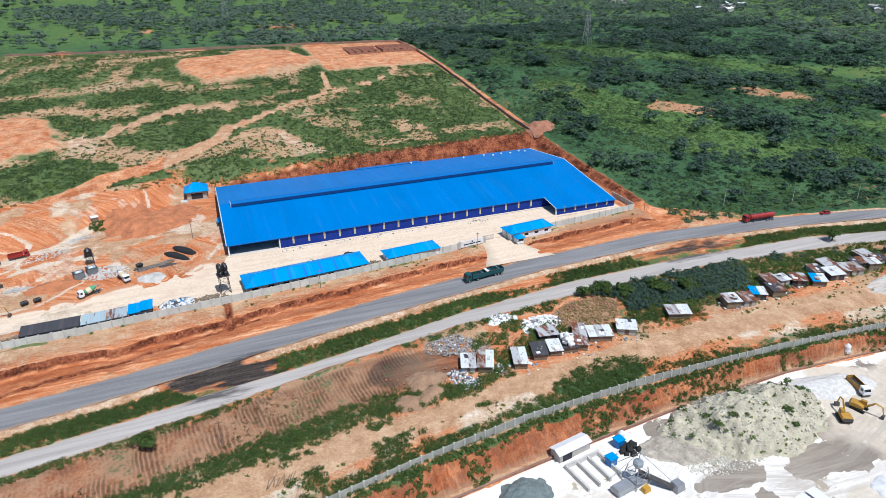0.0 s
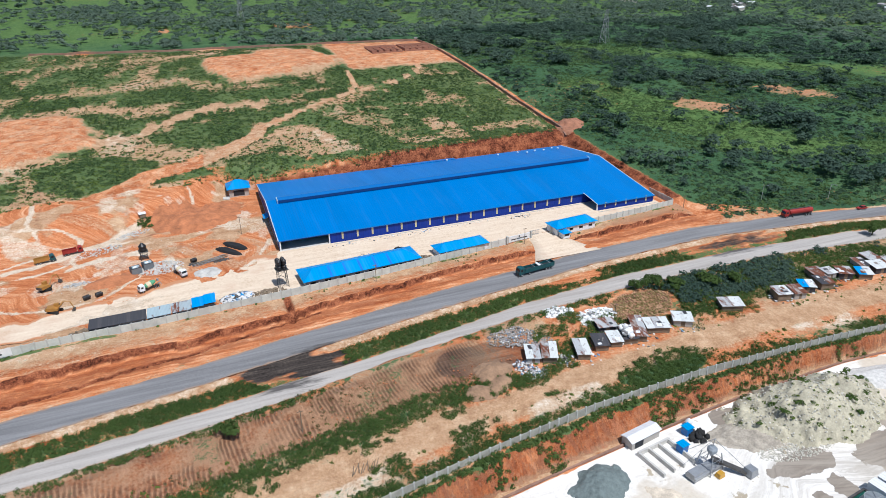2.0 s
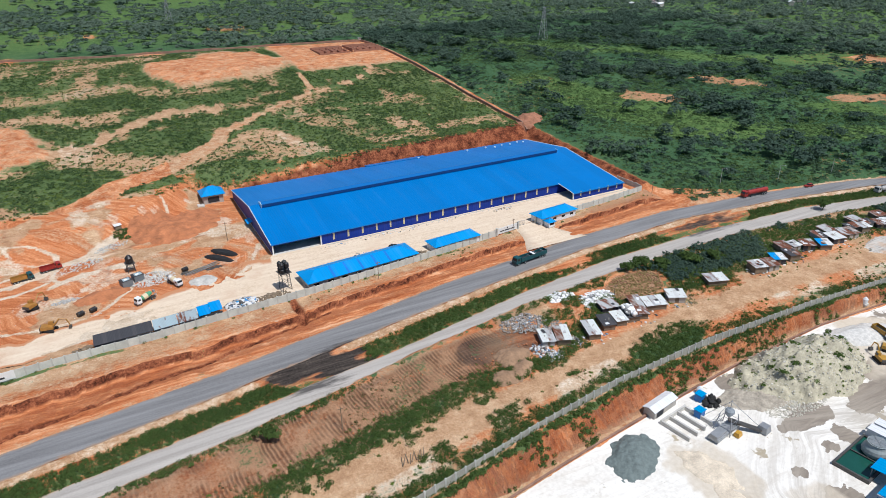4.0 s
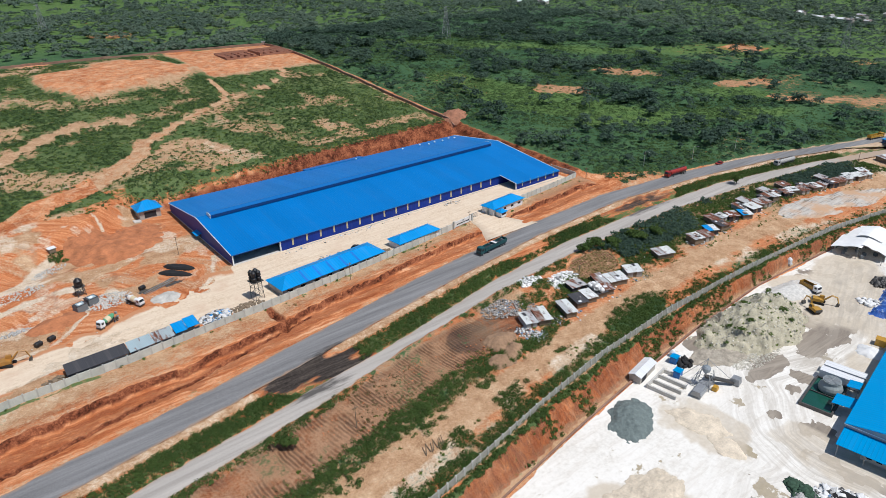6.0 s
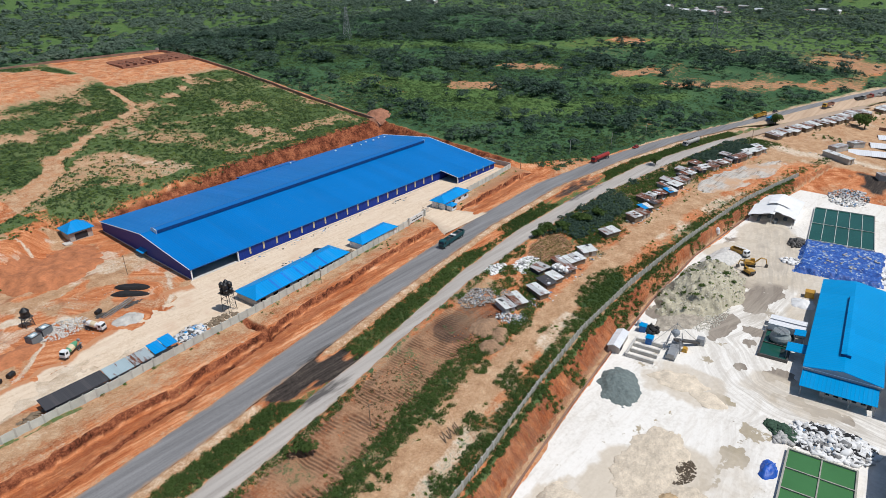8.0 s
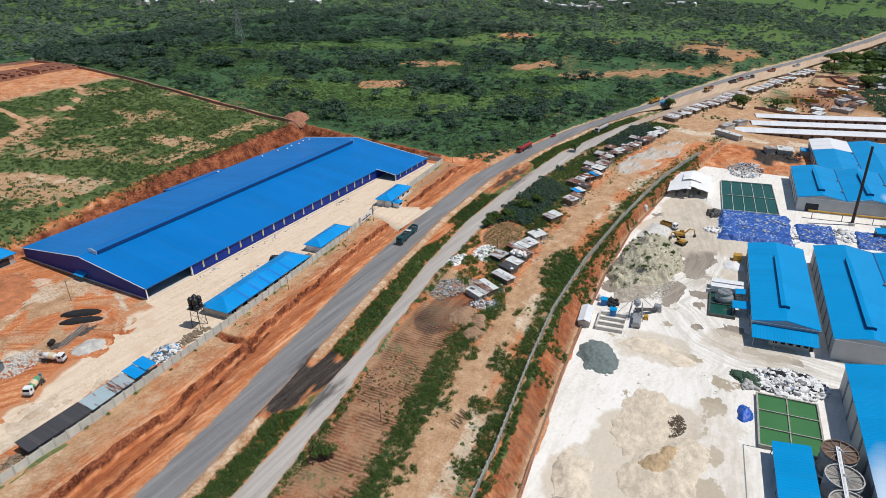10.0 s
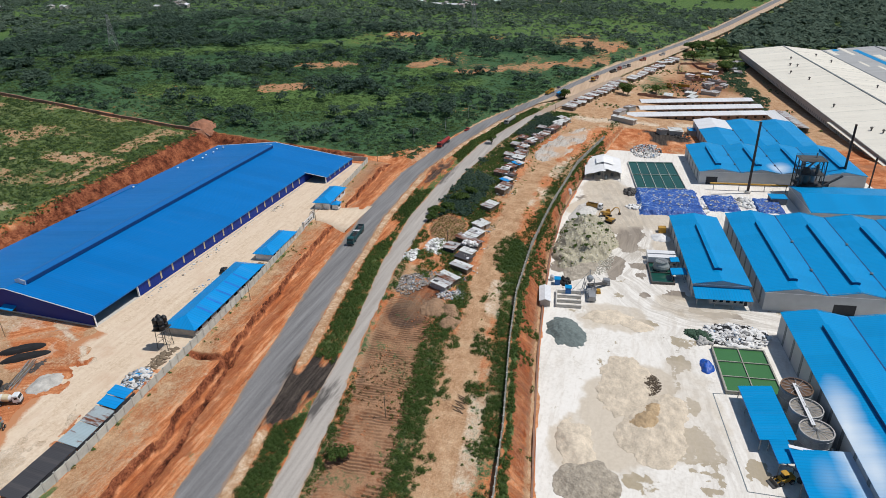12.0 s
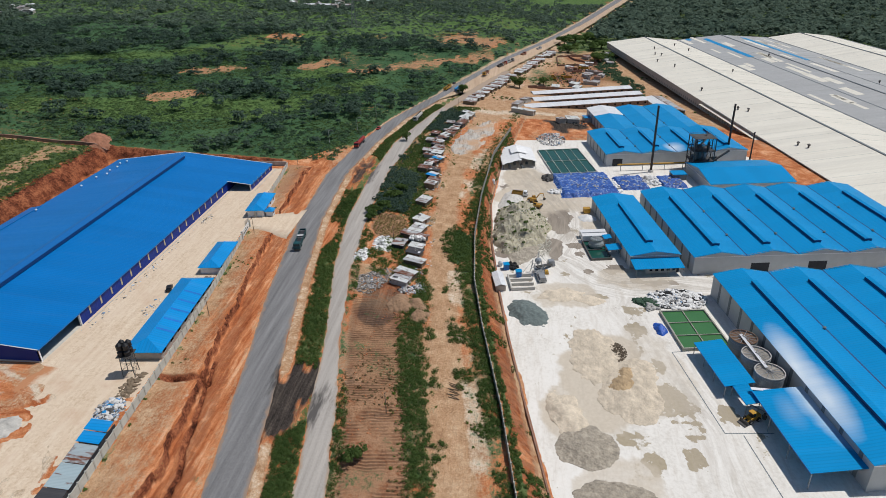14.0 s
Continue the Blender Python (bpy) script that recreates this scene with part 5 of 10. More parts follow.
def warehouse():
    x0, x1, y0, y1, yr = 2.2, 168.2, 238.4, 309.5, 272.5
    z0, ze, zr = PAD, 7.1, 11.5
    xn, yn = 138.2, 227.2
    w = thing("warehouse", (0, 0, 0), 0, "large new warehouse with blue sheet roof and navy walls", "warehouse")

    def roof_at(y):
        return ze + (zr - ze) * ((y - y0) / (yr - y0) if y < yr else (y1 - y) / (y1 - yr))
    zn = roof_at(yn)
    # walls with the open bay at one end and the covered bay of the wing at the other
    me = Mesh().box(x0, y0, 6.35, 22.0, y0 + 0.35, ze - 0.1).box(22.0, y0, z0, xn, y0 + 0.35, ze - 0.1)
    part("front_wall", me, M_NAVY, w)
    for nm, xa in (("gable_wall", x0), ("gable_wall", x1 - 0.35)):
        lo = y0 if nm == "gable_wall" and xa == x0 else yn
        pts = [(lo, z0 + 0.5), (y1, z0 + 0.5), (y1, roof_at(y1) - 0.15), (yr, zr - 0.15), (lo, roof_at(lo) - 0.15)]
        part(nm, Mesh().prism(pts, "x", xa, xa + 0.35), M_NAVY, w)
    part("plinth", Mesh().box(x0 - 0.1, y0, z0 - 0.3, x0 + 0.4, y1, z0 + 0.5), M_CEMENT, w)
    part("plinth", Mesh().box(x1 - 0.4, yn, z0 - 0.3, x1 + 0.1, y1, z0 + 0.5), M_CEMENT, w)
    part("back_wall", Mesh().box(x0 + 0.35, y1 - 0.35, z0, x1 - 0.35, y1, ze - 0.15), M_NAVY, w)
    part("wing_wall", Mesh().box(xn + 0.5, yn, z0, x1 - 0.35, yn + 0.35, zn - 0.1), M_NAVY, w)
    part("bay_back_wall", Mesh().box(xn, y0, z0, x1 - 0.35, y0 + 0.35, ze - 0.1), M_NAVY, w)
    part("bay_partition", Mesh().box(40, y0 + 0.4, z0, 40.3, y1 - 0.4, ze - 0.2), M_NAVY, w)
    part("wing_post", Mesh().box(xn, yn - 0.05, z0, xn + 0.45, yn + 0.4, zn - 0.1), M_WHITE, w)
    part("floor_slab", Mesh().box(x0, y0, z0 - 0.2, x1, y1, z0 + 0.06), M_CEMENT, w)
    part("wing_slab", Mesh().box(xn, yn, z0 - 0.2, x1, y0 - 0.01, z0 + 0.06), M_CEMENT, w)
    o = 0.35
    roof_slope("roof_slope", [(x0 - o, y0 - o, ze), (xn, y0 - o, ze), (xn, yr, zr), (x0 - o, yr, zr)], M_ROOF, w, label="blue ribbed sheet roof slope")
    roof_slope("roof_slope", [(xn, yn - o, zn), (x1 + o, yn - o, zn), (x1 + o, yr, zr), (xn, yr, zr)], M_ROOF, w, label="blue ribbed sheet roof slope")
    roof_slope("roof_slope", [(x1 + o, y1 + o, ze), (x0 - o, y1 + o, ze), (x0 - o, yr, zr), (x1 + o, yr, zr)], M_ROOF, w, label="blue ribbed sheet roof slope")
    # pale flashings along verges and eaves
    for xa in (x0 - o, x1 + o):
        lo = y0 - o if xa < 10 else yn - o
        for ya, yb in ((lo, yr), (yr, y1 + o)):
            part("verge_flashing", Mesh().rod((xa, ya, roof_at(ya) + 0.0), (xa, yb, roof_at(yb) + 0.0), 0.17, 4), M_WHITE, w)
    part("verge_flashing", Mesh().rod((xn, yn - o, zn), (xn, y0, ze + 0.05), 0.16, 4), M_WHITE, w)
    part("eave_gutter", Mesh().box(x0 - o, y0 - o - 0.25, ze - 0.28, xn, y0 - o, ze - 0.02), M_VENT, w)
    part("eave_gutter", Mesh().box(xn, yn - o - 0.25, zn - 0.28, x1 + o, yn - o, zn - 0.02), M_VENT, w)
    part("bay_beam", Mesh().box(x0, y0 - 0.22, 6.75, 22, y0 - 0.02, 7.0), M_WHITE, w)
    for x in (x0 + 0.0, 21.4):
        part("bay_post", Mesh().box(x, y0 - 0.15, z0, x + 0.45, y0 + 0.45, 6.9), M_WHITE, w)
    # ridge ventilator
    yv = 270.6
    zb = roof_at(yv)
    prof = [(yv - 2.0, zb - 0.3), (yv + 2.0, zb - 0.1), (yv + 2.3, zb + 1.3), (yv + 0.2, zb + 1.75), (yv - 2.3, zb + 1.3)]
    part("ridge_ventilator", Mesh().prism(prof, "x", 6.5, 160.0), M_VENT, w)
    part("ventilator_opening", Mesh().box(7.0, yv - 2.38, zb + 0.1, 159.6, yv - 2.2, zb + 1.15), M_VENT_DARK, w)
    for x in (6.35, 159.8):
        part("ventilator_end", Mesh().prism(prof, "x", x, x + 0.3), M_WHITE, w)
    # translucent louvre strips down the front
    for k in range(18):
        x = 26.6 + 6.18 * k
        part("louvre_strip", Mesh().box(x, y0 - 0.06, 3.7, x + 0.75, y0 - 0.003, 6.6), M_STRIP, w, "yellowed louvre strip")
    for k in range(5):
        x = xn + 4.0 + 5.4 * k
        part("louvre_strip", Mesh().box(x, yn - 0.06, 3.6, x + 0.7, yn - 0.003, 6.0), M_STRIP, w, "yellowed louvre strip")
    # low annexe behind
    a0, a1 = 70.5, 104.5
    roof_slope("annexe_roof", [(a1, y1 + 4.2, 6.6), (a0, y1 + 4.2, 6.6), (a0, y1 - 1, 7.5), (a1, y1 - 1, 7.5)], M_ROOF, w)
    part("annexe_wall", Mesh().box(a0 + 0.2, y1 + 3.7, z0, a1 - 0.2, y1 + 4.0, 6.4).box(a0 + 0.2, y1, z0, a0 + 0.5, y1 + 3.7, 6.4).box(a1 - 0.5, y1, z0, a1 - 0.2, y1 + 3.7, 6.4), M_NAVY, w)
    # side door with a small canopy in the gable
    roof_slope("door_canopy", [(x0 - 2.2, 275.5, 4.6), (x0 - 2.2, 270.0, 4.6), (x0 - 0.02, 270.0, 5.3), (x0 - 0.02, 275.5, 5.3)], M_ROOF_SHED, w, 0.12)
    part("side_door", Mesh().box(x0 - 0.08, 270.8, z0, x0 - 0.01, 274.6, 4.6), M_DARK, w)
    for k, (x, y) in enumerate(((161, 300.6), (158.6, 303), (152.4, 300.8), (147.6, 302), (142, 300), (138, 303.2), (126.6, 303.6), (98.5, 306.5))):
        zt = roof_at(y)
        me = Mesh().lathe([(0.18, zt - 0.3), (0.18, zt + 0.45), (0.5, zt + 0.5), (0.55, zt + 0.8), (0.3, zt + 1.05)], 10, pose(x, y, 0))
        part("turbine_vent", me, M_WHITE, w, "white turbine roof vent")
    part("front_kerb", Mesh().box(23, y0 - 1.5, z0, xn, y0 - 1.2, z0 + 0.25).box(xn, yn - 2.0, z0, x1, yn - 1.7, z0 + 0.25), M_CEMENT, w)


warehouse()


def long_shed(at, rz, L, W, eave, ridge, label, wallmat=M_BLOCK, patches=0):
    s = thing("service_shed", at, rz, label, "shed", "blue roofed sheds along the wall")
    hip_roof(s, 0, 0, L, W, eave, ridge, M_ROOF_SHED, W * 0.42)
    m = 0.7
    n = max(2, int(L / 5))
    holes = [(m + (k + 0.3) * (L - 2 * m) / n, m + (k + 0.7) * (L - 2 * m) / n, 1.0, 2.1) for k in range(n)]
    wall_with_openings("front_wall", m, L - m, m, 0, eave + 0.1, 0.2, holes, wallmat, s)
    wall_with_openings("back_wall", m, L - m, W - m - 0.2, 0, eave + 0.1, 0.2, [(a, b, 0.02, 2.1) if i % 3 == 1 else (a, b, c, d) for i, (a, b, c, d) in enumerate(holes)], wallmat, s)
    for x in (m, L - m - 0.2):
        part("end_wall", Mesh().box(x, m + 0.2, 0, x + 0.2, W - m - 0.2, eave + 0.1), wallmat, s)
    for a, b, c, d in holes:
        part("window_pane", Mesh().box(a, m + 0.1, c, b, m + 0.13, d), M_GLASS, s)
    part("floor", Mesh().box(m, m, -0.1, L - m, W - m, 0.06), M_CEMENT, s)
    for k in range(patches):
        x = L * (0.22 + 0.5 * k / max(1, patches - 1))
        y0, y1 = 0.1, W / 2 - 0.3
        za, zb = eave + 0.05, ridge - 0.05
        roof_slope("roof_patch", [(x, y0, za + 0.03), (x + 0.9, y0, za + 0.03), (x + 0.9, y1, zb - 0.05), (x, y1, zb - 0.05)], M_VENT_FAC, s, 0.03, "darker translucent roof strip")
    return s


long_shed((5.2, 203.2, PAD), 4.2, 44.2, 11.6, 2.9, 4.9, "long open shed with sky-blue hipped sheet roof", patches=5)
long_shed((56.6, 207.6, PAD), 4.4, 21.6, 8.2, 2.8, 4.5, "white walled block with sky-blue hipped roof", M_WHITE)
long_shed((107.6, 209.4, PAD), 5.0, 20.5, 8.4, 3.2, 5.0, "gatehouse with sky-blue hipped roof beside the gate", M_WHITE)
_k = thing("gate_booth", (108.8, 206.0, PAD), 5, "small guard booth with blue hipped roof", "booth")
hip_roof(_k, 0, 0, 4.2, 4.0, 2.3, 3.4, M_ROOF_SHED, 1.6)
part("wall", Mesh().box(0.5, 0.5, 0, 3.7, 3.5, 2.4), M_WHITE, _k)
part("window", Mesh().box(0.9, 0.44, 1.0, 3.2, 0.5, 2.0), M_GLASS, _k)
_k = thing("pump_house", (-12.2, 307.6, PAD + 0.6), 0, "small block house with sky-blue pyramid roof", "shed")
hip_roof(_k, 0, 0, 11, 10.5, 3.6, 6.6, M_ROOF_SHED, 4.2)
part("wall", Mesh().box(1, 1, -1, 10, 1.25, 3.7).box(1, 9.25, -1, 10, 9.5, 3.7).box(1, 1.25, -1, 1.25, 9.25, 3.7), M_BLOCK, _k)
part("post", Mesh().box(9.7, 1.3, -1, 10, 1.6, 3.7), M_CEMENT, _k)
part("opening", Mesh().box(3, 0.93, 0, 8, 0.99, 2.6), M_DARK, _k)
part("step", Mesh().box(-2.0, -1.0, -1, 1.0, 2.5, -0.2), M_CEMENT, _k)


def lean_to():
    """Row of patched lean-to roofs inside the boundary wall."""
    segs = ((-61, -44.6, M_BLACKROOF, "dark grey lean-to roof over stored goods"), (-44.4, -37.3, M_LEANTIN, "pale tin lean-to roof with rust patches"),
            (-37.1, -31.2, M_LEANRUST, "tin lean-to roof with torn rusty holes"), (-31.0, -23.6, M_ROOF_SHED, "bright blue lean-to roof"))
    for a, b, mat, lab in segs:
        s = thing("lean_to", (a, 0, PAD), 0, lab, "shed", "lean-to roofs along the wall")
        ya, yb = float(fence_n(a)) + 0.9, float(fence_n(b)) + 0.9
        L = b - a
        up = 0.35 if mat is M_ROOF_SHED else 0.0
        nn = 2 if mat in (M_ROOF_SHED, M_BLACKROOF) else 1
        for k in range(nn):
            p, q = L * k / nn, L * (k + 1) / nn
            ja, jb = ya + (yb - ya) * k / nn, ya + (yb - ya) * (k + 1) / nn
            j = 0.35 * k if mat is M_ROOF_SHED else 0.02 * k
            roof_slope("roof_sheet", [(p, ja, 2.5 + j + up), (q, jb, 2.5 + j + up), (q, jb + 5.6, 3.1 + j + up), (p, ja + 5.6, 3.1 + j + up)], mat, s, 0.08)
        for x in (0.4, L / 2, L - 0.6):
            part("post", Mesh().box(x, ya + 5.1, 0, x + 0.15, ya + 5.25, 3.0 + up), M_WOOD, s)
            part("post", Mesh().box(x, ya + 0.5, 0, x + 0.15, ya + 0.65, 2.5 + up), M_WOOD, s)
        part("back_board", Mesh().box(0.2, ya + 0.3, 0, L - 0.2, ya + 0.38, 2.3 + up), M_BLACKROOF, s)


lean_to()


def panel_fence(name, label, x0, x1, step, line, zfun, height, panel_mat, post_mat, skip=()):
    f = thing(name, (0, 0, 0), 0, label, "wall")
    xs = [x0]
    while xs[-1] < x1:
        d = 0.5
        s = math.hypot(d, float(line(xs[-1] + d) - line(xs[-1]))) / d
        xs.append(xs[-1] + step / s)
    for a, b in zip(xs[:-1], xs[1:]):
        pa, pb = Vector((a, float(line(a)), 0)), Vector((b, float(line(b)), 0))
        za, zb = zfun(a, pa.y), zfun(b, pb.y)
        if not any(s0 < (a + b) / 2 < s1 for s0, s1 in skip):
            u = (pb - pa).normalized() * 0.18
            n = Vector((-u.y, u.x, 0)).normalized() * 0.07
            h = height + rng.uniform(-0.05, 0.05)
            v = []
            for p, z in ((pa + u, za), (pb - u, zb)):
                for s in (-1, 1):
                    v += [(p.x + s * n.x, p.y + s * n.y, z - 0.6), (p.x + s * n.x, p.y + s * n.y, z + h)]
            part("panel", Mesh().add(v, [(0, 4, 5, 1), (2, 3, 7, 6), (1, 5, 7, 3), (0, 1, 3, 2), (4, 6, 7, 5)]), panel_mat, f)
        if not any(s0 < a < s1 for s0, s1 in skip):
            part("post", Mesh().box(-0.2, -0.2, -0.7, 0.2, 0.2, height + 0.22, pose(pa.x, pa.y, za)), post_mat, f)
    return f


panel_fence("boundary_wall", "pale concrete panel boundary wall of the warehouse site", -118, 174, 3.3, fence_n, lambda x, y: PAD - 0.15, 2.5, M_FENCE, M_POST, skip=((86.5, 108),))
_e = thing("boundary_wall", (0, 0, 0), 0, "pale concrete panel wall closing the warehouse site", "wall")
for _j in range(5):
    part("panel", Mesh().box(174.2, 221.5 + 3.3 * _j, PAD - 0.3, 174.4, 224.5 + 3.3 * _j, PAD + 2.4), M_FENCE, _e)
    part("post", Mesh().box(174.1, 224.5 + 3.3 * _j, PAD - 0.3, 174.5, 224.8 + 3.3 * _j, PAD + 2.6), M_POST, _e)
panel_fence("factory_wall", "stained grey concrete panel wall above the red bank", -115, 268, 3.0, fence_s, lambda x, y: gz(x, y + 0.8), 2.3, M_FENCE_OLD, M_POST)

# white painted sign length at the west end of the boundary wall
_s = thing("sign_wall", (-103.0, float(fence_n(-103)) - 0.32, PAD - 0.1), 4.7, "white sign length of wall with dark unreadable lettering", "sign")
part("board", Mesh().box(0, 0, 0.1, 22, 0.12, 2.75), M_SIGN, _s)
for _a, _b in ((3.0, 7.5), (8.2, 11.8), (12.4, 17.2), (17.8, 19.5)):
    part("lettering_bar", Mesh().box(_a, -0.02, 0.8, _b, -0.004, 1.35), M_DARK, _s)
part("emblem", Mesh().lathe([(0.45, 0), (0.45, 0.02)], 12, pose(11, 0.0, 2.1, 90, 0, 0)), M_DARK, _s)

# gate with sign wall
_g = thing("site_gate", (0, 0, 0), 0, "sliding steel gate between rendered gate walls", "gate")
for _x in (86.6, 97.8, 107.4):
    part("gate_post", Mesh().box(-0.35, -0.35, 0, 0.35, 0.35, 3.1, pose(_x, float(fence_n(_x)), PAD - 0.1)), M_POST, _g)
_d = Mesh()
for _i in range(15):
    _x = 98.0 + _i * 0.32
    _d.box(_x, 214.6, PAD + 0.15, _x + 0.05, 214.66, PAD + 2.1)
_d.box(98, 214.58, PAD + 0.15, 102.6, 214.68, PAD + 0.25).box(98, 214.58, PAD + 2.0, 102.6, 214.68, PAD + 2.12)
part("gate_leaf", _d, M_STEEL_GREY, _g)
_s = thing("sign_wall", (87.2, float(fence_n(87.2)) - 0.1, PAD - 0.1), 7.4, "white sign wall with dark unreadable lettering beside gate", "sign")
part("board", Mesh().box(0, 0, 0.2, 10.2, 0.25, 2.7), M_SIGN, _s)
for _i, (_a, _b) in enumerate(((1.2, 3.4), (3.7, 6.2), (6.5, 8.8))):
    part("lettering_bar", Mesh().box(_a, -0.02, 1.0, _b, -0.004, 1.45), M_DARK, _s)
part("emblem", Mesh().lathe([(0.35, 0), (0.35, 0.02)], 12, pose(5, 0.0, 2.1, 90, 0, 0)), M_DARK, _s)


def tank_tower(at, h, s, n, label):
    t = thing("water_tank_tower", at, 8, label, "tank tower", "water tank towers")
    for i in (0, 1):
        for j in (0, 1):
            part("leg", Mesh().rod((s * (i - 0.5) * 1.2, s * (j - 0.5) * 1.2, -0.1), (s * (i - 0.5), s * (j - 0.5), h), 0.11, 5), M_STEEL, t)
    for k in range(3):
        za, zb = h * k / 3, h * (k + 1) / 3
        c = s / 2 * 1.1
        for (xa, ya), (xb, yb) in (((-c, -c), (c, -c)), ((c, -c), (c, c)), ((c, c), (-c, c)), ((-c, c), (-c, -c))):
            part("brace", Mesh().rod((xa, ya, za), (xb, yb, zb), 0.05, 4), M_STEEL, t)
            part("girt", Mesh().rod((xa, ya, zb), (xb, yb, zb), 0.05, 4), M_STEEL, t)
    part("platform", Mesh().box(-s * 0.75, -s * 0.75, h, s * 0.75, s * 0.75, h + 0.15), M_STEEL, t)
    k = 0
    for i in range(n[0]):
        for j in range(n[1]):
            for lev in range(n[2]):
                r = s * 0.62 / max(n[0], n[1])
                x, y = (i - (n[0] - 1) / 2) * r * 2.1, (j - (n[1] - 1) / 2) * r * 2.1
                z = h + 0.15 + lev * r * 2.4
                part("tank", Mesh().lathe([(r, z), (r * 1.02, z + r * 0.6), (r * 0.96, z + r * 0.7), (r * 1.02, z + r * 1.5), (r * 0.5, z + r * 2.1), (r * 0.3, z + r * 2.3)], 14, pose(x, y, 0)), M_TANK, t, "black plastic water tank")
    return t


tank_tower((-1.0, 209.4, PAD), 6.6, 2.7, (2, 2, 2), "steel tower with stacked black plastic water tanks")
tank_tower((-46.9, 252.0, PAD), 3.2, 2.2, (1, 1, 1), "low steel stand with one black water tank")

# ---------------------------------------------------------------- the factory across the road
def multi_bay(name, label, at, rz, L, bay, n, eave, rise, roof_mat, wall_mat, vents=True, vent_mat=M_VENT_FAC, piers=8.0, doors=(), group="", first=None, vent=(0.13, 0.78)):
    """Hall of parallel gabled bays; at is its north-west corner, bays follow southwards."""
    h = thing(name, at, rz, label, "hall", group)
    W = bay * n
    t = 0.3
    prof = [(0, 0), (0, eave)]
    for k in range(n):
        prof += [(-(k + 0.5) * bay, eave + rise), (-(k + 1) * bay, eave)]
    prof += [(-W, 0)]
    # end walls follow the roofline, with doorways
    for xa in (0.0, L - t):
        me = Mesh().prism(prof, "x", xa, xa + t)
        part("end_wall", me, wall_mat, h)
    part("side_wall", Mesh().box(t, -t, 0, L - t, 0, eave), wall_mat, h)
    part("side_wall", Mesh().box(t, -W, 0, L - t, -W + t, eave), wall_mat, h)
    if piers:
        for k in range(int(L / piers)):
            x = (k + 0.5) * piers
            part("wall_louvre", Mesh().box(x, 0.004, 0.4, x + 1.3, 0.12, eave - 0.5), M_PIER, h, "dark vertical louvre strip")
    for xa, xb, hh in doors:
        part("doorway", Mesh().box(-0.06, -xb, 0, -0.004, -xa, hh), M_DARK, h)
    o = 0.4
    for k in range(n):
        ya, ym, yb = -k * bay, -(k + 0.5) * bay, -(k + 1) * bay
        if k == 0:
            ya += o
        if k == n - 1:
            yb -= o
        mat = first if (first and k == 0) else roof_mat
        roof_slope("roof_slope", [(L + o, ya, eave), (-o, ya, eave), (-o, ym, eave + rise), (L + o, ym, eave + rise)], mat, h)
        roof_slope("roof_slope", [(-o, yb, eave), (L + o, yb, eave), (L + o, ym, eave + rise), (-o, ym, eave + rise)], mat, h)
        if k:
            part("valley_gutter", Mesh().box(-o, ya - 0.25, eave - 0.06, L + o, ya + 0.25, eave + 0.07), M_VENT_DARK, h)
            for x in (L * 0.25, L * 0.6):
                part("roof_fan", Mesh().lathe([(0.45, eave), (0.45, eave + 0.6), (0.6, eave + 0.65), (0.2, eave + 1.0)], 8, pose(x, ya + 0.5, 0)), M_PIER, h)
        if vents:
            v0, v1 = L * vent[0], L * vent[1]
            z = eave + rise
            vp = [(ym - 1.1, z - 0.35), (ym + 1.1, z - 0.35), (ym + 1.35, z + 0.75), (ym, z + 1.0), (ym - 1.35, z + 0.75)]
            part("ridge_ventilator", Mesh().prism(vp, "x", v0, v1), roof_mat, h)
            # dark boxes on side and end give the ventilator's shaded gap as colour
            part("ventilator_shadow_gap", Mesh().box(v0 - 0.05, ym + 1.2, z - 0.2, v1 + 0.05, ym + 1.4, z + 0.7).box(v0 - 0.12, ym - 1.3, z - 0.2, v0 + 0.0, ym + 1.3, z + 0.7), M_VENT_DARK, h, "dark strip coloured as shade beside the ventilator")
    part("ridge_trim", Mesh().box(-o - 0.1, -W - o, eave - 0.25, -o, o, eave - 0.1), M_WHITE, h)
    return h


Z0 = YARD
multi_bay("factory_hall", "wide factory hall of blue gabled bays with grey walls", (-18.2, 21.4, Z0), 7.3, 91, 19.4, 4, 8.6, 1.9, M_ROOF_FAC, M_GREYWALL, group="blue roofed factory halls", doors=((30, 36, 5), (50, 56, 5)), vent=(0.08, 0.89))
multi_bay("factory_hall", "large blue roofed factory hall of five bays", (87.3, 35.7, Z0), 7.0, 68.5, 19.6, 5, 7.6, 1.9, M_ROOF_FAC, M_GREYWALL, group="blue roofed factory halls", doors=((22, 29, 4.2), (44, 51, 4.2)), vent=(0.08, 0.80))
_h = multi_bay("factory_hall", "narrow blue roofed hall with office canopy", (90.6, 58.6, Z0), 7.8, 61, 19.2, 1, 5.8, 1.7, M_ROOF_FAC, M_GREYWALL, group="blue roofed factory halls")
roof_slope("canopy", [(-7.2, 0.2, 3.6), (-7.2, -18.8, 3.6), (-0.1, -18.8, 4.6), (-0.1, 0.2, 4.6)], M_ROOF_FAC, _h, 0.12)
part("office_wall", Mesh().box(-4.2, -18.2, 0, -4.0, -5.2, 3.6).box(-4.0, -18.2, 0, -0.1, -18.0, 3.6).box(-4.0, -5.4, 0, -0.1, -5.2, 3.6), M_CEMENT, _h)
for _i in range(5):
    part("office_window", Mesh().box(-4.27, -16.4 + 2.2 * _i, 1.0, -4.203, -15.2 + 2.2 * _i, 2.1), M_GLASS, _h)
part("office_door", Mesh().box(-4.27, -17.8, 0.0, -4.203, -16.8, 2.1), M_DARK, _h)
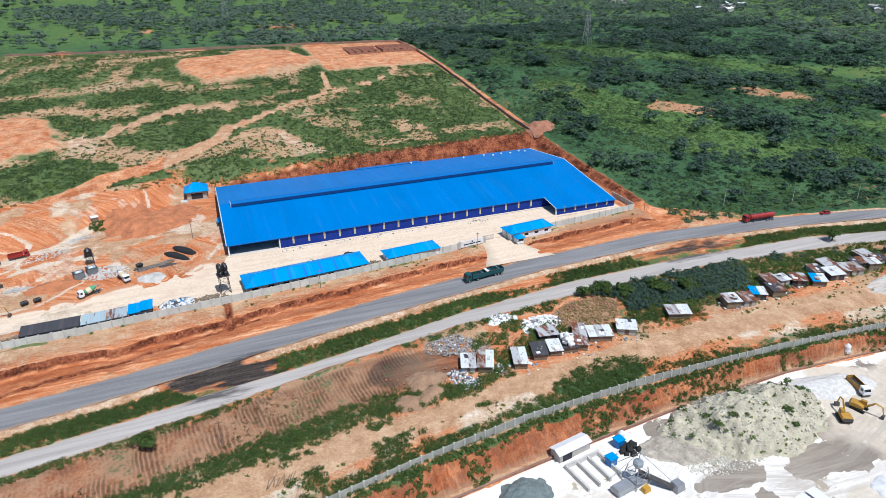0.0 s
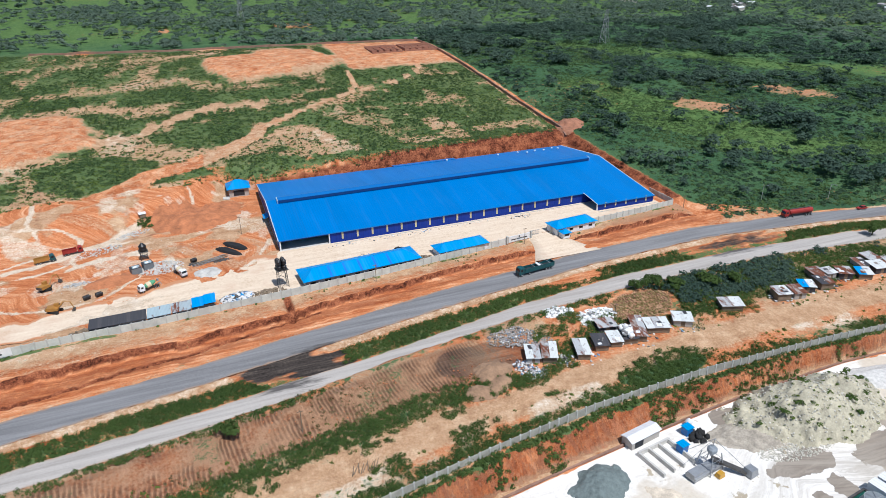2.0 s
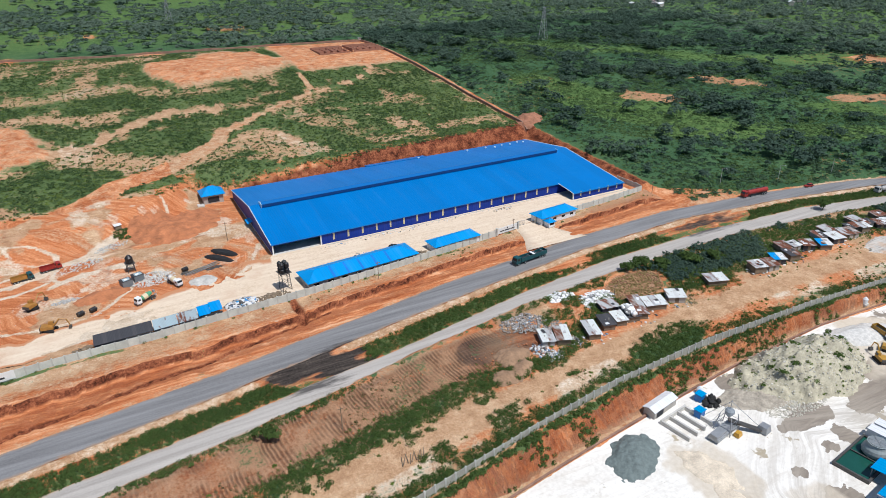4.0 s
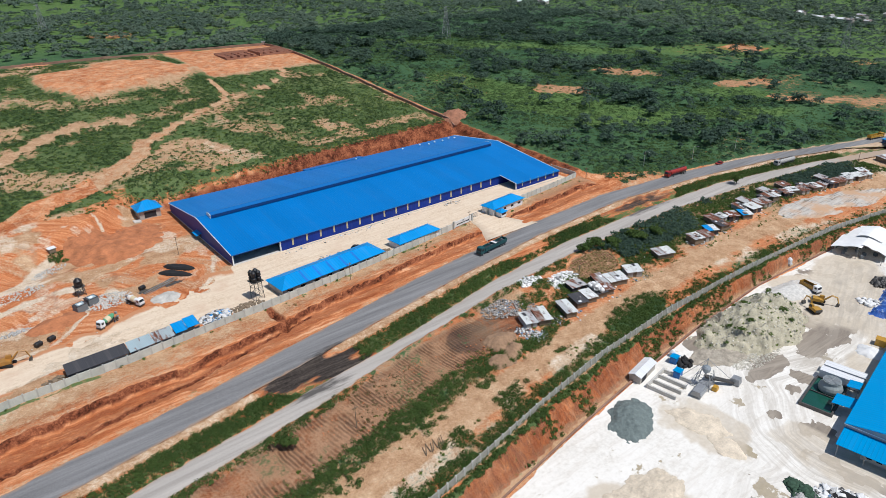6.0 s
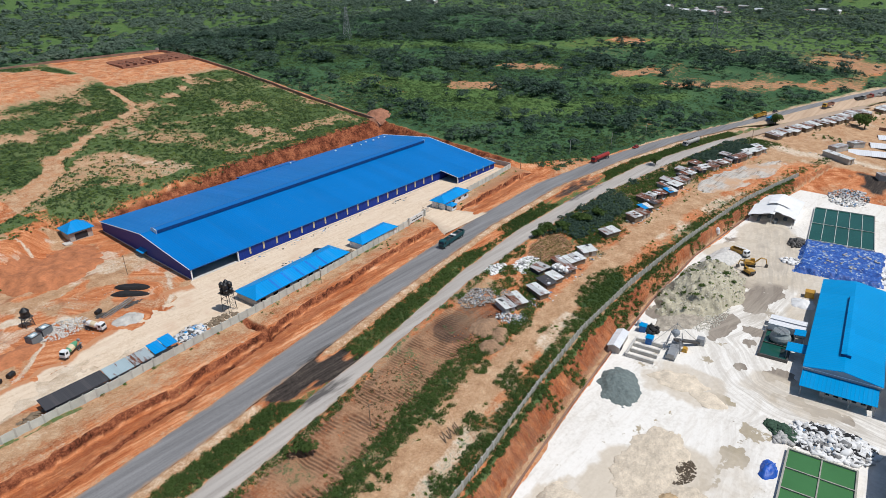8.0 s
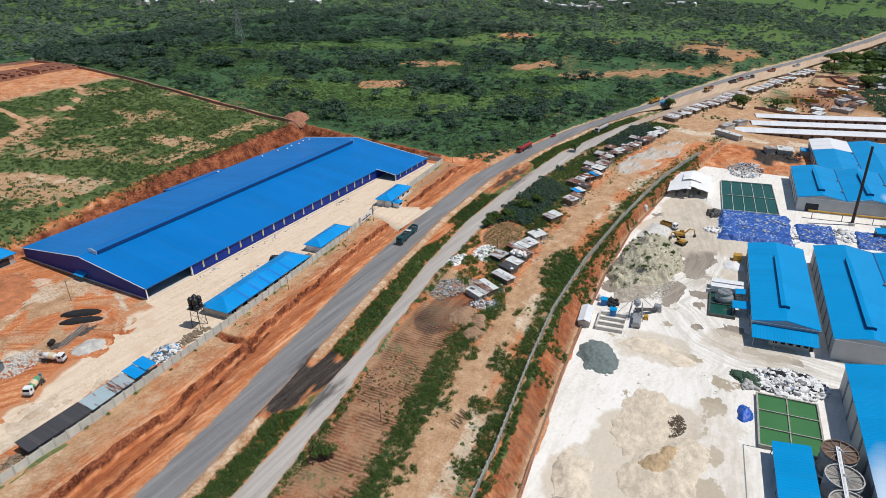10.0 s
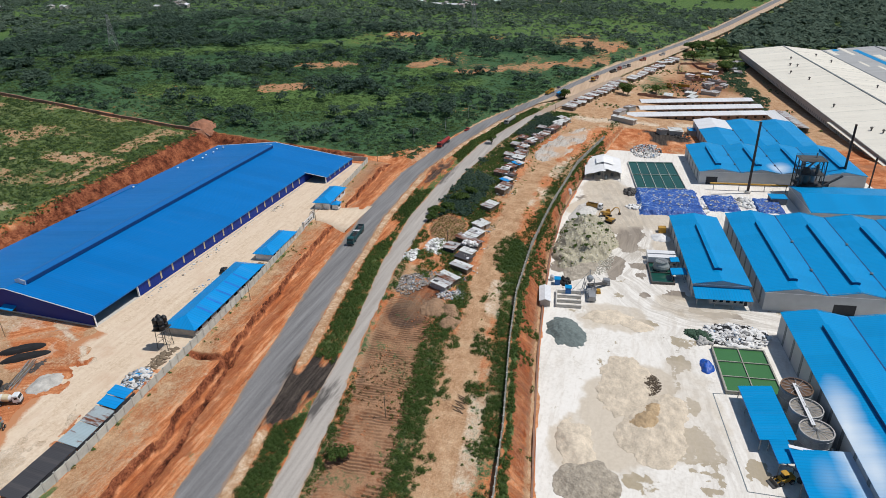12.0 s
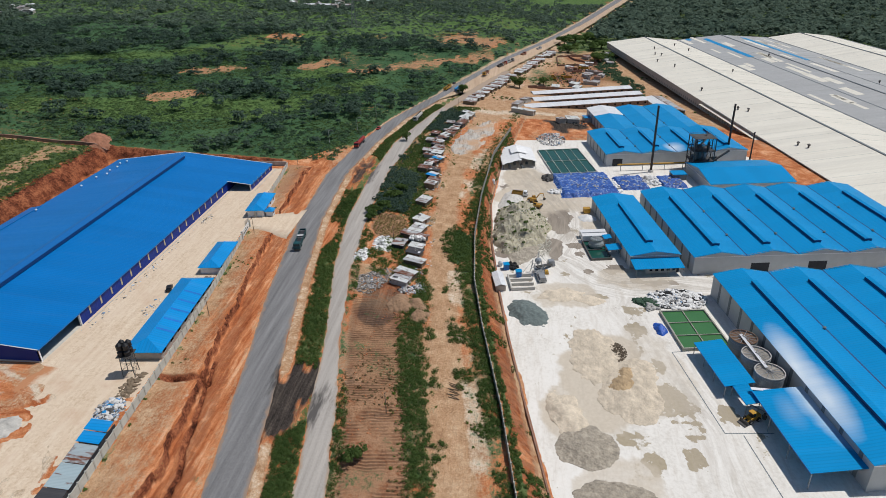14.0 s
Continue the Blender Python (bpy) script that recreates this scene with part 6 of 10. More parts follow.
for _i in range(4):
    part("canopy_post", Mesh().rod((-7.0, -0.4 - 6 * _i, 0), (-7.0, -0.4 - 6 * _i, 3.5), 0.09), M_STEEL_GREY, _h)
multi_bay("factory_hall", "blue roofed boiler hall with sooty roof edge", (212.4, 52.6, Z0), 7.5, 46, 19.6, 4, 6.8, 1.8, M_ROOF_FAC, M_GREYWALL, group="blue roofed factory halls", doors=((3.5, 9, 4), (54, 62, 3.5)))
multi_bay("factory_hall", "rear blue roofed hall of three bays", (259.5, 45.0, Z0 - 1), 7.5, 60, 19.6, 3, 6.8, 1.6, M_ROOF_FAC, M_GREYWALL, vents=False, group="blue roofed factory halls")
_s = thing("white_roof_sheets", (259.5, 45.0, Z0 - 1), 7.5, "white roof sheets over the far end of a hall", "roof sheets")
for _a, _b in ((0.45, -9.8), (-19.5, -9.8)):
    _q = [(38, _a, 6.93), (60.5, _a, 6.93), (60.5, _b, 8.53), (38, _b, 8.53)]
    part("sheet", Mesh().slab(_q if _a < -1 else _q[::-1], 0.09), M_WHITEROOF, _s)
multi_bay("factory_hall", "low blue roofed hall beside the chimneys", (203.9, 11.9, Z0), -82.5, 42, 33.0, 1, 5.4, 2.8, M_ROOF_FAC, M_GREYWALL, vents=False, piers=0, group="blue roofed factory halls")

# very large pale warehouse behind: three wide gabled halls side by side
PALE = (90.0, -69.6, -14.8)
PALE_L, PALE_EAVE, PALE_TOP = 552.0, 6.9, 11.2


def pale_hall(a, r, b, near_mat, far_mat, label, windows=False):
    """One gabled hall between the offsets a and b from the first eave, its ridge at r."""
    h = thing("pale_warehouse", PALE, 7.1, label, "warehouse", "pale warehouses")
    for x in (0.0, PALE_L - 0.3):
        part("end_wall", Mesh().prism([(-b, 0), (-a, 0), (-a, PALE_EAVE), (-r, PALE_TOP), (-b, PALE_EAVE)], "x", x, x + 0.3), M_CREAM, h)
    part("side_wall", Mesh().box(0.3, -a - 0.3, 0, PALE_L - 0.3, -a, PALE_EAVE), M_PALEWALL, h)
    roof_slope("roof_slope", [(PALE_L, -a + 0.5, PALE_EAVE), (0, -a + 0.5, PALE_EAVE), (0, -r, PALE_TOP), (PALE_L, -r, PALE_TOP)], near_mat, h)
    roof_slope("roof_slope", [(0, -b + 0.05, PALE_EAVE), (PALE_L, -b + 0.05, PALE_EAVE), (PALE_L, -r, PALE_TOP), (0, -r, PALE_TOP)], far_mat, h)
    part("ridge_cap", Mesh().box(-0.3, -r - 0.7, PALE_TOP - 0.2, PALE_L + 0.3, -r + 0.7, PALE_TOP + 0.35), M_PIER, h, "dark grey ridge capping")
    part("valley_gutter", Mesh().box(-0.3, -b - 0.7, PALE_EAVE - 0.3, PALE_L + 0.3, -b + 0.7, PALE_EAVE + 0.22), M_PIER, h)
    for k in range(1, int(PALE_L / 13)):
        x = 13.0 * k
        for e, far in ((a, 1), (b, -1)):
            if (k * 7 + int(e)) % 3:
                part("seam", Mesh().slab([(x, -e, PALE_EAVE + 0.06), (x + 0.2, -e, PALE_EAVE + 0.06), (x + 0.2, -r, PALE_TOP + 0.06), (x, -r, PALE_TOP + 0.06)][::far], 0.1), M_FENCE, h)
    if windows:
        for k in range(int(PALE_L / 4.2)):
            part("wall_louvre", Mesh().box(1.5 + 4.2 * k, 0.003, 0.9, 3.4 + 4.2 * k, 0.08, 2.6), M_PIER, h, "dark low louvre opening")
        part("eave_gutter", Mesh().box(0, 0.5, PALE_EAVE - 0.35, PALE_L, 0.8, PALE_EAVE - 0.05), M_FENCE, h)
    return h


def pale_top(v):
    """Height of the pale roofs at an offset from the first eave."""
    return float(lin(v, (0, 42, 79, 128, 182, 218, 254), (PALE_EAVE, PALE_TOP) * 3 + (PALE_EAVE,)))


pale_hall(0, 42, 79, M_CREAM, M_CREAM, "huge cream roofed warehouse with long grey wall", True)
pale_hall(79, 128, 182, M_GREYROOF, M_GREYROOF, "huge grey roofed warehouse hall with pale patches")
pale_hall(182, 218, 254, M_CREAM, M_CREAM, "huge cream roofed warehouse beyond the grey hall")
_s = thing("roof_strip", PALE, 7.1, "blue roof sheets along the grey warehouse roof", "roof sheets")
for _v, _xa, _xb in ((106, 425, 540), (147, 400, 538), (90, 540, 551)):
    _za, _zb = pale_top(_v - 2.4) + 0.12, pale_top(_v + 2.4) + 0.12
    part("sheet", Mesh().slab([(_xa, -_v - 2.4, _zb), (_xb, -_v - 2.4, _zb), (_xb, -_v + 2.4, _za), (_xa, -_v + 2.4, _za)], 0.1), M_ROOF_FAC, _s)
_s = thing("roof_seams", PALE, 7.1, "dark lapped seams along the grey roof", "roof sheets")
for _v, _xb in ((106, 425), (147, 400)):
    part("seam", Mesh().slab([(0, -_v - 0.6, pale_top(_v + 0.6) + 0.12), (_xb, -_v - 0.6, pale_top(_v + 0.6) + 0.12), (_xb, -_v + 0.6, pale_top(_v - 0.6) + 0.12), (0, -_v + 0.6, pale_top(_v - 0.6) + 0.12)], 0.1), M_PIER, _s)
_s = thing("roof_sheets", PALE, 7.1, "pale replaced panels on the grey roof", "roof sheets")
for _i in range(46):
    _u, _v, _L = rng.uniform(120, 520), rng.choice([84, 90, 97, 113, 119, 135, 141, 156, 162, 170]), rng.uniform(14, 52)
    _w = rng.uniform(1.2, 3.2)
    _za, _zb = pale_top(_v - _w) + 0.09, pale_top(_v + _w) + 0.09
    part("panel", Mesh().slab([(_u, -_v - _w, _zb), (_u + _L, -_v - _w, _zb), (_u + _L, -_v + _w, _za), (_u, -_v + _w, _za)], 0.08), M_CREAM, _s)
for _u, _v in ((150, 14), (156, 11), (232, 16), (239, 12), (300, 10), (390, 20), (420, 14), (445, 26), (452, 22), (480, 30), (360, 60), (470, 62), (500, 58), (300, 150), (420, 120)):
    _s = thing("roof_vent", PALE, 7.1, "dark steel vent on the pale roof", "vent", "vents on the pale roof")
    part("stack", Mesh().lathe([(0.5, -0.2), (0.5, 1.5)], 8, pose(_u, -_v, pale_top(_v))), M_STEEL, _s)
    part("cowl", Mesh().lathe([(0.9, 1.5), (0.95, 2.0), (0.3, 2.5)], 8, pose(_u, -_v, pale_top(_v))), M_STEEL, _s)
# canopy along the side of the pale warehouse
_s = thing("side_canopy", PALE, 7.1, "narrow yellow edged canopy along the pale warehouse", "canopy")
part("roof", Mesh().box(125, 0.9, 4.9, 270, 3.4, 5.05), M_CREAM, _s)
part("edge", Mesh().box(125, 3.4, 4.8, 270, 3.5, 5.15), M_STRIP, _s)

# long low staff blocks
for _i, (_x, _y, _L, _w) in enumerate(((336, 95, 96, 11.5), (362, 88, 88, 11.5), (388, 88, 84, 11))):
    _z = gz(_x, 45) + 0.1
    _b = thing("staff_block", (_x, _y, _z), 15.0, "long low block with pale metal gable roof", "block", "pale roofed staff blocks")
    roof_slope("roof_slope", [(-0.5, 0, 3.7), (-0.5, -_L, 3.7), (_w / 2, -_L, 4.9), (_w / 2, 0, 4.9)], M_WHITEROOF, _b)
    roof_slope("roof_slope", [(_w + 0.5, -_L, 3.7), (_w + 0.5, 0, 3.7), (_w / 2, 0, 4.9), (_w / 2, -_L, 4.9)], M_WHITEROOF, _b)
    part("wall", Mesh().box(0.6, -_L + 0.6, 0, _w - 0.6, -0.6, 3.8), M_BRICKPALE, _b)
    for _j in range(int(_L / 6)):
        part("window", Mesh().box(0.54, -4.0 - 6 * _j, 1.2, 0.597, -2.4 - 6 * _j, 2.6), M_GLASS, _b)
_b = thing("open_store", (340.5, -5.6, gz(360, -10)), 11, "pale roofed open storage sheds", "shed")
roof_slope("roof_slope", [(0, 0, 4), (0, -8, 5), (46, -8, 5), (46, 0, 4)][::-1], M_WHITEROOF, _b)
roof_slope("roof_slope", [(0, -8.5, 5), (0, -16, 4), (46, -16, 4), (46, -8.5, 5)][::-1], M_TINROOF, _b)
part("wall", Mesh().box(1, -15.5, 0, 45, -15.2, 4).box(1, -1, 0, 45, -0.7, 3.8).box(44.7, -15.2, 0, 45, -1, 3.9), M_BLOCK, _b)


def chimney(at, h, r, label):
    c = thing("chimney", at, 0, label, "chimney", "factory chimneys")
    part("shaft", Mesh().lathe([(r * 1.25, 0), (r * 1.1, h * 0.4), (r, h - 0.5), (r * 1.1, h - 0.4), (r * 1.1, h), (r * 0.8, h)], 14), M_BROWN, c)
    part("plinth", Mesh().lathe([(r * 2.6, -0.1), (r * 2.6, 1.0), (r * 2.2, 1.3)], 14), M_CEMENT, c)
    for k in range(3):
        part("collar", Mesh().lathe([(r * 1.2, h * (0.3 + 0.25 * k)), (r * 1.35, h * (0.3 + 0.25 * k) + 0.1), (r * 1.2, h * (0.3 + 0.25 * k) + 0.3)], 14), M_STEEL, c)
    return c


chimney((203.6, 29.9, Z0), 36.0, 0.52, "tall scorched brown steel chimney")
chimney((227.0, -15.9, Z0), 31.2, 0.52, "tall scorched brown steel chimney behind hall")
chimney((222.0, -27.0, Z0), 17.0, 0.35, "thin dark steel flue beside the hall")


def process_tower():
    t = thing("process_tower", (208, 4, Z0), 7.5, "open dark steel process tower with platforms", "steel tower")
    hx, hy, H = 4.5, 5.5, 18.5
    for x in (-hx, 0, hx):
        for y in (-hy, hy):
            part("column", Mesh().box(x - 0.2, y - 0.2, 0, x + 0.2, y + 0.2, H), M_STEEL, t)
    for z in (6, 11.5, 18.4):
        part("platform", Mesh().box(-hx - 0.4, -hy - 0.4, z, hx + 0.4, hy + 0.4, z + 0.18), M_STEEL, t)
        rail = Mesh()
        for (xa, ya), (xb, yb) in (((-hx, -hy), (hx, -hy)), ((hx, -hy), (hx, hy)), ((hx, hy), (-hx, hy)), ((-hx, hy), (-hx, -hy))):
            rail.rod((xa, ya, z + 1.1), (xb, yb, z + 1.1), 0.05, 4).rod((xa, ya, z + 0.6), (xb, yb, z + 0.6), 0.04, 4)
        part("guard_rail", rail, M_STEEL, t)
    br = Mesh()
    for y in (-hy, hy):
        for za, zb in ((0, 6), (6, 11.5), (11.5, 18.4)):
            br.rod((-hx, y, za), (0, y, zb), 0.09, 4).rod((hx, y, za), (0, y, zb), 0.09, 4)
    part("bracing", br, M_STEEL, t)
    part("vessel", Mesh().lathe([(0.6, 5), (2.0, 7.5), (2.0, 12.5), (0.9, 14.5)], 16, pose(-1, 1.5, 0)), M_STEEL, t)
    part("vessel", Mesh().lathe([(0.3, 2), (1.4, 5), (1.4, 9), (0.5, 10)], 14, pose(1.5, -2.5, 0)), M_TANKWALL, t)
    part("duct", Mesh().rod((-1, 1.5, 14), (1.5, -2.5, 17), 0.5, 8).rod((1.5, -2.5, 17), (1.5, -2.5, 21), 0.35, 8), M_STEEL_GREY, t)
    for px, py, pr, z0, z1 in ((-3.2, -3.6, 0.9, 0.5, 7), (2.8, 3.4, 1.1, 0.5, 8), (-3.0, 3.8, 0.7, 6.2, 12), (3.2, 0.2, 0.8, 6.2, 13), (-2.6, -2.4, 0.7, 11.7, 16.5), (1.8, 2.6, 1.0, 11.7, 16.8)):
        part("vessel", Mesh().lathe([(pr * 0.5, z0), (pr, z0 + 0.6), (pr, z1 - 0.7), (pr * 0.5, z1)], 12, pose(px, py, 0)), M_STEEL if px < 0 else M_TANKWALL, t)
    for px, py, qx, qy, z in ((-4, -5, 4, -5, 4.5), (-4, 5, 4, 2, 9.5), (4, -5, 4, 5, 10.2), (-4, -4, -4, 5, 14.6), (-3, 4.6, 3, -4.6, 16.2), (-4.4, 0, 4.4, 0, 3.0)):
        part("pipe", Mesh().rod((px, py, z), (qx, qy, z + 0.8), 0.22, 6), M_STEEL, t)
    for y in (-3.0, 3.0):
        part("stair", Mesh().box(-0.5, 0, 0, 0.5, 8.0, 0.25, pose(-hx - 0.7, y, 0.2, 42, 0, 0 if y < 0 else 180)), M_STEEL, t)
    part("cladding", Mesh().box(-hx - 0.05, -hy, 0, -hx + 0.05, hy, 3.2).box(-hx, hy - 0.05, 0, hx, hy + 0.05, 3.2), M_PIER, t)
    part("conveyor", Mesh().box(-0.6, -14, 0, 0.6, 0, 0.6, pose(0, -4, 2, -35, 0, 0)), M_STEEL, t)


process_tower()
_p = thing("pipe_bridge", (197.5, 24.5, Z0), 7.5, "yellow pipe run on posts along the hall", "pipework")
part("pipe", Mesh().rod((10, 22, 3.6), (10, -16, 3.6), 0.45, 8), M_YELLOW, _p)
for _y in (20, 8, -4, -14):
    part("post", Mesh().box(9.85, _y, 0, 10.15, _y + 0.3, 3.3), M_STEEL_GREY, _p)
_p = thing("plant_box", (191, 18, Z0), 7.5, "blue roofed plant cabin beside the chimney", "cabin")
part("body", Mesh().box(0, -4, 0, 6, 3, 3), M_PIER, _p)
part("roof", Mesh().box(-0.3, -4.3, 3, 6.3, 3.3, 3.25), M_ROOF_FAC, _p)


def silo(at, r, h, look_of, rim, fill):
    s = thing("round_tank", at, 0, look_of, "tank", "round tanks beside the hall")
    n = 28
    part("shell", Mesh().lathe([(r, 0), (r, h), (r - 0.15, h), (r - 0.15, 0.4)], n, ends=False), M_TANKWALL, s)
    for k in range(3):
        part("hoop", Mesh().lathe([(r, h * (k + 0.5) / 3), (r + 0.08, h * (k + 0.5) / 3 + 0.05), (r + 0.08, h * (k + 0.5) / 3 + 0.2), (r, h * (k + 0.5) / 3 + 0.25)], n, ends=False), M_STEEL_GREY, s)
    part("slurry", Mesh().lathe([(r - 0.2, 0.0), (r - 0.2, h - 0.45), (0.02, h - 0.40)], n), fill, s, "crusted slurry surface")
    for k in range(6):
        c, d = math.cos(radians(30 * k)) * (r - 0.1), math.sin(radians(30 * k)) * (r - 0.1)
        part("beam", Mesh().rod((-c, -d, h - 0.05), (c, d, h - 0.05), 0.10, 4), M_STEEL_GREY, s)
    part("rim", Mesh().lathe([(r - 0.2, h - 0.12), (r - 0.2, h + 0.05), (r + 0.1, h + 0.05), (r + 0.1, h - 0.12), (r - 0.2, h - 0.12)], n, ends=False), rim, s)
    part("agitator", Mesh().lathe([(0.4, h - 0.1), (0.4, h + 0.4), (0.2, h + 0.6)], 10), M_BAGGREY, s)


for _x, _y, _lab, _rim, _fill in ((35.6, 33.6, "round metal tank with rust-brown crusted top", M_RUSTRIM, M_RUSTRIM), (27.0, 32.6, "round grey tank with spoked pale top", M_BAGGREY, M_CRUST), (18.6, 31.6, "round grey tank with spoked pale top", M_BAGGREY, M_CRUST)):
    silo((_x, _y, Z0), 4.0, 6.6, _lab, _rim, _fill)
_p = thing("walkway", (36.8, 34.2, Z0 + 6.75), 187, "white plank walkway across the round tanks", "walkway")
part("deck", Mesh().box(0, -0.45, 0, 17, 0.45, 0.15), M_WHITE, _p)
part("hand_rail", Mesh().rod((0, -0.45, 1), (17, -0.45, 1), 0.03, 4).rod((0, 0.45, 1), (17, 0.45, 1), 0.03, 4), M_STEEL_GREY, _p)


def canopy(at, rz, L, W, z_out, z_in, label, posts=4, kit=True):
    c = thing("canopy", at, rz, label, "canopy", "blue canopies beside the hall")
    roof_slope("roof", [(L, 0, z_out), (0, 0, z_out), (0, -W, z_in), (L, -W, z_in)], M_ROOF_FAC, c, 0.12)
    for k in range(posts):
        x = 0.3 + (L - 0.6) * k / (posts - 1)
        part("post", Mesh().rod((x, -0.4, 0), (x, -0.4, z_out - 0.1), 0.12), M_STEEL_GREY, c)
        part("post", Mesh().rod((x, -W + 0.4, 0), (x, -W + 0.4, z_in - 0.1), 0.12), M_STEEL_GREY, c)
        part("rafter", Mesh().rod((x, -0.1, z_out - 0.2), (x, -W + 0.1, z_in - 0.2), 0.09, 4), M_STEEL_GREY, c)
    part("fascia", Mesh().box(0, 0.0, z_out - 0.25, L, 0.06, z_out), M_VENT_FAC, c)
    return c


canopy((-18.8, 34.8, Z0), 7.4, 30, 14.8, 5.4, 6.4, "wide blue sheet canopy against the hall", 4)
canopy((14.2, 44.6, Z0), 9.0, 21.5, 8.6, 4.0, 4.8, "blue sheet canopy over the tank plant", 4)
canopy((6.6, 41.2, Z0), 9.0, 17, 4.2, 4.1, 4.6, "narrow blue sheet canopy over machinery", 3)
_p = thing("white_valley_sheet", (11.0, 39.0, Z0 + 5.6), 8, "white sheet laid along the canopy edge", "roof sheets")
part("sheet", Mesh().box(0, -15.5, 0, 1.1, -0.2, 0.12, pose(0, 0, 0.1, 3.8, 0, -8)), M_WHITE, _p)
_p = thing("machinery", (10, 37, Z0), 8, "dark pumps and pipes under the canopy", "machinery")
for _i in range(9):
    _x, _y = rng.uniform(-4, 20), rng.uniform(-3.5, 2.5)
    part("pump", Mesh().lathe([(0.6, 0), (0.7, 0.8), (0.4, 1.2), (0.25, 1.8)], 10, pose(_x, _y, 0)), M_STEEL, _p)
for _i in range(5):
    part("pipe", Mesh().rod((-4 + 5 * _i, -3, 0.6), (1 + 5 * _i, 2.5, 1.6), 0.16, 6), M_STEEL_GREY, _p)
canopy((99.8, 65.6, Z0), 8, 5.4, 5.4, 3.4, 3.8, "small blue canopy beside cooling pond", 3)
canopy((110.4, 66.0, Z0), 8, 4.0, 3.2, 3.4, 3.7, "tiny blue canopy beside white containers", 2)


def basin(name, label, at, rz, L, W, nx, ny, water, h=1.0, bar=0.5, wall=M_CEMENT):
    b = thing(name, at, rz, label, "basin", "factory basins")
    for x in (0, L - bar):
        part("rim", Mesh().box(x, -W, -0.2, x + bar, 0, h), wall, b)
    for y in (-bar, -W):
        part("rim", Mesh().box(bar, y, -0.2, L - bar, y + bar, h), wall, b)
    for k in range(1, nx):
        part("divider", Mesh().box(L * k / nx - bar / 3, -W + bar, -0.2, L * k / nx + bar / 3, -bar, h - 0.1), wall, b)
    for k in range(1, ny):
        part("divider", Mesh().box(bar, -W * k / ny - bar / 3, -0.2, L - bar, -W * k / ny + bar / 3, h - 0.15), wall, b)
    part("water", Mesh().box(bar, -W + bar, -0.1, L - bar, -bar, h - 0.45), water, b)
    return b


basin("settling_basin", "bright green settling basin with concrete dividers", (36.2, 50.6, Z0), 7.5, 22.5, 15.6, 3, 2, M_PONDG, 1.1, 0.45, M_FENCE_OLD)
basin("settling_basin", "dark green settling basin with narrow dividers", (196.5, 82.6, Z0), 9.5, 42, 24.5, 2, 5, M_PONDD, 1.0, 0.32)
basin("cooling_basin", "small dark basin under a cooling tower", (96.7, 72.6, Z0), 7.7, 16.5, 8.6, 2, 1, M_PONDD, 1.0, 0.5, M_STEEL)
_c = thing("cooling_tower", (109.0, 69.4, Z0), 0, "grey round cooling tower with slatted top", "cooling tower")
_c.scale = (0.84, 0.84, 0.9)
part("drum", Mesh().lathe([(3.6, 1.0), (3.8, 2.0), (3.5, 2.9), (2.9, 3.6), (2.7, 4.3), (2.9, 4.6)], 20), M_DRUM, _c)
part("fan_ring", Mesh().lathe([(2.6, 4.4), (2.6, 4.72), (0.5, 4.75)], 20), M_PIER, _c)
for _i in range(6):
    part("slat", Mesh().rod((0, 0, 4.8), (2.6 * math.cos(_i), 2.6 * math.sin(_i), 4.8), 0.10, 4), M_STEEL_GREY, _c)
    part("leg", Mesh().box(-0.15, -0.15, 0, 0.15, 0.15, 1.2, pose(3.2 * math.cos(_i * 1.05), 3.2 * math.sin(_i * 1.05), 0)), M_STEEL_GREY, _c)
for _x, _y in ((113.5, 74.5), (117.2, 74.9)):
    _c = thing("white_container", (_x, _y, Z0), 8, "long white insulated panel box", "container", "white containers")
    part("body", Mesh().box(0, -10.8, 0.3, 2.9, 0, 2.8, None, 0.05), M_WHITE, _c)
    part("roof_rib", Mesh().box(-0.05, -10.9, 2.8, 2.95, 0.1, 2.95), M_WHITEROOF, _c)
    for _j in (0, -9.5):
        part("skid", Mesh().box(0.2, _j - 1, 0, 2.7, _j, 0.3), M_STEEL, _c)


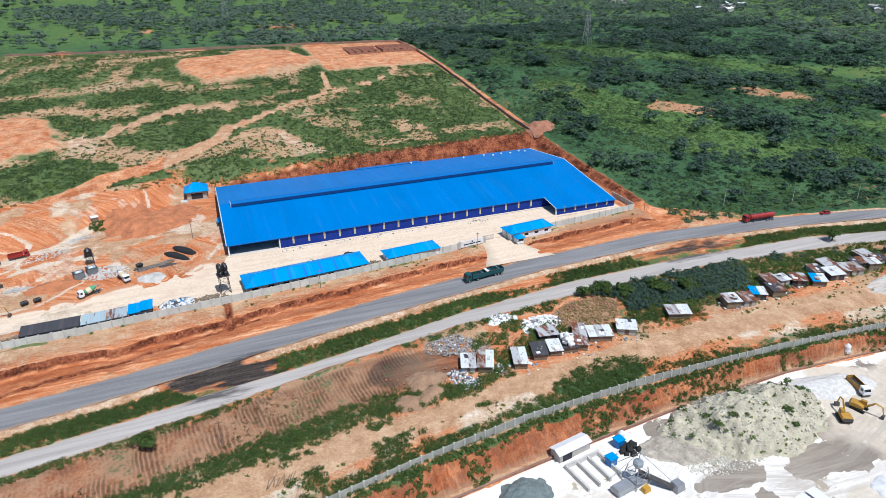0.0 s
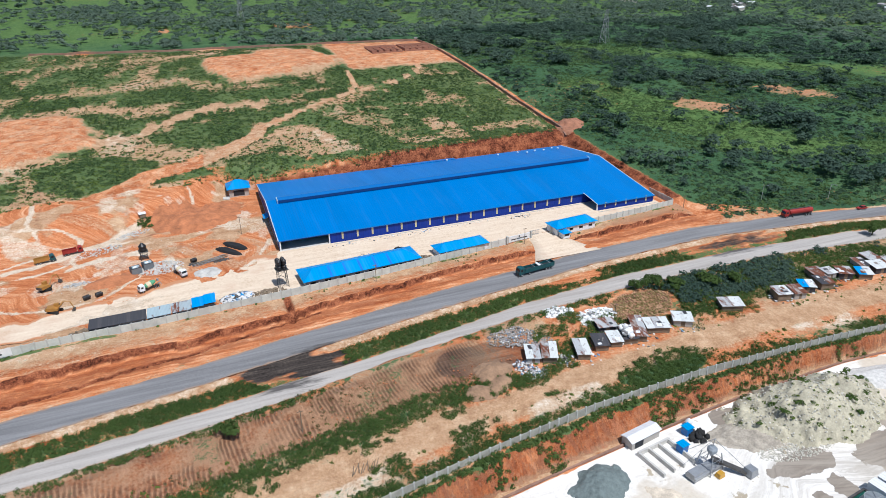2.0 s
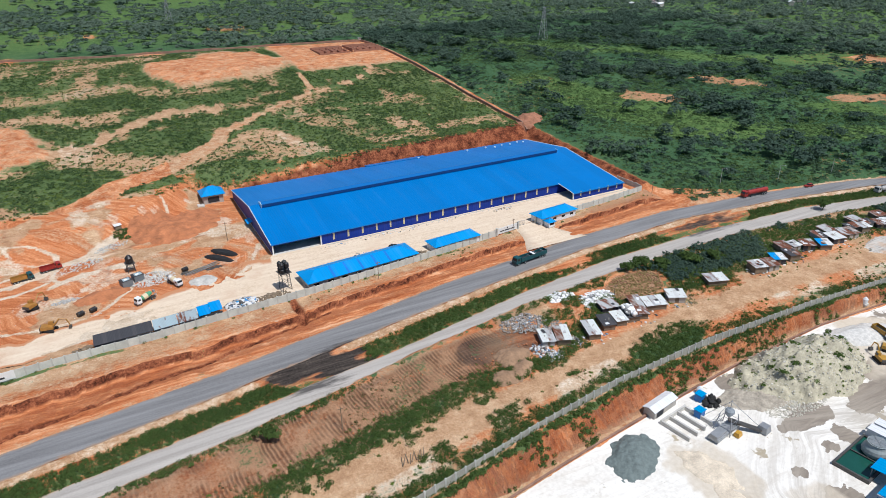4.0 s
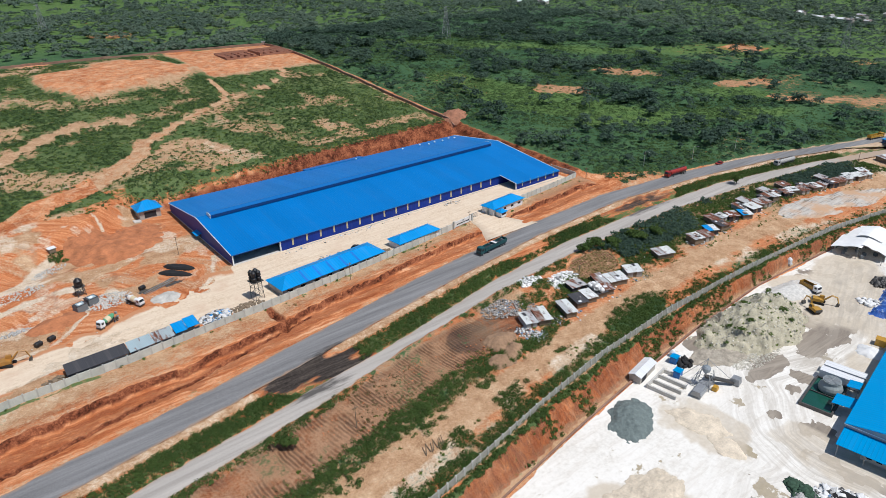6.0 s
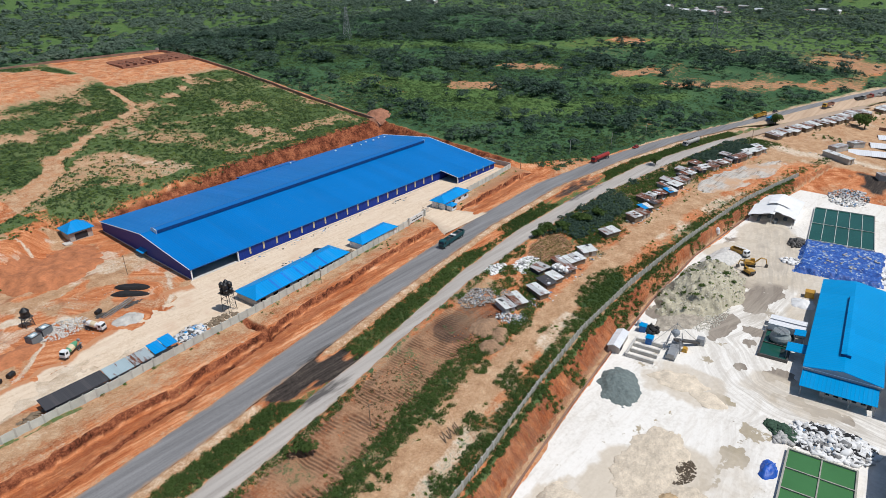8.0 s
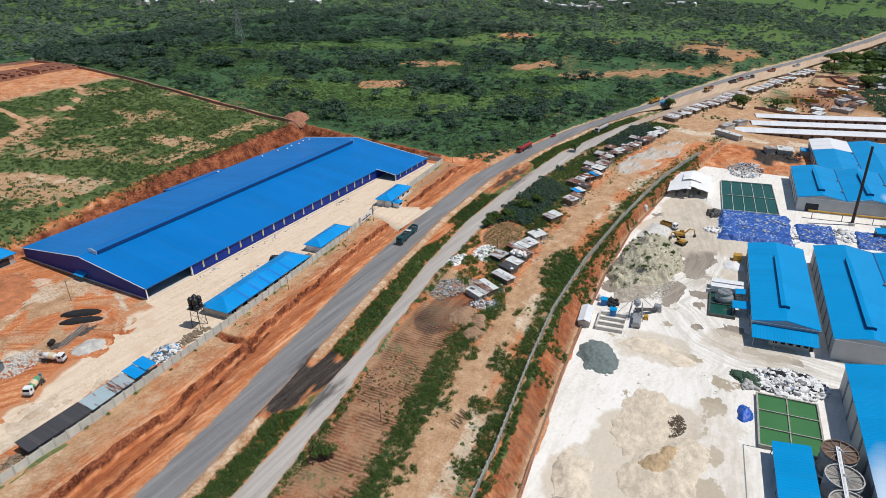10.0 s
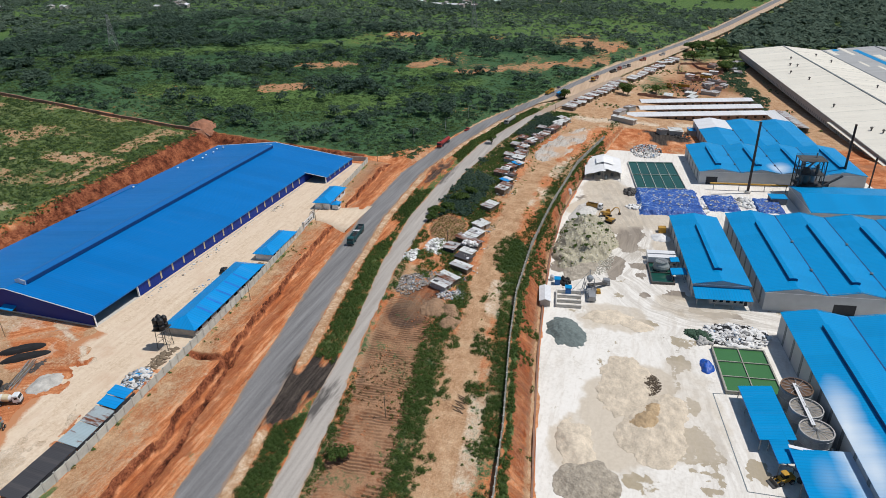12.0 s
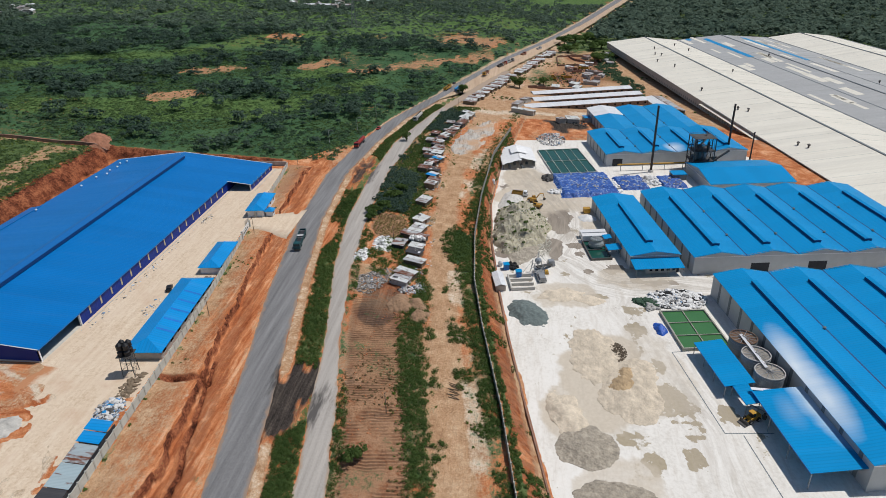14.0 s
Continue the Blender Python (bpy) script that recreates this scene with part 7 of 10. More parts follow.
def arch_tent():
    """A white fabric shelter: two sagging sheets over poles, scalloped at the open end."""
    t = thing("fabric_tent", (203.6, 109.4, Z0), 6, "white fabric shelter with sagging roof, open at one end", "tent")
    L, W, e = 29, 18.5, 3.2
    for lo, hi, y0, y1, lift, seed in ((0.0, 1.0, 0.3, -W * 0.56, 0.0, 5), (0.10, 0.98, -W * 0.52, -W - 0.5, 0.35, 6), (0.42, 0.80, -W * 0.30, -W * 0.80, 0.9, 7)):
        n, k = 18, 12
        v, f = [], []
        for i in range(n + 1):
            for j in range(k + 1):
                a, b = i / n, j / k
                x = L * (lo + (hi - lo) * a) + (0.9 * abs(math.sin(b * 7)) if i == 0 else 0)
                y = y0 + (y1 - y0) * b
                ridge = 1 - abs(y + W / 2) / (W / 2 + 0.6)
                z = e + lift + 2.3 * ridge - 0.35 * abs(math.sin(a * 9.4 + seed)) * (1 - ridge) + 0.25 * float(fbm(x, y, 0.25, seed))
                v.append((x, y, z))
        m = (n + 1) * (k + 1)
        v += [(x, y, z - 0.08) for x, y, z in v]
        for i in range(n):
            for j in range(k):
                q = (i * (k + 1) + j, (i + 1) * (k + 1) + j, (i + 1) * (k + 1) + j + 1, i * (k + 1) + j + 1)
                f += [q[::-1], tuple(c + m for c in q)]
        part("roof_sheet", Mesh().add(v, f), M_FABRIC, t)
    for y in (0, -W + 0.2):
        part("side_wall", Mesh().box(5.0, y - 0.2, 0, L, y, e - 0.4), M_FABRIC, t)
    part("back_wall", Mesh().box(L - 0.4, -W + 0.2, 0, L - 0.2, -0.2, e + 0.4), M_PIER, t)
    for k in range(5):
        part("post", Mesh().rod((0.6 + L * k / 4.3, -0.3, 0), (0.6 + L * k / 4.3, -0.3, e - 0.2), 0.12), M_STEEL_GREY, t)
        part("post", Mesh().rod((0.6 + L * k / 4.3, -W + 0.3, 0), (0.6 + L * k / 4.3, -W + 0.3, e - 0.2), 0.12), M_STEEL_GREY, t)
        part("pole", Mesh().rod((1.2 + L * k / 4.4, -W / 2, 0), (1.2 + L * k / 4.4, -W / 2, e + 1.9), 0.12), M_STEEL_GREY, t)
    for k in range(7):
        part("stored_pallet", Mesh().box(-0.6, -0.6, 0, 0.6, 0.6, 1.4, pose(3 + 3.2 * (k % 4), -4 - 3.4 * (k // 2), 0, 0, 0, 10 * k)), M_PIER, t)


arch_tent()


# ---------------------------------------------------------------- heaps
TOPS = {}


def heap(name, label, cx, cy, rx, ry, h, mat, seed, rot=0.0, rough=0.35, cat="heap", flat=1.0, n=36, base=None, square=2.0, lump=0.0, grit=0.0):
    """A spoil heap with an uneven outline."""
    u = np.linspace(-1.25, 1.25, n)
    U, V = np.meshgrid(u, u)
    c, s = math.cos(radians(rot)), math.sin(radians(rot))
    X, Y = cx + U * rx * c - V * ry * s, cy + U * rx * s + V * ry * c
    r = (np.abs(U) ** square + np.abs(V) ** square) ** (1 / square) + (fbm(X, Y, 1.6 / max(rx, ry), seed) - 0.5) * rough * 2 + (fbm(X, Y, 0.45, seed + 2) - 0.5) * rough * 0.8
    k = np.clip(1 - r, 0, 1)
    Z = h * (1 - (1 - np.clip(k * flat, 0, 1)) ** 1.3) * (0.75 + 0.5 * fbm(X, Y, 3.0 / max(rx, ry), seed + 5)) + (fbm(X, Y, 1.1, seed + 9, 2) - 0.5) * 0.25 * h ** 0.5 * (k > 0.02)
    Z = Z + lump * ((fbm(X, Y, 0.22, seed + 11) - 0.5) + 0.6 * (0.5 - np.abs(fbm(X * 0.6 + Y * 0.3, Y, 0.25, seed + 12) - 0.5) * 2)) * np.clip(k * 3, 0, 1)
    Z = Z + grit * np.random.RandomState(seed).uniform(-1, 1, X.shape) * np.clip(k * 6, 0, 1)
    g = ground_z(X, Y) if base is None else base
    Z = np.where(k > 0, g + 0.04 + np.maximum(Z, 0), g - 0.4)
    i = np.arange(n * n).reshape(n, n)
    f = np.stack([i[:-1, :-1], i[:-1, 1:], i[1:, 1:], i[1:, :-1]], -1).reshape(-1, 4)
    keep = (k.ravel()[f] > 0).any(1)
    d = big_mesh(name, np.stack([X.ravel(), Y.ravel(), Z.ravel()], 1), f[keep], mat, smooth=grit == 0)
    ob = new(name, d)
    top = k.ravel() > 0.06
    TOPS[name, round(cx)] = np.stack([X.ravel(), Y.ravel(), Z.ravel()], 1)[top]
    return tagged(ob, label, cat)


def tarp_stack(label, cx, cy, rx, ry, h, seed, rot=8.0):
    """A flat-topped stack under sheeting, its rim hanging in folds."""
    n = 64
    u = np.linspace(-1.06, 1.06, n)
    U, V = np.meshgrid(u, u)
    c, s = math.cos(radians(rot)), math.sin(radians(rot))
    X, Y = cx + U * rx * c - V * ry * s, cy + U * rx * s + V * ry * c
    rim = np.maximum(np.abs(U), np.abs(V)) + (fbm(X, Y, 0.5, seed, 3) - 0.5) * 0.14
    k = np.clip((1 - rim) * 10, 0, 1)
    Z = YARD + 0.06 + k * (h + (fbm(X, Y, 0.12, seed + 3) - 0.5) * 1.1 + (fbm(X, Y, 0.7, seed + 4, 3) - 0.5) * 0.7)
    i = np.arange(n * n).reshape(n, n)
    f = np.stack([i[:-1, :-1], i[:-1, 1:], i[1:, 1:], i[1:, :-1]], -1).reshape(-1, 4)
    keep = (k.ravel()[f] > 0).any(1)
    return tagged(new("tarpaulin_cover", big_mesh("tarpaulin_cover", np.stack([X.ravel(), Y.ravel(), Z.ravel()], 1), f[keep], M_TARPMIX)), label, "tarpaulin")


def on_heap(key, n):
    """Random places on a heap's surface."""
    p = TOPS[key]
    q = p[rng.randint(0, len(p), n)].copy()
    q[:, :2] += rng.uniform(-0.4, 0.4, (n, 2))
    return q


def chunks(name, label, pts, size, mat, squash=0.6, cat="debris", kind="stuff", tumble=0.4):
    """Many loose lumps joined into one mesh."""
    pts = np.asarray(pts, float)
    n = len(pts)
    base = np.array([(-1, -1, -1), (1, -1, -1), (1, 1, -1), (-1, 1, -1), (-.7, -.7, 1), (.7, -.7, 1), (.7, .7, 1), (-.7, .7, 1)], float)
    quad = np.array([(0, 3, 2, 1), (4, 5, 6, 7), (0, 1, 5, 4), (1, 2, 6, 5), (2, 3, 7, 6), (3, 0, 4, 7)])
    s = size * rng.uniform(0.5, 1.3, (n, 1)) * rng.uniform(0.6, 1.4, (n, 3)) * np.array([1, 1, squash]) / 2
    a = rng.uniform(0, math.tau, n)
    p = base[None] * s[:, None] * (1 + rng.uniform(-0.2, 0.2, (n, 8, 3)))
    tilt = rng.uniform(-tumble, tumble, n)
    z = p[..., 2] + p[..., 0] * tilt[:, None]
    x = p[..., 0] * np.cos(a)[:, None] - p[..., 1] * np.sin(a)[:, None] + pts[:, :1]
    y = p[..., 0] * np.sin(a)[:, None] + p[..., 1] * np.cos(a)[:, None] + pts[:, 1:2]
    v = np.stack([x, y, z + pts[:, 2:3] + s[:, 2:3] * 0.7], -1).reshape(-1, 3)
    f = (quad[None] + 8 * np.arange(n)[:, None, None]).reshape(-1, 4)
    return tagged(new(name, big_mesh(name, v, f, mat)), label, cat, kind=kind)


def scatter(cx, cy, rx, ry, n, h=0.0, rot=0.0, power=0.6):
    """Points strewn over an ellipse, heaped up to h in the middle."""
    r, a = rng.uniform(0, 1, n) ** power, rng.uniform(0, math.tau, n)
    u, v = r * rx * np.cos(a), r * ry * np.sin(a)
    c, s = math.cos(radians(rot)), math.sin(radians(rot))
    x, y = cx + u * c - v * s, cy + u * s + v * c
    return np.stack([x, y, ground_z(x, y) + h * (1 - r) * rng.uniform(0.5, 1.0, n)], 1)


heap("spoil_mound", "high greenish spoil heap with tufts growing on it", 127, 101.0, 25.5, 13.0, 10.2, M_ROCKPILE, 101, 3, 0.3, n=100, lump=1.7, grit=0.17)
chunks("loose_stones", "pale stones over the spoil heap", np.concatenate([on_heap(("spoil_mound", 127), 1100), scatter(112, 92.5, 13, 5, 1100, 0.3)]), 0.36, M_PALESTONE, cat="stones")
heap("stone_mound", "low spread of white crushed stone", 103, 99, 11, 6, 1.4, M_GRAVEL, 103, -10, n=60, grit=0.14)
heap("stone_mound", "long low ridge of white crushed stone", 160, 105, 15, 5.5, 1.8, M_RUBBLE, 104, -12)
heap("aggregate_mound", "dark blue-grey aggregate heap", 56, 98.6, 8.2, 6.3, 2.6, M_BLACKSTONE, 105, 35, 0.30, n=80, grit=0.06)
heap("sand_mound", "broad uneven heap of buff sand", 17, 69, 15, 8.5, 1.3, M_SANDPILE, 106, -20, 0.42, n=110, lump=0.30, grit=0.08)
heap("sand_mound", "damp ochre hollow in the sand heap", 18.5, 71.5, 8.5, 4.6, 2.0, M_OCHRE, 123, -15, 0.5, n=60, lump=0.4, grit=0.10)
heap("sand_mound", "smooth fan of pinkish buff sand", 5, 89.3, 9, 5.5, 1.6, M_SANDPILE, 124, 10, 0.35, n=60, grit=0.05)
heap("sand_mound", "spread of pale buff sand", 34, 78, 14, 8, 0.9, M_SANDPILE, 107, 0, 0.45, n=100, lump=0.25, grit=0.08)
heap("sand_mound", "small pale heap of sand near batching plant", 69, 86, 4.5, 8, 0.9, M_SANDPILE, 121, 0, 0.6)
heap("sand_mound", "low pale smear of tipped sand", 66, 76, 3.2, 5.5, 0.7, M_SANDPILE, 122, 0, 0.5)
chunks("brush_pile", "grey brown heap of broken brushwood", scatter(34.6, 71.6, 5.2, 3.6, 1100, 0.6), 0.34, M_BARK, 0.3, cat="brushwood")
heap("gravel_mound", "round heap of grey gravel", -8.5, 84.5, 8.3, 8.3, 1.7, M_GRAVEL, 109, 0, 0.13, n=90, grit=0.16)
heap("gravel_mound", "low heap of sandy gravel", -24.5, 80, 5.0, 9.5, 1.0, M_GRAVEL, 110, 0, 0.35, n=72, grit=0.16)
# black core heap added so that gaps between the sacks look shaded
heap("sheeted_load", "black heap that darkens the gaps between white sacks", 68, 45.5, 6.0, 9.5, 1.0, M_COAL, 118, 8, 0.25, flat=2.5, square=3.5)
chunks("sack_pile", "heap of white sacks and sheeting beside basin", scatter(68, 45.5, 6.4, 10.2, 460, 1.3, 8, 0.5), 1.8, M_BAG, 0.26, cat="sacks", tumble=0.6)
chunks("green_netting", "crumpled dark green netting beside the sacks", scatter(65, 56.5, 5.0, 2.4, 150, 1.1, 70, 0.5), 1.3, M_NET, 0.35, cat="netting")
chunks("torn_sheets", "dark scraps and torn sheets among the sacks", scatter(68, 45.5, 6.6, 10.4, 420, 1.5, 8, 0.5), 0.9, M_LITTER, 0.4, cat="scrap", tumble=0.9)
chunks("sack_pile", "grey torn sacks at the pile edge", scatter(62, 55.5, 2.5, 3, 40, 0.7), 1.5, M_BAGGREY, 0.4, cat="sacks")
heap("tarpaulin_roll", "bundled blue tarpaulin beside green basin", 49, 55, 4, 2.2, 1.9, M_TARPBLUE, 111, 0, 0.4)
for _i, (_c0, _c1, _rx, _ry, _lab) in enumerate(((182, 67, 16, 14.5, "wide stack of sacks under blue tarpaulin"), (185, 43.5, 9, 7.5, "stack of goods under blue tarpaulin"), (187, 22.5, 8, 6, "stack of sacks under blue sheeting"))):
    tarp_stack(_lab, _c0, _c1, _rx, _ry, (1.7, 1.4, 1.3)[_i], 112 + _i)
    chunks("tarp_weights", "pale sacks holding the tarpaulin down", scatter(_c0, _c1, _rx * 0.9, _ry * 0.9, int(_rx * 5), 0.0, 8, 0.5) + np.array([0, 0, (1.75, 1.45, 1.35)[_i]]), 0.9, M_BAGGREY, 0.2, cat="sacks")
chunks("sack_pile", "white sacks strewn between the stacks", np.concatenate([scatter(180, 52, 9, 3, 90, 0.8), scatter(190, 32, 8, 5, 90, 0.6), scatter(172, 82, 3, 4, 40, 0.6)]), 1.7, M_BAG, 0.4, cat="sacks")
heap("sheeted_load", "white sheeted goods with yellow box beside hall", 139, 70, 4.5, 4.5, 1.6, M_BAG, 120, 0, 0.3)
_c = thing("yellow_box", (146.0, 69.6, Z0), 10, "yellow steel box unit", "box")
part("body", Mesh().box(-1.3, -1.5, 0, 1.3, 1.5, 2.2, None, 0.06), M_YELLOW, _c)
part("lid", Mesh().box(-1.4, -1.6, 2.2, 1.4, 1.6, 2.32), M_YELLOW, _c)
chunks("dark_scrap", "dark scrap heaped at the stack corner", scatter(191, 85.5, 5, 3, 110, 1.8), 1.1, M_STEEL, 0.8, cat="scrap")

# batching plant, bins and shed in the yard
_s = thing("yard_shed", (70.0, 109.8, Z0), -80, "long narrow white gable roofed shed at the yard edge", "shed")
roof_slope("roof_slope", [(-0.3, 10.4, 2.5), (-0.3, -0.4, 2.5), (1.8, -0.4, 3.3), (1.8, 10.4, 3.3)], M_WHITEROOF, _s)
roof_slope("roof_slope", [(3.9, -0.4, 2.5), (3.9, 10.4, 2.5), (1.8, 10.4, 3.3), (1.8, -0.4, 3.3)], M_WHITEROOF, _s)
part("wall", Mesh().box(0, 0, 0, 3.6, 10, 2.5), M_BLOCK, _s)
part("doorway", Mesh().box(3.603, 1, 0, 3.66, 4, 2.2), M_DARK, _s)
_b = thing("storage_bins", (70.5, 103.8, Z0), 8, "open concrete bins with low side walls", "bins")
for _i in range(4):
    part("bin_wall", Mesh().box(0.4 + 3.4 * _i, -8.5, 0, 0.95 + 3.4 * _i, 0, 1.2), M_CEMENT, _b)
part("bin_back", Mesh().box(0.4, -0.02, 0, 11.2, 0.5, 1.4), M_CEMENT, _b)
for _x, _y in ((82.5, 101.5), (88.0, 106.3)):
    _c = thing("site_cabin", (_x, _y, Z0), 8, "small blue site cabin", "cabin", "blue cabins")
    part("body", Mesh().box(-1.1, -1, 0, 1.1, 1, 2.3), M_BLUEPAINT, _c)
    part("roof", Mesh().box(-1.3, -1.2, 2.3, 1.3, 1.2, 2.45), M_ROOF_FAC, _c)
_c = thing("batching_plant", (84.6, 94.2, Z0), 10, "small concrete batching plant with raised hopper", "plant")
for _x in (-1.6, 1.6):
    for _y in (-1.6, 1.6):
        part("leg", Mesh().rod((_x * 1.5, _y * 1.5, 0), (_x, _y, 5.2), 0.14, 5), M_STEEL_GREY, _c)
part("hopper", Mesh().lathe([(0.3, 4.2), (1.25, 5.5), (1.25, 6.3), (0.8, 6.8)], 10), M_TANKWALL, _c)
for _z in (1.8, 3.6):
    _k = 2.4 - 0.8 * _z / 5.2
    part("brace_ring", Mesh().rod((-_k, -_k, _z), (_k, -_k, _z), 0.08, 4).rod((_k, -_k, _z), (_k, _k, _z), 0.08, 4).rod((_k, _k, _z), (-_k, _k, _z), 0.08, 4).rod((-_k, _k, _z), (-_k, -_k, _z), 0.08, 4), M_STEEL_GREY, _c)
part("cross_brace", Mesh().rod((-2.4, -2.4, 0.1), (1.8, -1.8, 3.8), 0.06, 4).rod((2.4, -2.4, 0.1), (-1.8, -1.8, 3.8), 0.06, 4).rod((-2.4, 2.4, 0.1), (-1.8, -1.8, 3.8), 0.06, 4), M_STEEL_GREY, _c)
part("mast", Mesh().rod((0, 0, 7), (0.2, 0, 9.4), 0.1, 5), M_STEEL_GREY, _c)
part("stay", Mesh().rod((0, 0, 9.2), (7, -5.5, 0.6), 0.07, 4).rod((0, 0, 9.2), (-6.5, 3.5, 0.4), 0.07, 4).rod((0, 0, 9.2), (-1.5, 7, 0.4), 0.07, 4), M_STEEL_GREY, _c)
part("mixer_bed", Mesh().box(-7.5, -2.0, 0.6, 2.5, 1.0, 1.5).box(-7.5, -1.6, 1.5, -3.0, 0.6, 2.3), M_STEEL_GREY, _c)
part("conveyor", Mesh().box(-0.7, 0, 0, 0.7, 8.5, 0.5, pose(5.5, -6.5, 0.7, 12, 0, 35)), M_STEEL, _c)
part("feed_bin", Mesh().box(5.2, -8.2, 0.3, 8.0, -5.4, 2.2, None, 0.3), M_STEEL_GREY, _c)
part("yellow_motor", Mesh().box(-1.2, -4.2, 0.2, 0.8, -2.6, 1.4, None, 0.2), M_YELLOW, _c)
chunks("dark_tyres", "dark tyres and drums by the yard bank", scatter(90, 104, 2.5, 2.2, 40, 1.4), 1.1, M_TYRE, 0.8, cat="scrap")
for _x, _y in ((90.5, 108.6), (177.5, 114.0)):
    _c = thing("tank_drum", (_x, _y, gz(_x, _y)), 0, "white plastic water tank on the bank", "tank", "white tanks")
    part("body", Mesh().lathe([(0.9, 0), (0.95, 1.6), (0.5, 2.2), (0.25, 2.4)], 14), M_WHITE, _c)
    part("base", Mesh().box(-1, -1, -0.6, 1, 1, 0.02), M_CEMENT, _c)
# kerb drain along the foot of the bank
_d = Mesh()
_pts = [(x, float(yard_n(x)) - 0.3) for x in np.arange(-110, 236, 6.0)]
for (_xa, _ya), (_xb, _yb) in zip(_pts[:-1], _pts[1:]):
    _n = Vector((-(_yb - _ya), _xb - _xa, 0)).normalized()
    _q = [(_xa, _ya), (_xb, _yb), (_xb + _n.x * 0.5, _yb + _n.y * 0.5), (_xa + _n.x * 0.5, _ya + _n.y * 0.5)]
    _d.add([(x, y, Z0 - 0.2) for x, y in _q] + [(x, y, Z0 + 0.55) for x, y in _q], [(4, 5, 6, 7), (0, 1, 5, 4), (2, 3, 7, 6)])
tagged(part("kerb", _d, M_BERM), "low stained drain wall at the foot of the bank", "kerb", kind="structure")

# slot drains across the yard
_dr = thing("drain_line", (0, 0, YARD), 0, "narrow dark slot drain across the yard", "drain")
for (_xa, _ya), (_xb, _yb) in (((36.4, 48.6), (35.5, 54.0)), ((35.5, 54.0), (-0.5, 48.1)), ((-0.5, 48.1), (0.4, 35.4)), ((-1.0, 43.5), (-40.0, 38.6))):
    _u = Vector((_xb - _xa, _yb - _ya, 0)).normalized()
    _n = Vector((-_u.y, _u.x, 0)) * 0.14
    part("grating", Mesh().slab([(_xa - _n.x, _ya - _n.y, 0.055), (_xb - _n.x, _yb - _n.y, 0.055), (_xb + _n.x, _yb + _n.y, 0.055), (_xa + _n.x, _ya + _n.y, 0.055)], 0.06), M_PIER, _dr)

# ---------------------------------------------------------------- plants
def leaf_quads(P, R, Hh, k, q, up=0.25, lobes=1, rnd=None, lift=0.55):
    """Leafy crowns: k leaf clumps on each crown at P (its base), of radius R and height Hh."""
    r = rnd or rng
    n = len(P)
    d = r.normal(size=(n, k, 3))
    d[..., 2] = np.abs(d[..., 2]) * 0.9 - up
    d /= np.linalg.norm(d, axis=2, keepdims=True)
    rad = r.uniform(0.55, 1.05, (n, k, 1))
    c = d * rad
    if lobes > 1:
        off = r.normal(size=(n, lobes, 3)) * np.array([0.5, 0.5, 0.22])
        pick = r.randint(0, lobes, (n, k))
        c = c * 0.62 + np.take_along_axis(off, pick[..., None].repeat(3, 2), 1)
    pos = np.empty((n, k, 3))
    pos[..., 0] = P[:, None, 0] + c[..., 0] * R[:, None]
    pos[..., 1] = P[:, None, 1] + c[..., 1] * R[:, None]
    pos[..., 2] = P[:, None, 2] + (c[..., 2] + 0.7) * Hh[:, None] * 0.58
    nrm = d + r.normal(size=(n, k, 3)) * 0.26 + np.array([0, 0, lift])
    nrm /= np.linalg.norm(nrm, axis=2, keepdims=True)
    a = np.cross(nrm, r.normal(size=(n, k, 3)))
    a /= np.linalg.norm(a, axis=2, keepdims=True)
    b = np.cross(nrm, a)
    s = (q * R)[:, None, None] * r.uniform(0.6, 1.3, (n, k, 1))
    s = s * 1.3
    v = np.stack([pos - a * s - b * s * 0.6, pos + a * s - b * s * 0.5, pos + a * s * 0.1 + b * s * 1.1], 2).reshape(-1, 3)
    f = np.arange(len(v)).reshape(-1, 3)
    return v, f


def plants(name, label, P, R, Hh, k, q, mat, up=0.25, lobes=1, trunks=False, cat="plants", lift=0.55):
    if len(P) == 0:
        return None
    v, f = leaf_quads(P, R, Hh, k, q, up, lobes, lift=lift)
    if trunks:
        tv, tf = [], []
        w = R * 0.05
        for s0, s1 in ((1, 0), (-0.5, 0.87), (-0.5, -0.87)):
            tv.append(np.stack([P[:, 0] + s0 * w, P[:, 1] + s1 * w, P[:, 2] - Hh * 0.75], 1))
            tv.append(np.stack([P[:, 0] + s0 * w * 0.5, P[:, 1] + s1 * w * 0.5, P[:, 2] + Hh * 0.2], 1))
        n = len(P)
        o = len(v)
        v = np.concatenate([v] + tv)
        i = np.arange(n) + o
        for a, b in ((0, 2), (2, 4), (4, 0)):
            tf.append(np.stack([i + a * n, i + b * n, i + (b + 1) * n], 1))
            tf.append(np.stack([i + a * n, i + (b + 1) * n, i + (a + 1) * n], 1))
        f = np.concatenate([f] + tf)
    return tagged(new(name, big_mesh(name, v, f, mat)), label, cat, kind="stuff")


def strewn(n, x0, x1, y0, y1, keep):
    """Random ground points for which keep(x, y) beats a random draw."""
    x, y = rng.uniform(x0, x1, n), rng.uniform(y0, y1, n)
    ok = rng.uniform(0, 1, n) < keep(x, y)
    x, y = x[ok], y[ok]
    return np.stack([x, y, relief(x, y)], 1)


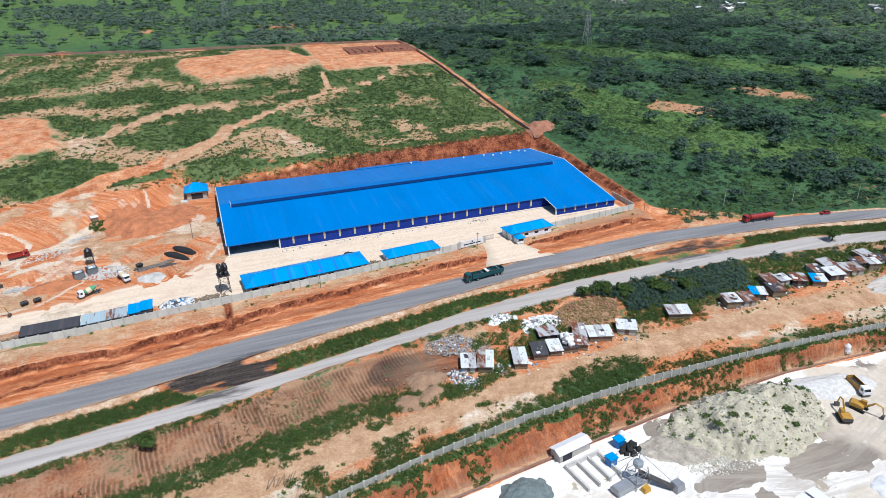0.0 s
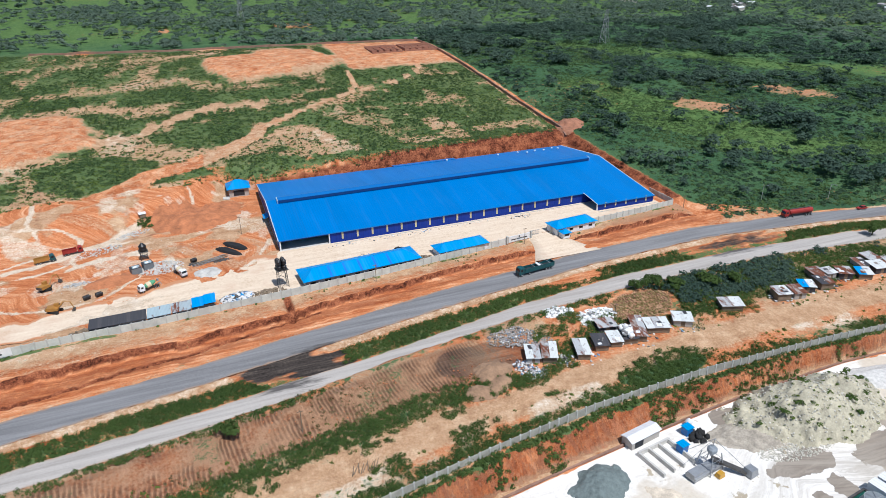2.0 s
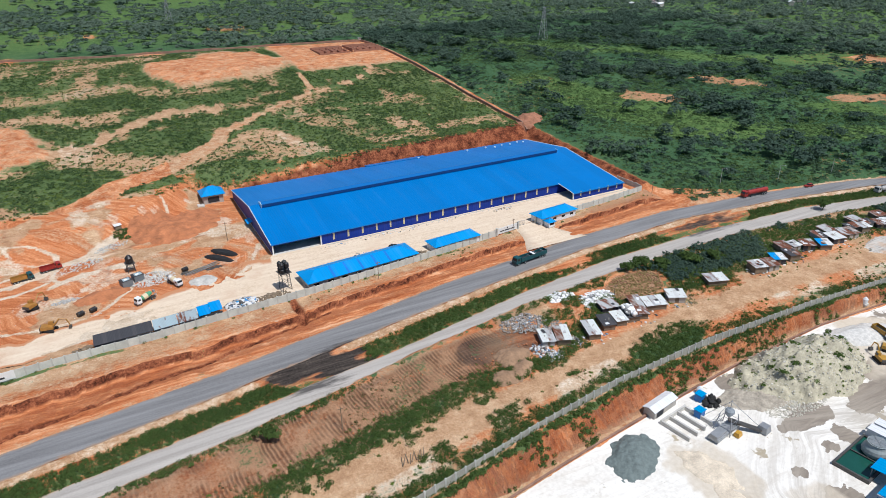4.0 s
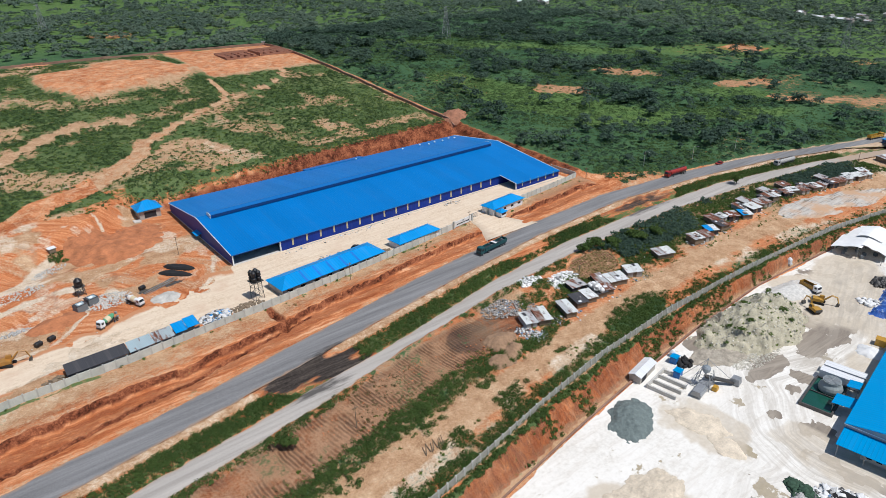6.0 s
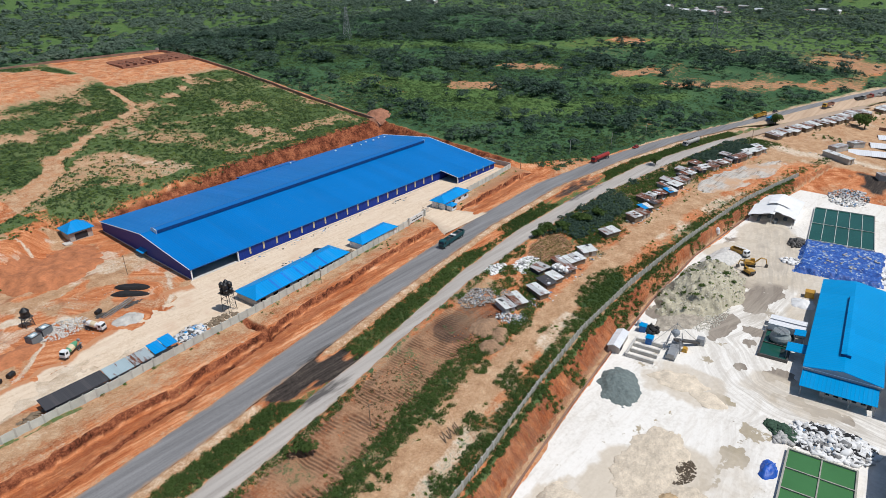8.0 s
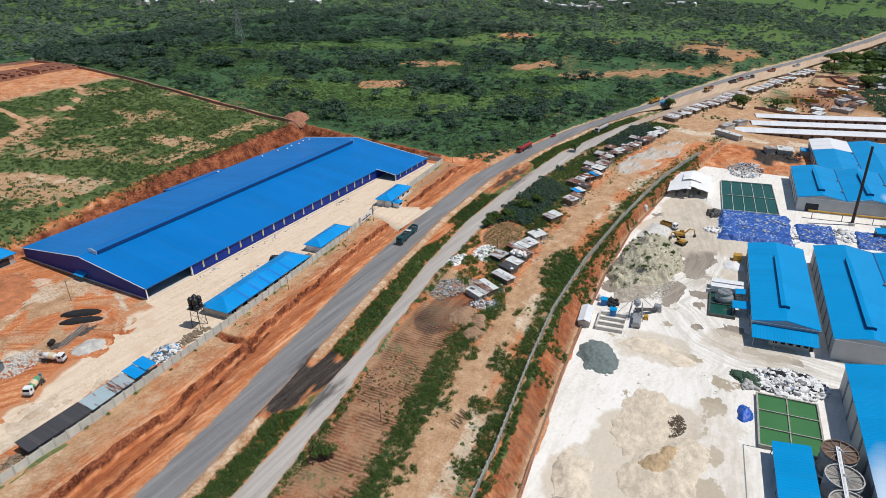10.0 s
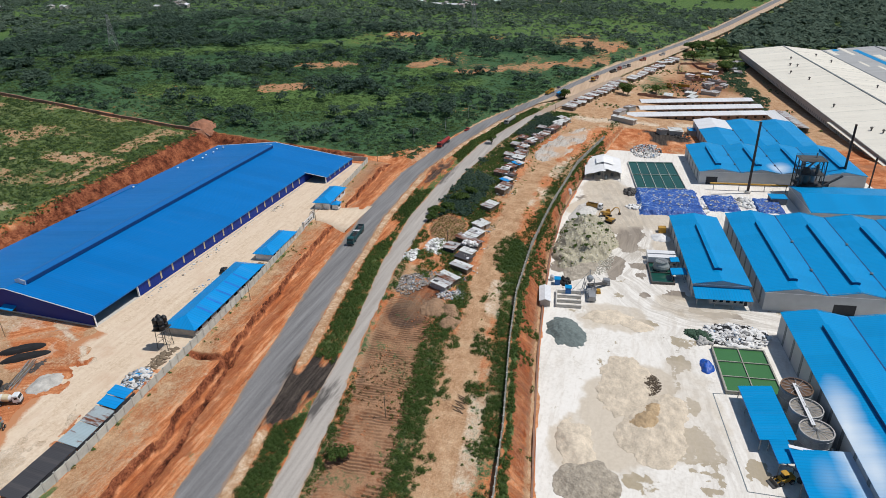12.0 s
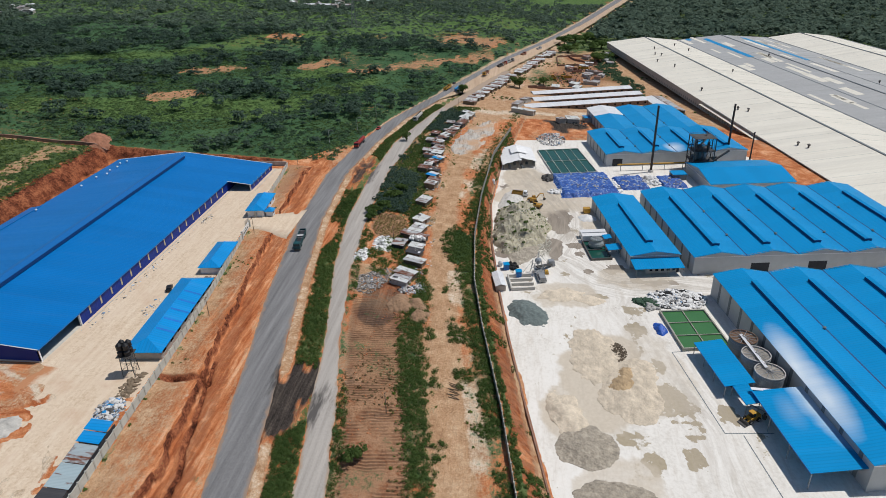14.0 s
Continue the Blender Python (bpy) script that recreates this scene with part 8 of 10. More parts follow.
def woods_density(x, y):
    """How thickly trees stand: belts and clumps, thin over the meadows, none on the cleared ways."""
    clump = sstep(0.47, 0.58, fbm(x, y, 0.016, 201) * 0.6 + fbm(x, y, 0.05, 202) * 0.4)
    near = 1 - sstep(70, 170, (x - 180) * 0.75 + (y - road_n(x)) * 0.45)
    return open_land(x, y) * (0.06 + 0.94 * clump) * (1 - 0.88 * meadow(x, y)) * (1 - 0.80 * near)


# low bushes on the grass east of the site
_P = strewn(17000, 184, 620, 110, 640, lambda x, y: open_land(x, y) * (0.16 + 0.84 * sstep(0.46, 0.58, fbm(x, y, 0.035, 203))) * (1 - 0.7 * meadow(x, y)))
plants("bushes", "dark green bushes on rough grassland", _P, 0.6 + 1.7 * rng.uniform(0, 1, len(_P)) ** 1.5, rng.uniform(0.5, 1.4, len(_P)), 32, 0.21, M_LEAF_BUSH, cat="bushes", lift=1.0)
_P = strewn(7600, 186, 600, 120, 660, woods_density)
_R = 1.6 + 3.6 * rng.uniform(0, 1, len(_P)) ** 1.6
_P[:, 2] += _R * 0.5
plants("bush_trees", "small dark trees standing in bushland", _P, _R, _R * 1.2, 110, 0.15, M_LEAF_TREE, lobes=6, trunks=True, cat="trees", lift=0.9)
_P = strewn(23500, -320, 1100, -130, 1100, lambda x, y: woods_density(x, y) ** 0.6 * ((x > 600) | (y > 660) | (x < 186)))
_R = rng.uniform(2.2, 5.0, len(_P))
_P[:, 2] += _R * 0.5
plants("woodland", "scattered bush woodland on the plain", _P, _R, _R * 1.0, 54, 0.24, M_LEAF_HAZE, lobes=4, trunks=True, cat="trees", lift=1.0)
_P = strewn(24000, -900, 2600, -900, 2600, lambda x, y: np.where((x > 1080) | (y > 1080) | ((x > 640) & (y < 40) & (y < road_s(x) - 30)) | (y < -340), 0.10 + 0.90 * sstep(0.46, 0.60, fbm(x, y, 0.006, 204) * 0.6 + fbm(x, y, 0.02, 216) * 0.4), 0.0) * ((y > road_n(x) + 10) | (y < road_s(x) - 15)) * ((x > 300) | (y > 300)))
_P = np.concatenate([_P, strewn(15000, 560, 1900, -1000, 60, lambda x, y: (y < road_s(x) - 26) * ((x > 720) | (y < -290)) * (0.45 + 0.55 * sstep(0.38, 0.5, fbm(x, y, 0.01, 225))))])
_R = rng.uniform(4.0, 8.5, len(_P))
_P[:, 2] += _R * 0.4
plants("far_woodland", "distant woodland paled for haze, reaching the horizon", _P, _R, _R * 0.95, 26, 0.36, M_LEAF_HAZE, lobes=3, cat="trees", lift=1.0)
_P = strewn(26000, 560, 1150, -60, 1000, lambda x, y: open_land(x, y) * (0.25 + 0.75 * sstep(0.42, 0.56, fbm(x, y, 0.02, 223))) * (1 - 0.5 * meadow(x, y)))
plants("far_undergrowth", "low bushes over the distant plain", _P, rng.uniform(1.0, 2.6, len(_P)), rng.uniform(0.6, 1.6, len(_P)), 9, 0.42, M_LEAF_HAZE, cat="bushes", lift=1.2)
# light grass tufts on the open ground
_P = strewn(42000, 186, 480, 130, 560, lambda x, y: open_land(x, y) * (0.25 + 0.75 * sstep(0.42, 0.55, fbm(x, y, 0.02, 205))))
plants("tall_grass", "light green tall grass", _P, rng.uniform(0.6, 1.3, len(_P)), rng.uniform(0.25, 0.6, len(_P)), 6, 0.40, M_LEAF_LUSH, cat="grass", lift=1.4)


def field_cover(x, y):
    west = lin(x, (-260, -125, -94, -80, -64, -53, -43, -28, -17, -5, 0, 40, 90, 185), (262, 286, 302, 301, 300, 307, 306, 304, 311, 312, 311.5, 312, 315, 320))
    ok = (y > west + 7) & (x < 178) & (y < 580 + 0.2417 * (179 - x))
    ok &= track_away(x, y) > 3.0
    ok &= ~((x > 90) & (x < 184) & (y > 484))
    ok &= mound_cover(x, y) < 0.15
    return ok * np.clip(1.0 - 1.15 * field_bare(x, y), 0.0, 1) * (0.45 + 0.55 * sstep(0.42, 0.55, fbm(x, y, 0.04, 206)))


_P = strewn(40000, -190, 180, 268, 670, field_cover)
plants("field_weeds", "knee-high green weeds over the fallow field", _P, rng.uniform(0.6, 1.5, len(_P)), rng.uniform(0.4, 1.0, len(_P)), 14, 0.24, M_LEAF_FIELD, cat="weeds", lift=1.0)
_P = strewn(60000, -190, 180, 268, 670, lambda x, y: np.maximum(field_cover(x, y), 0.0) ** 0.5 * 0.8)
plants("field_grass", "light green grass over the fallow field", _P, rng.uniform(0.4, 0.9, len(_P)), rng.uniform(0.2, 0.5, len(_P)), 6, 0.4, M_LEAF_GRASS, cat="grass", lift=1.4)


def mid_hedge(x, y):
    rs, sn = road_s(x), side_n(x)
    w = (y - sn) / np.maximum(rs - sn, 0.5)
    ok = (w > 0.05) & (w < 0.66)
    ok &= np.hypot((x + 4.5) / 14.5, (y - 163) / 8) > 1
    ok &= np.hypot((x - 172) / 27, (y - 181) / 8) > 1
    ok &= np.hypot((x - 96) / 13, (y - 179) / 3.5) > 1
    return ok * (0.55 + 0.45 * sstep(0.35, 0.5, fbm(x, y, 0.1, 207)))


_P = strewn(105000, -110, 320, 120, 190, mid_hedge)
plants("median_bushes", "dense dark green bushes along the median", _P, rng.uniform(0.4, 0.95, len(_P)), rng.uniform(0.6, 1.4, len(_P)), 26, 0.17, M_LEAF, cat="bushes", lift=0.9)


def strip_w(x, y):
    return (side_s(x) - y) / np.maximum(side_s(x) - fence_s(x), 1)


def south_hedge(x, y):
    w = strip_w(x, y)
    c = lin(x, (-60, -30, 0, 40, 60, 90, 130, 190, 260), (0.52, 0.50, 0.47, 0.50, 0.62, 0.3, 0.30, 0.22, 0.2))
    h = lin(x, (-60, 0, 40, 60, 90, 130, 260), (0.07, 0.085, 0.09, 0.05, 0.09, 0.22, 0.18))
    a = np.exp(-((w - c) / h) ** 4) * sstep(0.27, 0.38, fbm(x, y, 0.07, 208))
    b = 0.95 * np.exp(-((w - 0.955) / (0.055 + 0.03 * fbm(x, y, 0.05, 230))) ** 4) * sstep(0.36, 0.47, fbm(x, y, 0.08, 209)) * (1 - 0.8 * sstep(170, 200, x))
    e = 0.6 * (np.abs(w - 0.035) < 0.03) * sstep(0.42, 0.5, fbm(x, y, 0.09, 210))
    p = np.maximum(1.0 * blob(x, y, 96, 126.5, 17, 5.5, 53, 0.3, 4), 0.9 * blob(x, y, 134, 158, 13, 9, 54, 0.4))
    p = np.maximum.reduce([p, 0.85 * blob(x, y, 82, 157, 4, 4, 55, 0.5), 0.8 * blob(x, y, 73, 153, 7, 3, 56, 0.5), 0.8 * blob(x, y, 96, 163, 8, 2.5, 57, 0.5), 0.8 * blob(x, y, 68, 146, 7, 2.5, 58, 0.6), 0.7 * blob(x, y, 160, 152, 30, 7, 59, 0.5)])
    p = np.maximum(p, 0.75 * sstep(0.60, 0.66, fbm(x, y, 0.10, 228)) * (w > 0.58) * (np.abs(w - 0.70) > 0.05) * (x < 120))
    return np.maximum.reduce([a, b, e, p]) * (w > 0.01) * (w < 1.0) * (np.hypot((x - 110) / 14, (y - 156) / 8.5) > 1)


_P = strewn(82000, -110, 320, 90, 172, south_hedge)
plants("thicket", "green thicket and weeds beside the sandy track", _P, rng.uniform(0.4, 1.0, len(_P)), rng.uniform(0.4, 1.4, len(_P)), 26, 0.17, M_LEAF, cat="bushes", lift=0.9)
_P = strewn(16000, -110, 320, 90, 172, lambda x, y: 0.4 * (strip_w(x, y) > 0.3) * (strip_w(x, y) < 1) * sstep(0.5, 0.6, fbm(x, y, 0.08, 211)) * (np.abs(strip_w(x, y) - 0.7) > 0.08))
plants("sparse_weeds", "sparse weeds on sandy ground", _P, rng.uniform(0.25, 0.6, len(_P)), rng.uniform(0.2, 0.6, len(_P)), 7, 0.45, M_LEAF_GRASS, cat="weeds")


_P = strewn(5200, 116, 312, 128, 172, lambda x, y: (strip_w(x, y) > 0.02) * (strip_w(x, y) < 0.33) * sstep(0.40, 0.52, fbm(x, y, 0.045, 224)) * (np.hypot((x - 110) / 15, (y - 156) / 9) > 1))
plants("roadside_trees", "dense dark low trees behind the shacks", _P, rng.uniform(0.8, 2.0, len(_P)), rng.uniform(1.0, 2.6, len(_P)), 46, 0.18, M_LEAF_TREE, lobes=3, cat="trees", lift=0.8)


def bank_plants(x, y):
    fs, yn = fence_s(x), yard_n(x)
    w = (y - yn) / np.maximum(fs - yn, 1)
    return (w > 0.05) * (w < 0.93) * np.maximum(0.95 * sstep(0.62, 0.8, w), 0.8 * sstep(0.53, 0.61, fbm(x, y, 0.12, 212)))


_P = strewn(25000, -110, 262, 84, 120, bank_plants)
plants("bank_bushes", "bushes clinging to the red bank", _P, rng.uniform(0.35, 0.9, len(_P)), rng.uniform(0.4, 1.2, len(_P)), 22, 0.24, M_LEAF, cat="bushes")
_P = strewn(5200, -115, 176, 160, 224, lambda x, y: (y > road_n(x) + 2) * (y < fence_n(x) - 0.3) * (0.30 * sstep(0.58, 0.68, fbm(x, y, 0.07, 213)) * (y > fence_n(x) - 9) * (x > 4) + 0.35 * (np.abs(y - fence_n(x) + 0.9) < 0.7)))
plants("verge_weeds", "small weeds on the red verge", _P, rng.uniform(0.25, 0.7, len(_P)), rng.uniform(0.2, 0.6, len(_P)), 8, 0.42, M_LEAF, cat="weeds")
_p = on_heap(("spoil_mound", 127), 140)
plants("heap_tufts", "green tufts growing on the spoil heap", _p, 0.25 + 0.5 * rng.uniform(0, 1, len(_p)) ** 2, rng.uniform(0.2, 0.5, len(_p)), 16, 0.3, M_LEAF_GRASS, cat="weeds")
_p = on_heap(("spoil_mound", 127), 16)
plants("heap_bushes", "larger bushes rooted on the spoil heap", _p, rng.uniform(1.0, 1.7, 16), rng.uniform(0.9, 1.5, 16), 70, 0.17, M_LEAF, lobes=3, cat="bushes")
_P = strewn(5000, 296, 640, -60, 140, lambda x, y: (y < side_s(x) - 2) * (y < road_s(x) - 2) * 0.5 * sstep(0.57, 0.64, fbm(x, y, 0.05, 214)) * (x > 345) * (np.hypot(x - 375, y - 45) > 60))
plants("settlement_bushes", "bushes scattered among the settlement plots", _P, rng.uniform(0.5, 1.4, len(_P)), rng.uniform(0.5, 1.5, len(_P)), 16, 0.36, M_LEAF, cat="bushes")
_P = strewn(4200, 380, 660, -40, 60, lambda x, y: np.maximum(1 - sstep(5, 12, near_line(x, y, ((400, 2), (440, 2), (480, 2), (520, 14), (560, 8), (600, 2))) + (fbm(x, y, 0.08, 226) - 0.5) * 12), 0.7 * blob(x, y, 690, 25, 40, 24, 227, 0.5)))
plants("wall_bushes", "dark bushes along the foot of the pale warehouse", _P, rng.uniform(0.9, 2.4, len(_P)), rng.uniform(0.8, 2.2, len(_P)), 26, 0.26, M_LEAF_BUSH, cat="bushes", lift=0.9)
_P = strewn(3000, 92, 128, 144, 168, lambda x, y: blob(x, y, 110, 156, 12.5, 7.5, 22, 0.3, 12) * (np.sin(x * 3.6 + y * 1.2) > -0.3))
plants("dry_crop", "dry yellowing crop rows on a small plot", _P, rng.uniform(0.25, 0.5, len(_P)), rng.uniform(0.3, 0.6, len(_P)), 6, 0.45, M_CROP, cat="crop")
_P = strewn(3200, -40, 52, 122, 152, lambda x, y: 0.5 * (strip_w(x, y) > 0.02) * (strip_w(x, y) < 0.45) * sstep(0.55, 0.63, fbm(x, y, 0.07, 215)))
plants("dry_stubble", "dry stubble on the ploughed plots", _P, rng.uniform(0.2, 0.45, len(_P)), rng.uniform(0.2, 0.45, len(_P)), 5, 0.5, M_STUBBLE, cat="crop")


def tree(x, y, r, h, label):
    z = gz(x, y)
    t = thing("tree", (x, y, z), 0, label, "tree", "single trees")
    tr = Mesh().rod((0, 0, -0.3), (0.1, 0.05, h * 0.45), r * 0.11, 8, r * 0.075)
    for k in range(6):
        a = k * 1.05 + rng.uniform(-0.3, 0.3)
        tr.rod((0.1, 0.05, h * rng.uniform(0.3, 0.44)), (r * 0.6 * math.cos(a), r * 0.6 * math.sin(a), h * rng.uniform(0.55, 0.8)), r * 0.05, 5, r * 0.02)
    part("trunk", tr, M_BARK, t)
    v, f = leaf_quads(np.array([[0, 0, h * 0.34]]), np.array([r]), np.array([h * 0.78]), 620, 0.115, 0.35, 9)
    part("crown", big_mesh("crown", v, f, M_LEAF), M_LEAF, t)


for _x, _y, _r, _h, _l in ((-25.0, 141.4, 2.3, 3.8, "round leafy tree beside the old carriageway"), (231, 167, 2.4, 5.2, "dark leafy tree at the road edge"), (121.5, 165.5, 2.6, 3.8, "leafy tree above the crop plot"),
                           (128, 162, 3.0, 3.6, "spreading dark tree beside shacks"), (139, 159, 3.4, 3.8, "spreading dark tree beside shacks"), (114, 165, 2.2, 3.4, "small dark tree beside shacks"), (150, 158, 2.6, 3.6, "small dark tree beside shacks"),
                           (361, 143, 4.2, 7.5, "tall roadside tree beside the blue shelter"), 
                           (562, 18, 8, 9, "broad dark shade tree"), (574, 10, 7, 9, "broad dark shade tree"), (612, 44, 7, 9, "broad dark shade tree"), (644, 16, 8, 10, "broad dark shade tree"), (672, 44, 8, 10, "broad dark shade tree"), (700, 16, 9, 11, "broad dark shade tree"), (690, 30, 8, 10, "broad dark shade tree"), (660, 2, 8, 10, "broad dark shade tree"), (431, 78, 4.5, 7, "dark tree beside the lorry park"), (403, 99, 4.2, 9.5, "tall thin tree beside market stalls"), (408, 103, 3.4, 9, "tall thin tree beside market stalls"), (-7, 318, 3, 3.2, "leafy bush behind the pump house")):
    tree(_x, _y, _r, _h, _l)


# ---------------------------------------------------------------- shacks and settlement
SHACKS = []


def shack(x, y, L, W, h, rz, roof, wall, label, split=1):
    s = thing("shack", (x, y, gz(x, y)), rz, label, "shack", "shacks along the sandy track")
    t = 0.1
    part("wall", Mesh().box(-L / 2, W / 2 - t, -0.3, L / 2, W / 2, h + 0.25), wall, s)
    part("wall", Mesh().box(-L / 2, -W / 2, -0.3, -L * 0.12, -W / 2 + t, h).box(L * 0.12, -W / 2, -0.3, L / 2, -W / 2 + t, h).box(-L * 0.12, -W / 2, 1.9, L * 0.12, -W / 2 + t, h), wall, s)
    for xx in (-L / 2, L / 2 - t):
        part("wall", Mesh().box(xx, -W / 2 + t, -0.3, xx + t, W / 2 - t, h + 0.1), wall, s)
    part("door", Mesh().box(-L * 0.12, -W / 2 + 0.03, -0.1, L * 0.12, -W / 2 + 0.07, 1.9), M_WOOD, s)
    for k in range(split):
        a, b = -L / 2 - 0.4 + (L + 0.8) * k / split, -L / 2 - 0.4 + (L + 0.8) * (k + 1) / split
        j = rng.uniform(0, 0.12)
        roof_slope("roof_sheet", [(a, -W / 2 - 0.5, h + j), (b, -W / 2 - 0.5, h + j + rng.uniform(-.05, .05)), (b, W / 2 + 0.4, h + 0.5 + j), (a, W / 2 + 0.4, h + 0.5 + j)], roof if isinstance(roof, bpy.types.Material) else roof[k % len(roof)], s, 0.05)
    for k in range(rng.randint(1, 4)):
        px, py = rng.uniform(-L / 2, L / 2 - 1.0), rng.uniform(-W / 2, W / 2 - 1.2)
        zz = h + 0.5 * (py + 0.6 + W / 2) / W + 0.22
        part("roof_patch", Mesh().box(0, 0, 0, rng.uniform(0.7, 1.8), rng.uniform(0.8, 2.0), 0.04, pose(px, py, zz - 0.12, 3.5, rng.uniform(-2, 2), rng.uniform(-15, 15))), (M_BAGGREY, M_RUSTROOF, M_WHITEROOF, M_BLACKROOF, M_TINROOF)[rng.randint(0, 5)], s)
    SHACKS.append((x, y, L, W))
    for k in range(3):
        part("roof_weight", Mesh().box(-0.18, -0.1, 0, 0.18, 0.1, 0.15, pose(rng.uniform(-L / 3, L / 3), rng.uniform(-W / 3, W / 3), h + 0.42, 0, 0, rng.uniform(0, 90))), M_BLOCK, s)
    return s


_T, _R, _W, _B, _K = M_TINROOF, M_RUSTROOF, M_TINPALE, M_ROOF_SHED, M_BLACKROOF
for _x, _y, _L, _w, _hh, _rz, _rf, _wl, _lb, _sp in (
        (76.5, 140.6, 4.2, 8.5, 2.3, -18, (_T, _W), M_WOOD, "pale green tin roofed shack", 2), (83.5, 141.6, 4.5, 6.5, 2.4, -16, M_BLACKROOF, M_WOOD, "brown felt roofed shack", 1),
        (88.6, 141.5, 4.0, 6.0, 2.3, -14, (_W,), M_WOOD, "white sheet roofed shack", 1), (90.0, 148.5, 6.5, 5.0, 2.6, -10, (_T,), M_BLACKROOF, "grey tin roofed store", 2),
        (93.8, 142.2, 5.0, 7.5, 2.2, -12, M_BLACKROOF, M_WOOD, "open dark shack with white sacks on its roof", 1), (99.0, 144.0, 4.0, 13.0, 2.2, -24, (_R, _T), M_WOOD, "long rusty tin roofed shack", 2),
        (105.5, 143.2, 8.0, 6.0, 2.4, -18, (_W, _T, _W), M_WOOD, "patched white tin roofed shack", 3), (115.5, 143.2, 6.5, 5.5, 2.4, -28, (_W,), M_BLOCK, "white roofed block shack", 1),
        (136.5, 144.6, 8.0, 5.6, 2.5, -20, (_T, _W), M_WOOD, "tin roofed shack beside bushes", 2), (61.5, 143.6, 4.2, 7.0, 2.2, -20, (_W, _T), M_BAGGREY, "shack covered with white sheeting", 2), (66.5, 142.6, 4.6, 8.5, 2.3, -24, (_R, _W), M_WOOD, "rusty and white roofed shack", 2)):
    shack(_x, _y, _L * 0.88, _w * 0.86, _hh * 0.85, _rz, _rf, _wl, _lb, _sp)
_row = ((158, 144), (164, 143), (170, 144.5), (178, 144.5), (185, 148.5), (191, 147), (198, 144.5), (203, 150), (207, 146), (212, 147.5), (217, 146), (222, 148.5), (227, 146.5), (232, 148), (237, 145.5), (242, 145), (247, 142.5), (252, 144.5), (256, 141), (262, 139.8), (268, 138.2), (274, 136.8), (280, 135.8), (285, 136.5), (290, 134), (296, 132.8), (299, 136))
for _i, (_x, _y) in enumerate(_row):
    _k = (0, 1, 3, 6, 0, 2, 3, 4, 5, 2, 1, 6, 0, 4, 2, 5, 1, 6, 0, 2, 6, 1, 0, 5, 5, 0, 5)[_i]
    _rf = ((_T, _W), (_R,), (_R, _T), (_B, _W), (_R, _K), (_W,), (_K, _R))[_k]
    shack(_x, _y, rng.uniform(3.6, 5.6), rng.uniform(3.4, 5.4), rng.uniform(2.0, 2.5), -14 + rng.uniform(-16, 16), _rf, (M_WOOD, M_BLOCK, M_BLACKROOF)[_i % 3], "%s shack in the roadside row" % ("pale tin roofed", "rusty roofed", "rusty tin roofed", "blue and white roofed", "dark rusty", "white roofed", "dark patched")[_k], len(_rf))
    if _i in (3, 8, 12, 15, 20):
        shack(_x + 3, _y + 6, rng.uniform(4, 6), 4.5, 2.2, -8 + rng.uniform(-8, 8), (_R,) if _i % 2 else (_T,), M_WOOD, "small %s shack behind the others" % ("rusty" if _i % 2 else "tin roofed"), 1)
# market rows further along the road
for _i in range(26):
    _x = 330 + _i * 4.6
    _y = 135.0 - (_x - 330) * 0.245
    shack(_x + rng.uniform(-0.8, 0.8), _y + rng.uniform(-2.2, 2.2), rng.uniform(3.6, 5.0), rng.uniform(5.5, 9.5), 2.3, -14 + rng.uniform(-9, 9), ((_T,), (_W,), (_T, _R))[_i % 3], M_WOOD, "%s market stall beside road" % ("tin roofed", "white roofed", "patched")[_i % 3], (1, 1, 2)[_i % 3])
for _i in range(24):
    _x = 462 + _i * 6.2
    _y = 100.5 - (_x - 462) * 0.265
    shack(_x + rng.uniform(-1.5, 1.5), _y + rng.uniform(-3, 3), rng.uniform(4.5, 6.6), rng.uniform(6, 10.5), 2.4, -16 + rng.uniform(-9, 9), ((_W,), (_T,), (_W,), (_R,))[_i % 4], M_WOOD, "%s stall beside the road" % ("white roofed", "tin roofed", "white roofed", "rusty roofed")[_i % 4], 1)
for _i in range(20):
    _x, _y = rng.uniform(420, 620), 0
    _y = 88 - (_x - 430) * 0.30 - rng.uniform(10, 50)
    shack(_x, _y, rng.uniform(5, 11), rng.uniform(5, 8), 2.6, rng.uniform(-30, 10), ((_W,), (_T,), (_R,))[_i % 3], M_BLOCK, "%s building in the lorry park" % ("white roofed", "tin roofed", "rusty roofed")[_i % 3], 1)
for _x, _y, _L, _w, _rz, _rf, _l in ((303, 64, 9, 8, 8, (_W,), "white roofed cabin behind the hall"), (308, 53, 7, 6, 8, (_B,), "blue roofed cabin behind the hall"), (299, 72, 5, 5, 30, (_T,), "tin roofed shed behind the hall"), (336, 101, 5, 12, 70, (_T,), "low block at the compound gate"), (317, 97, 4, 17, -28, (_W,), "low white gate building"), (354, 95, 5, 9, 60, (_T,), "tin roofed store beside the blocks")):
    shack(_x, _y, _L, _w, 2.9, _rz, _rf, M_BLOCK, _l, 1)
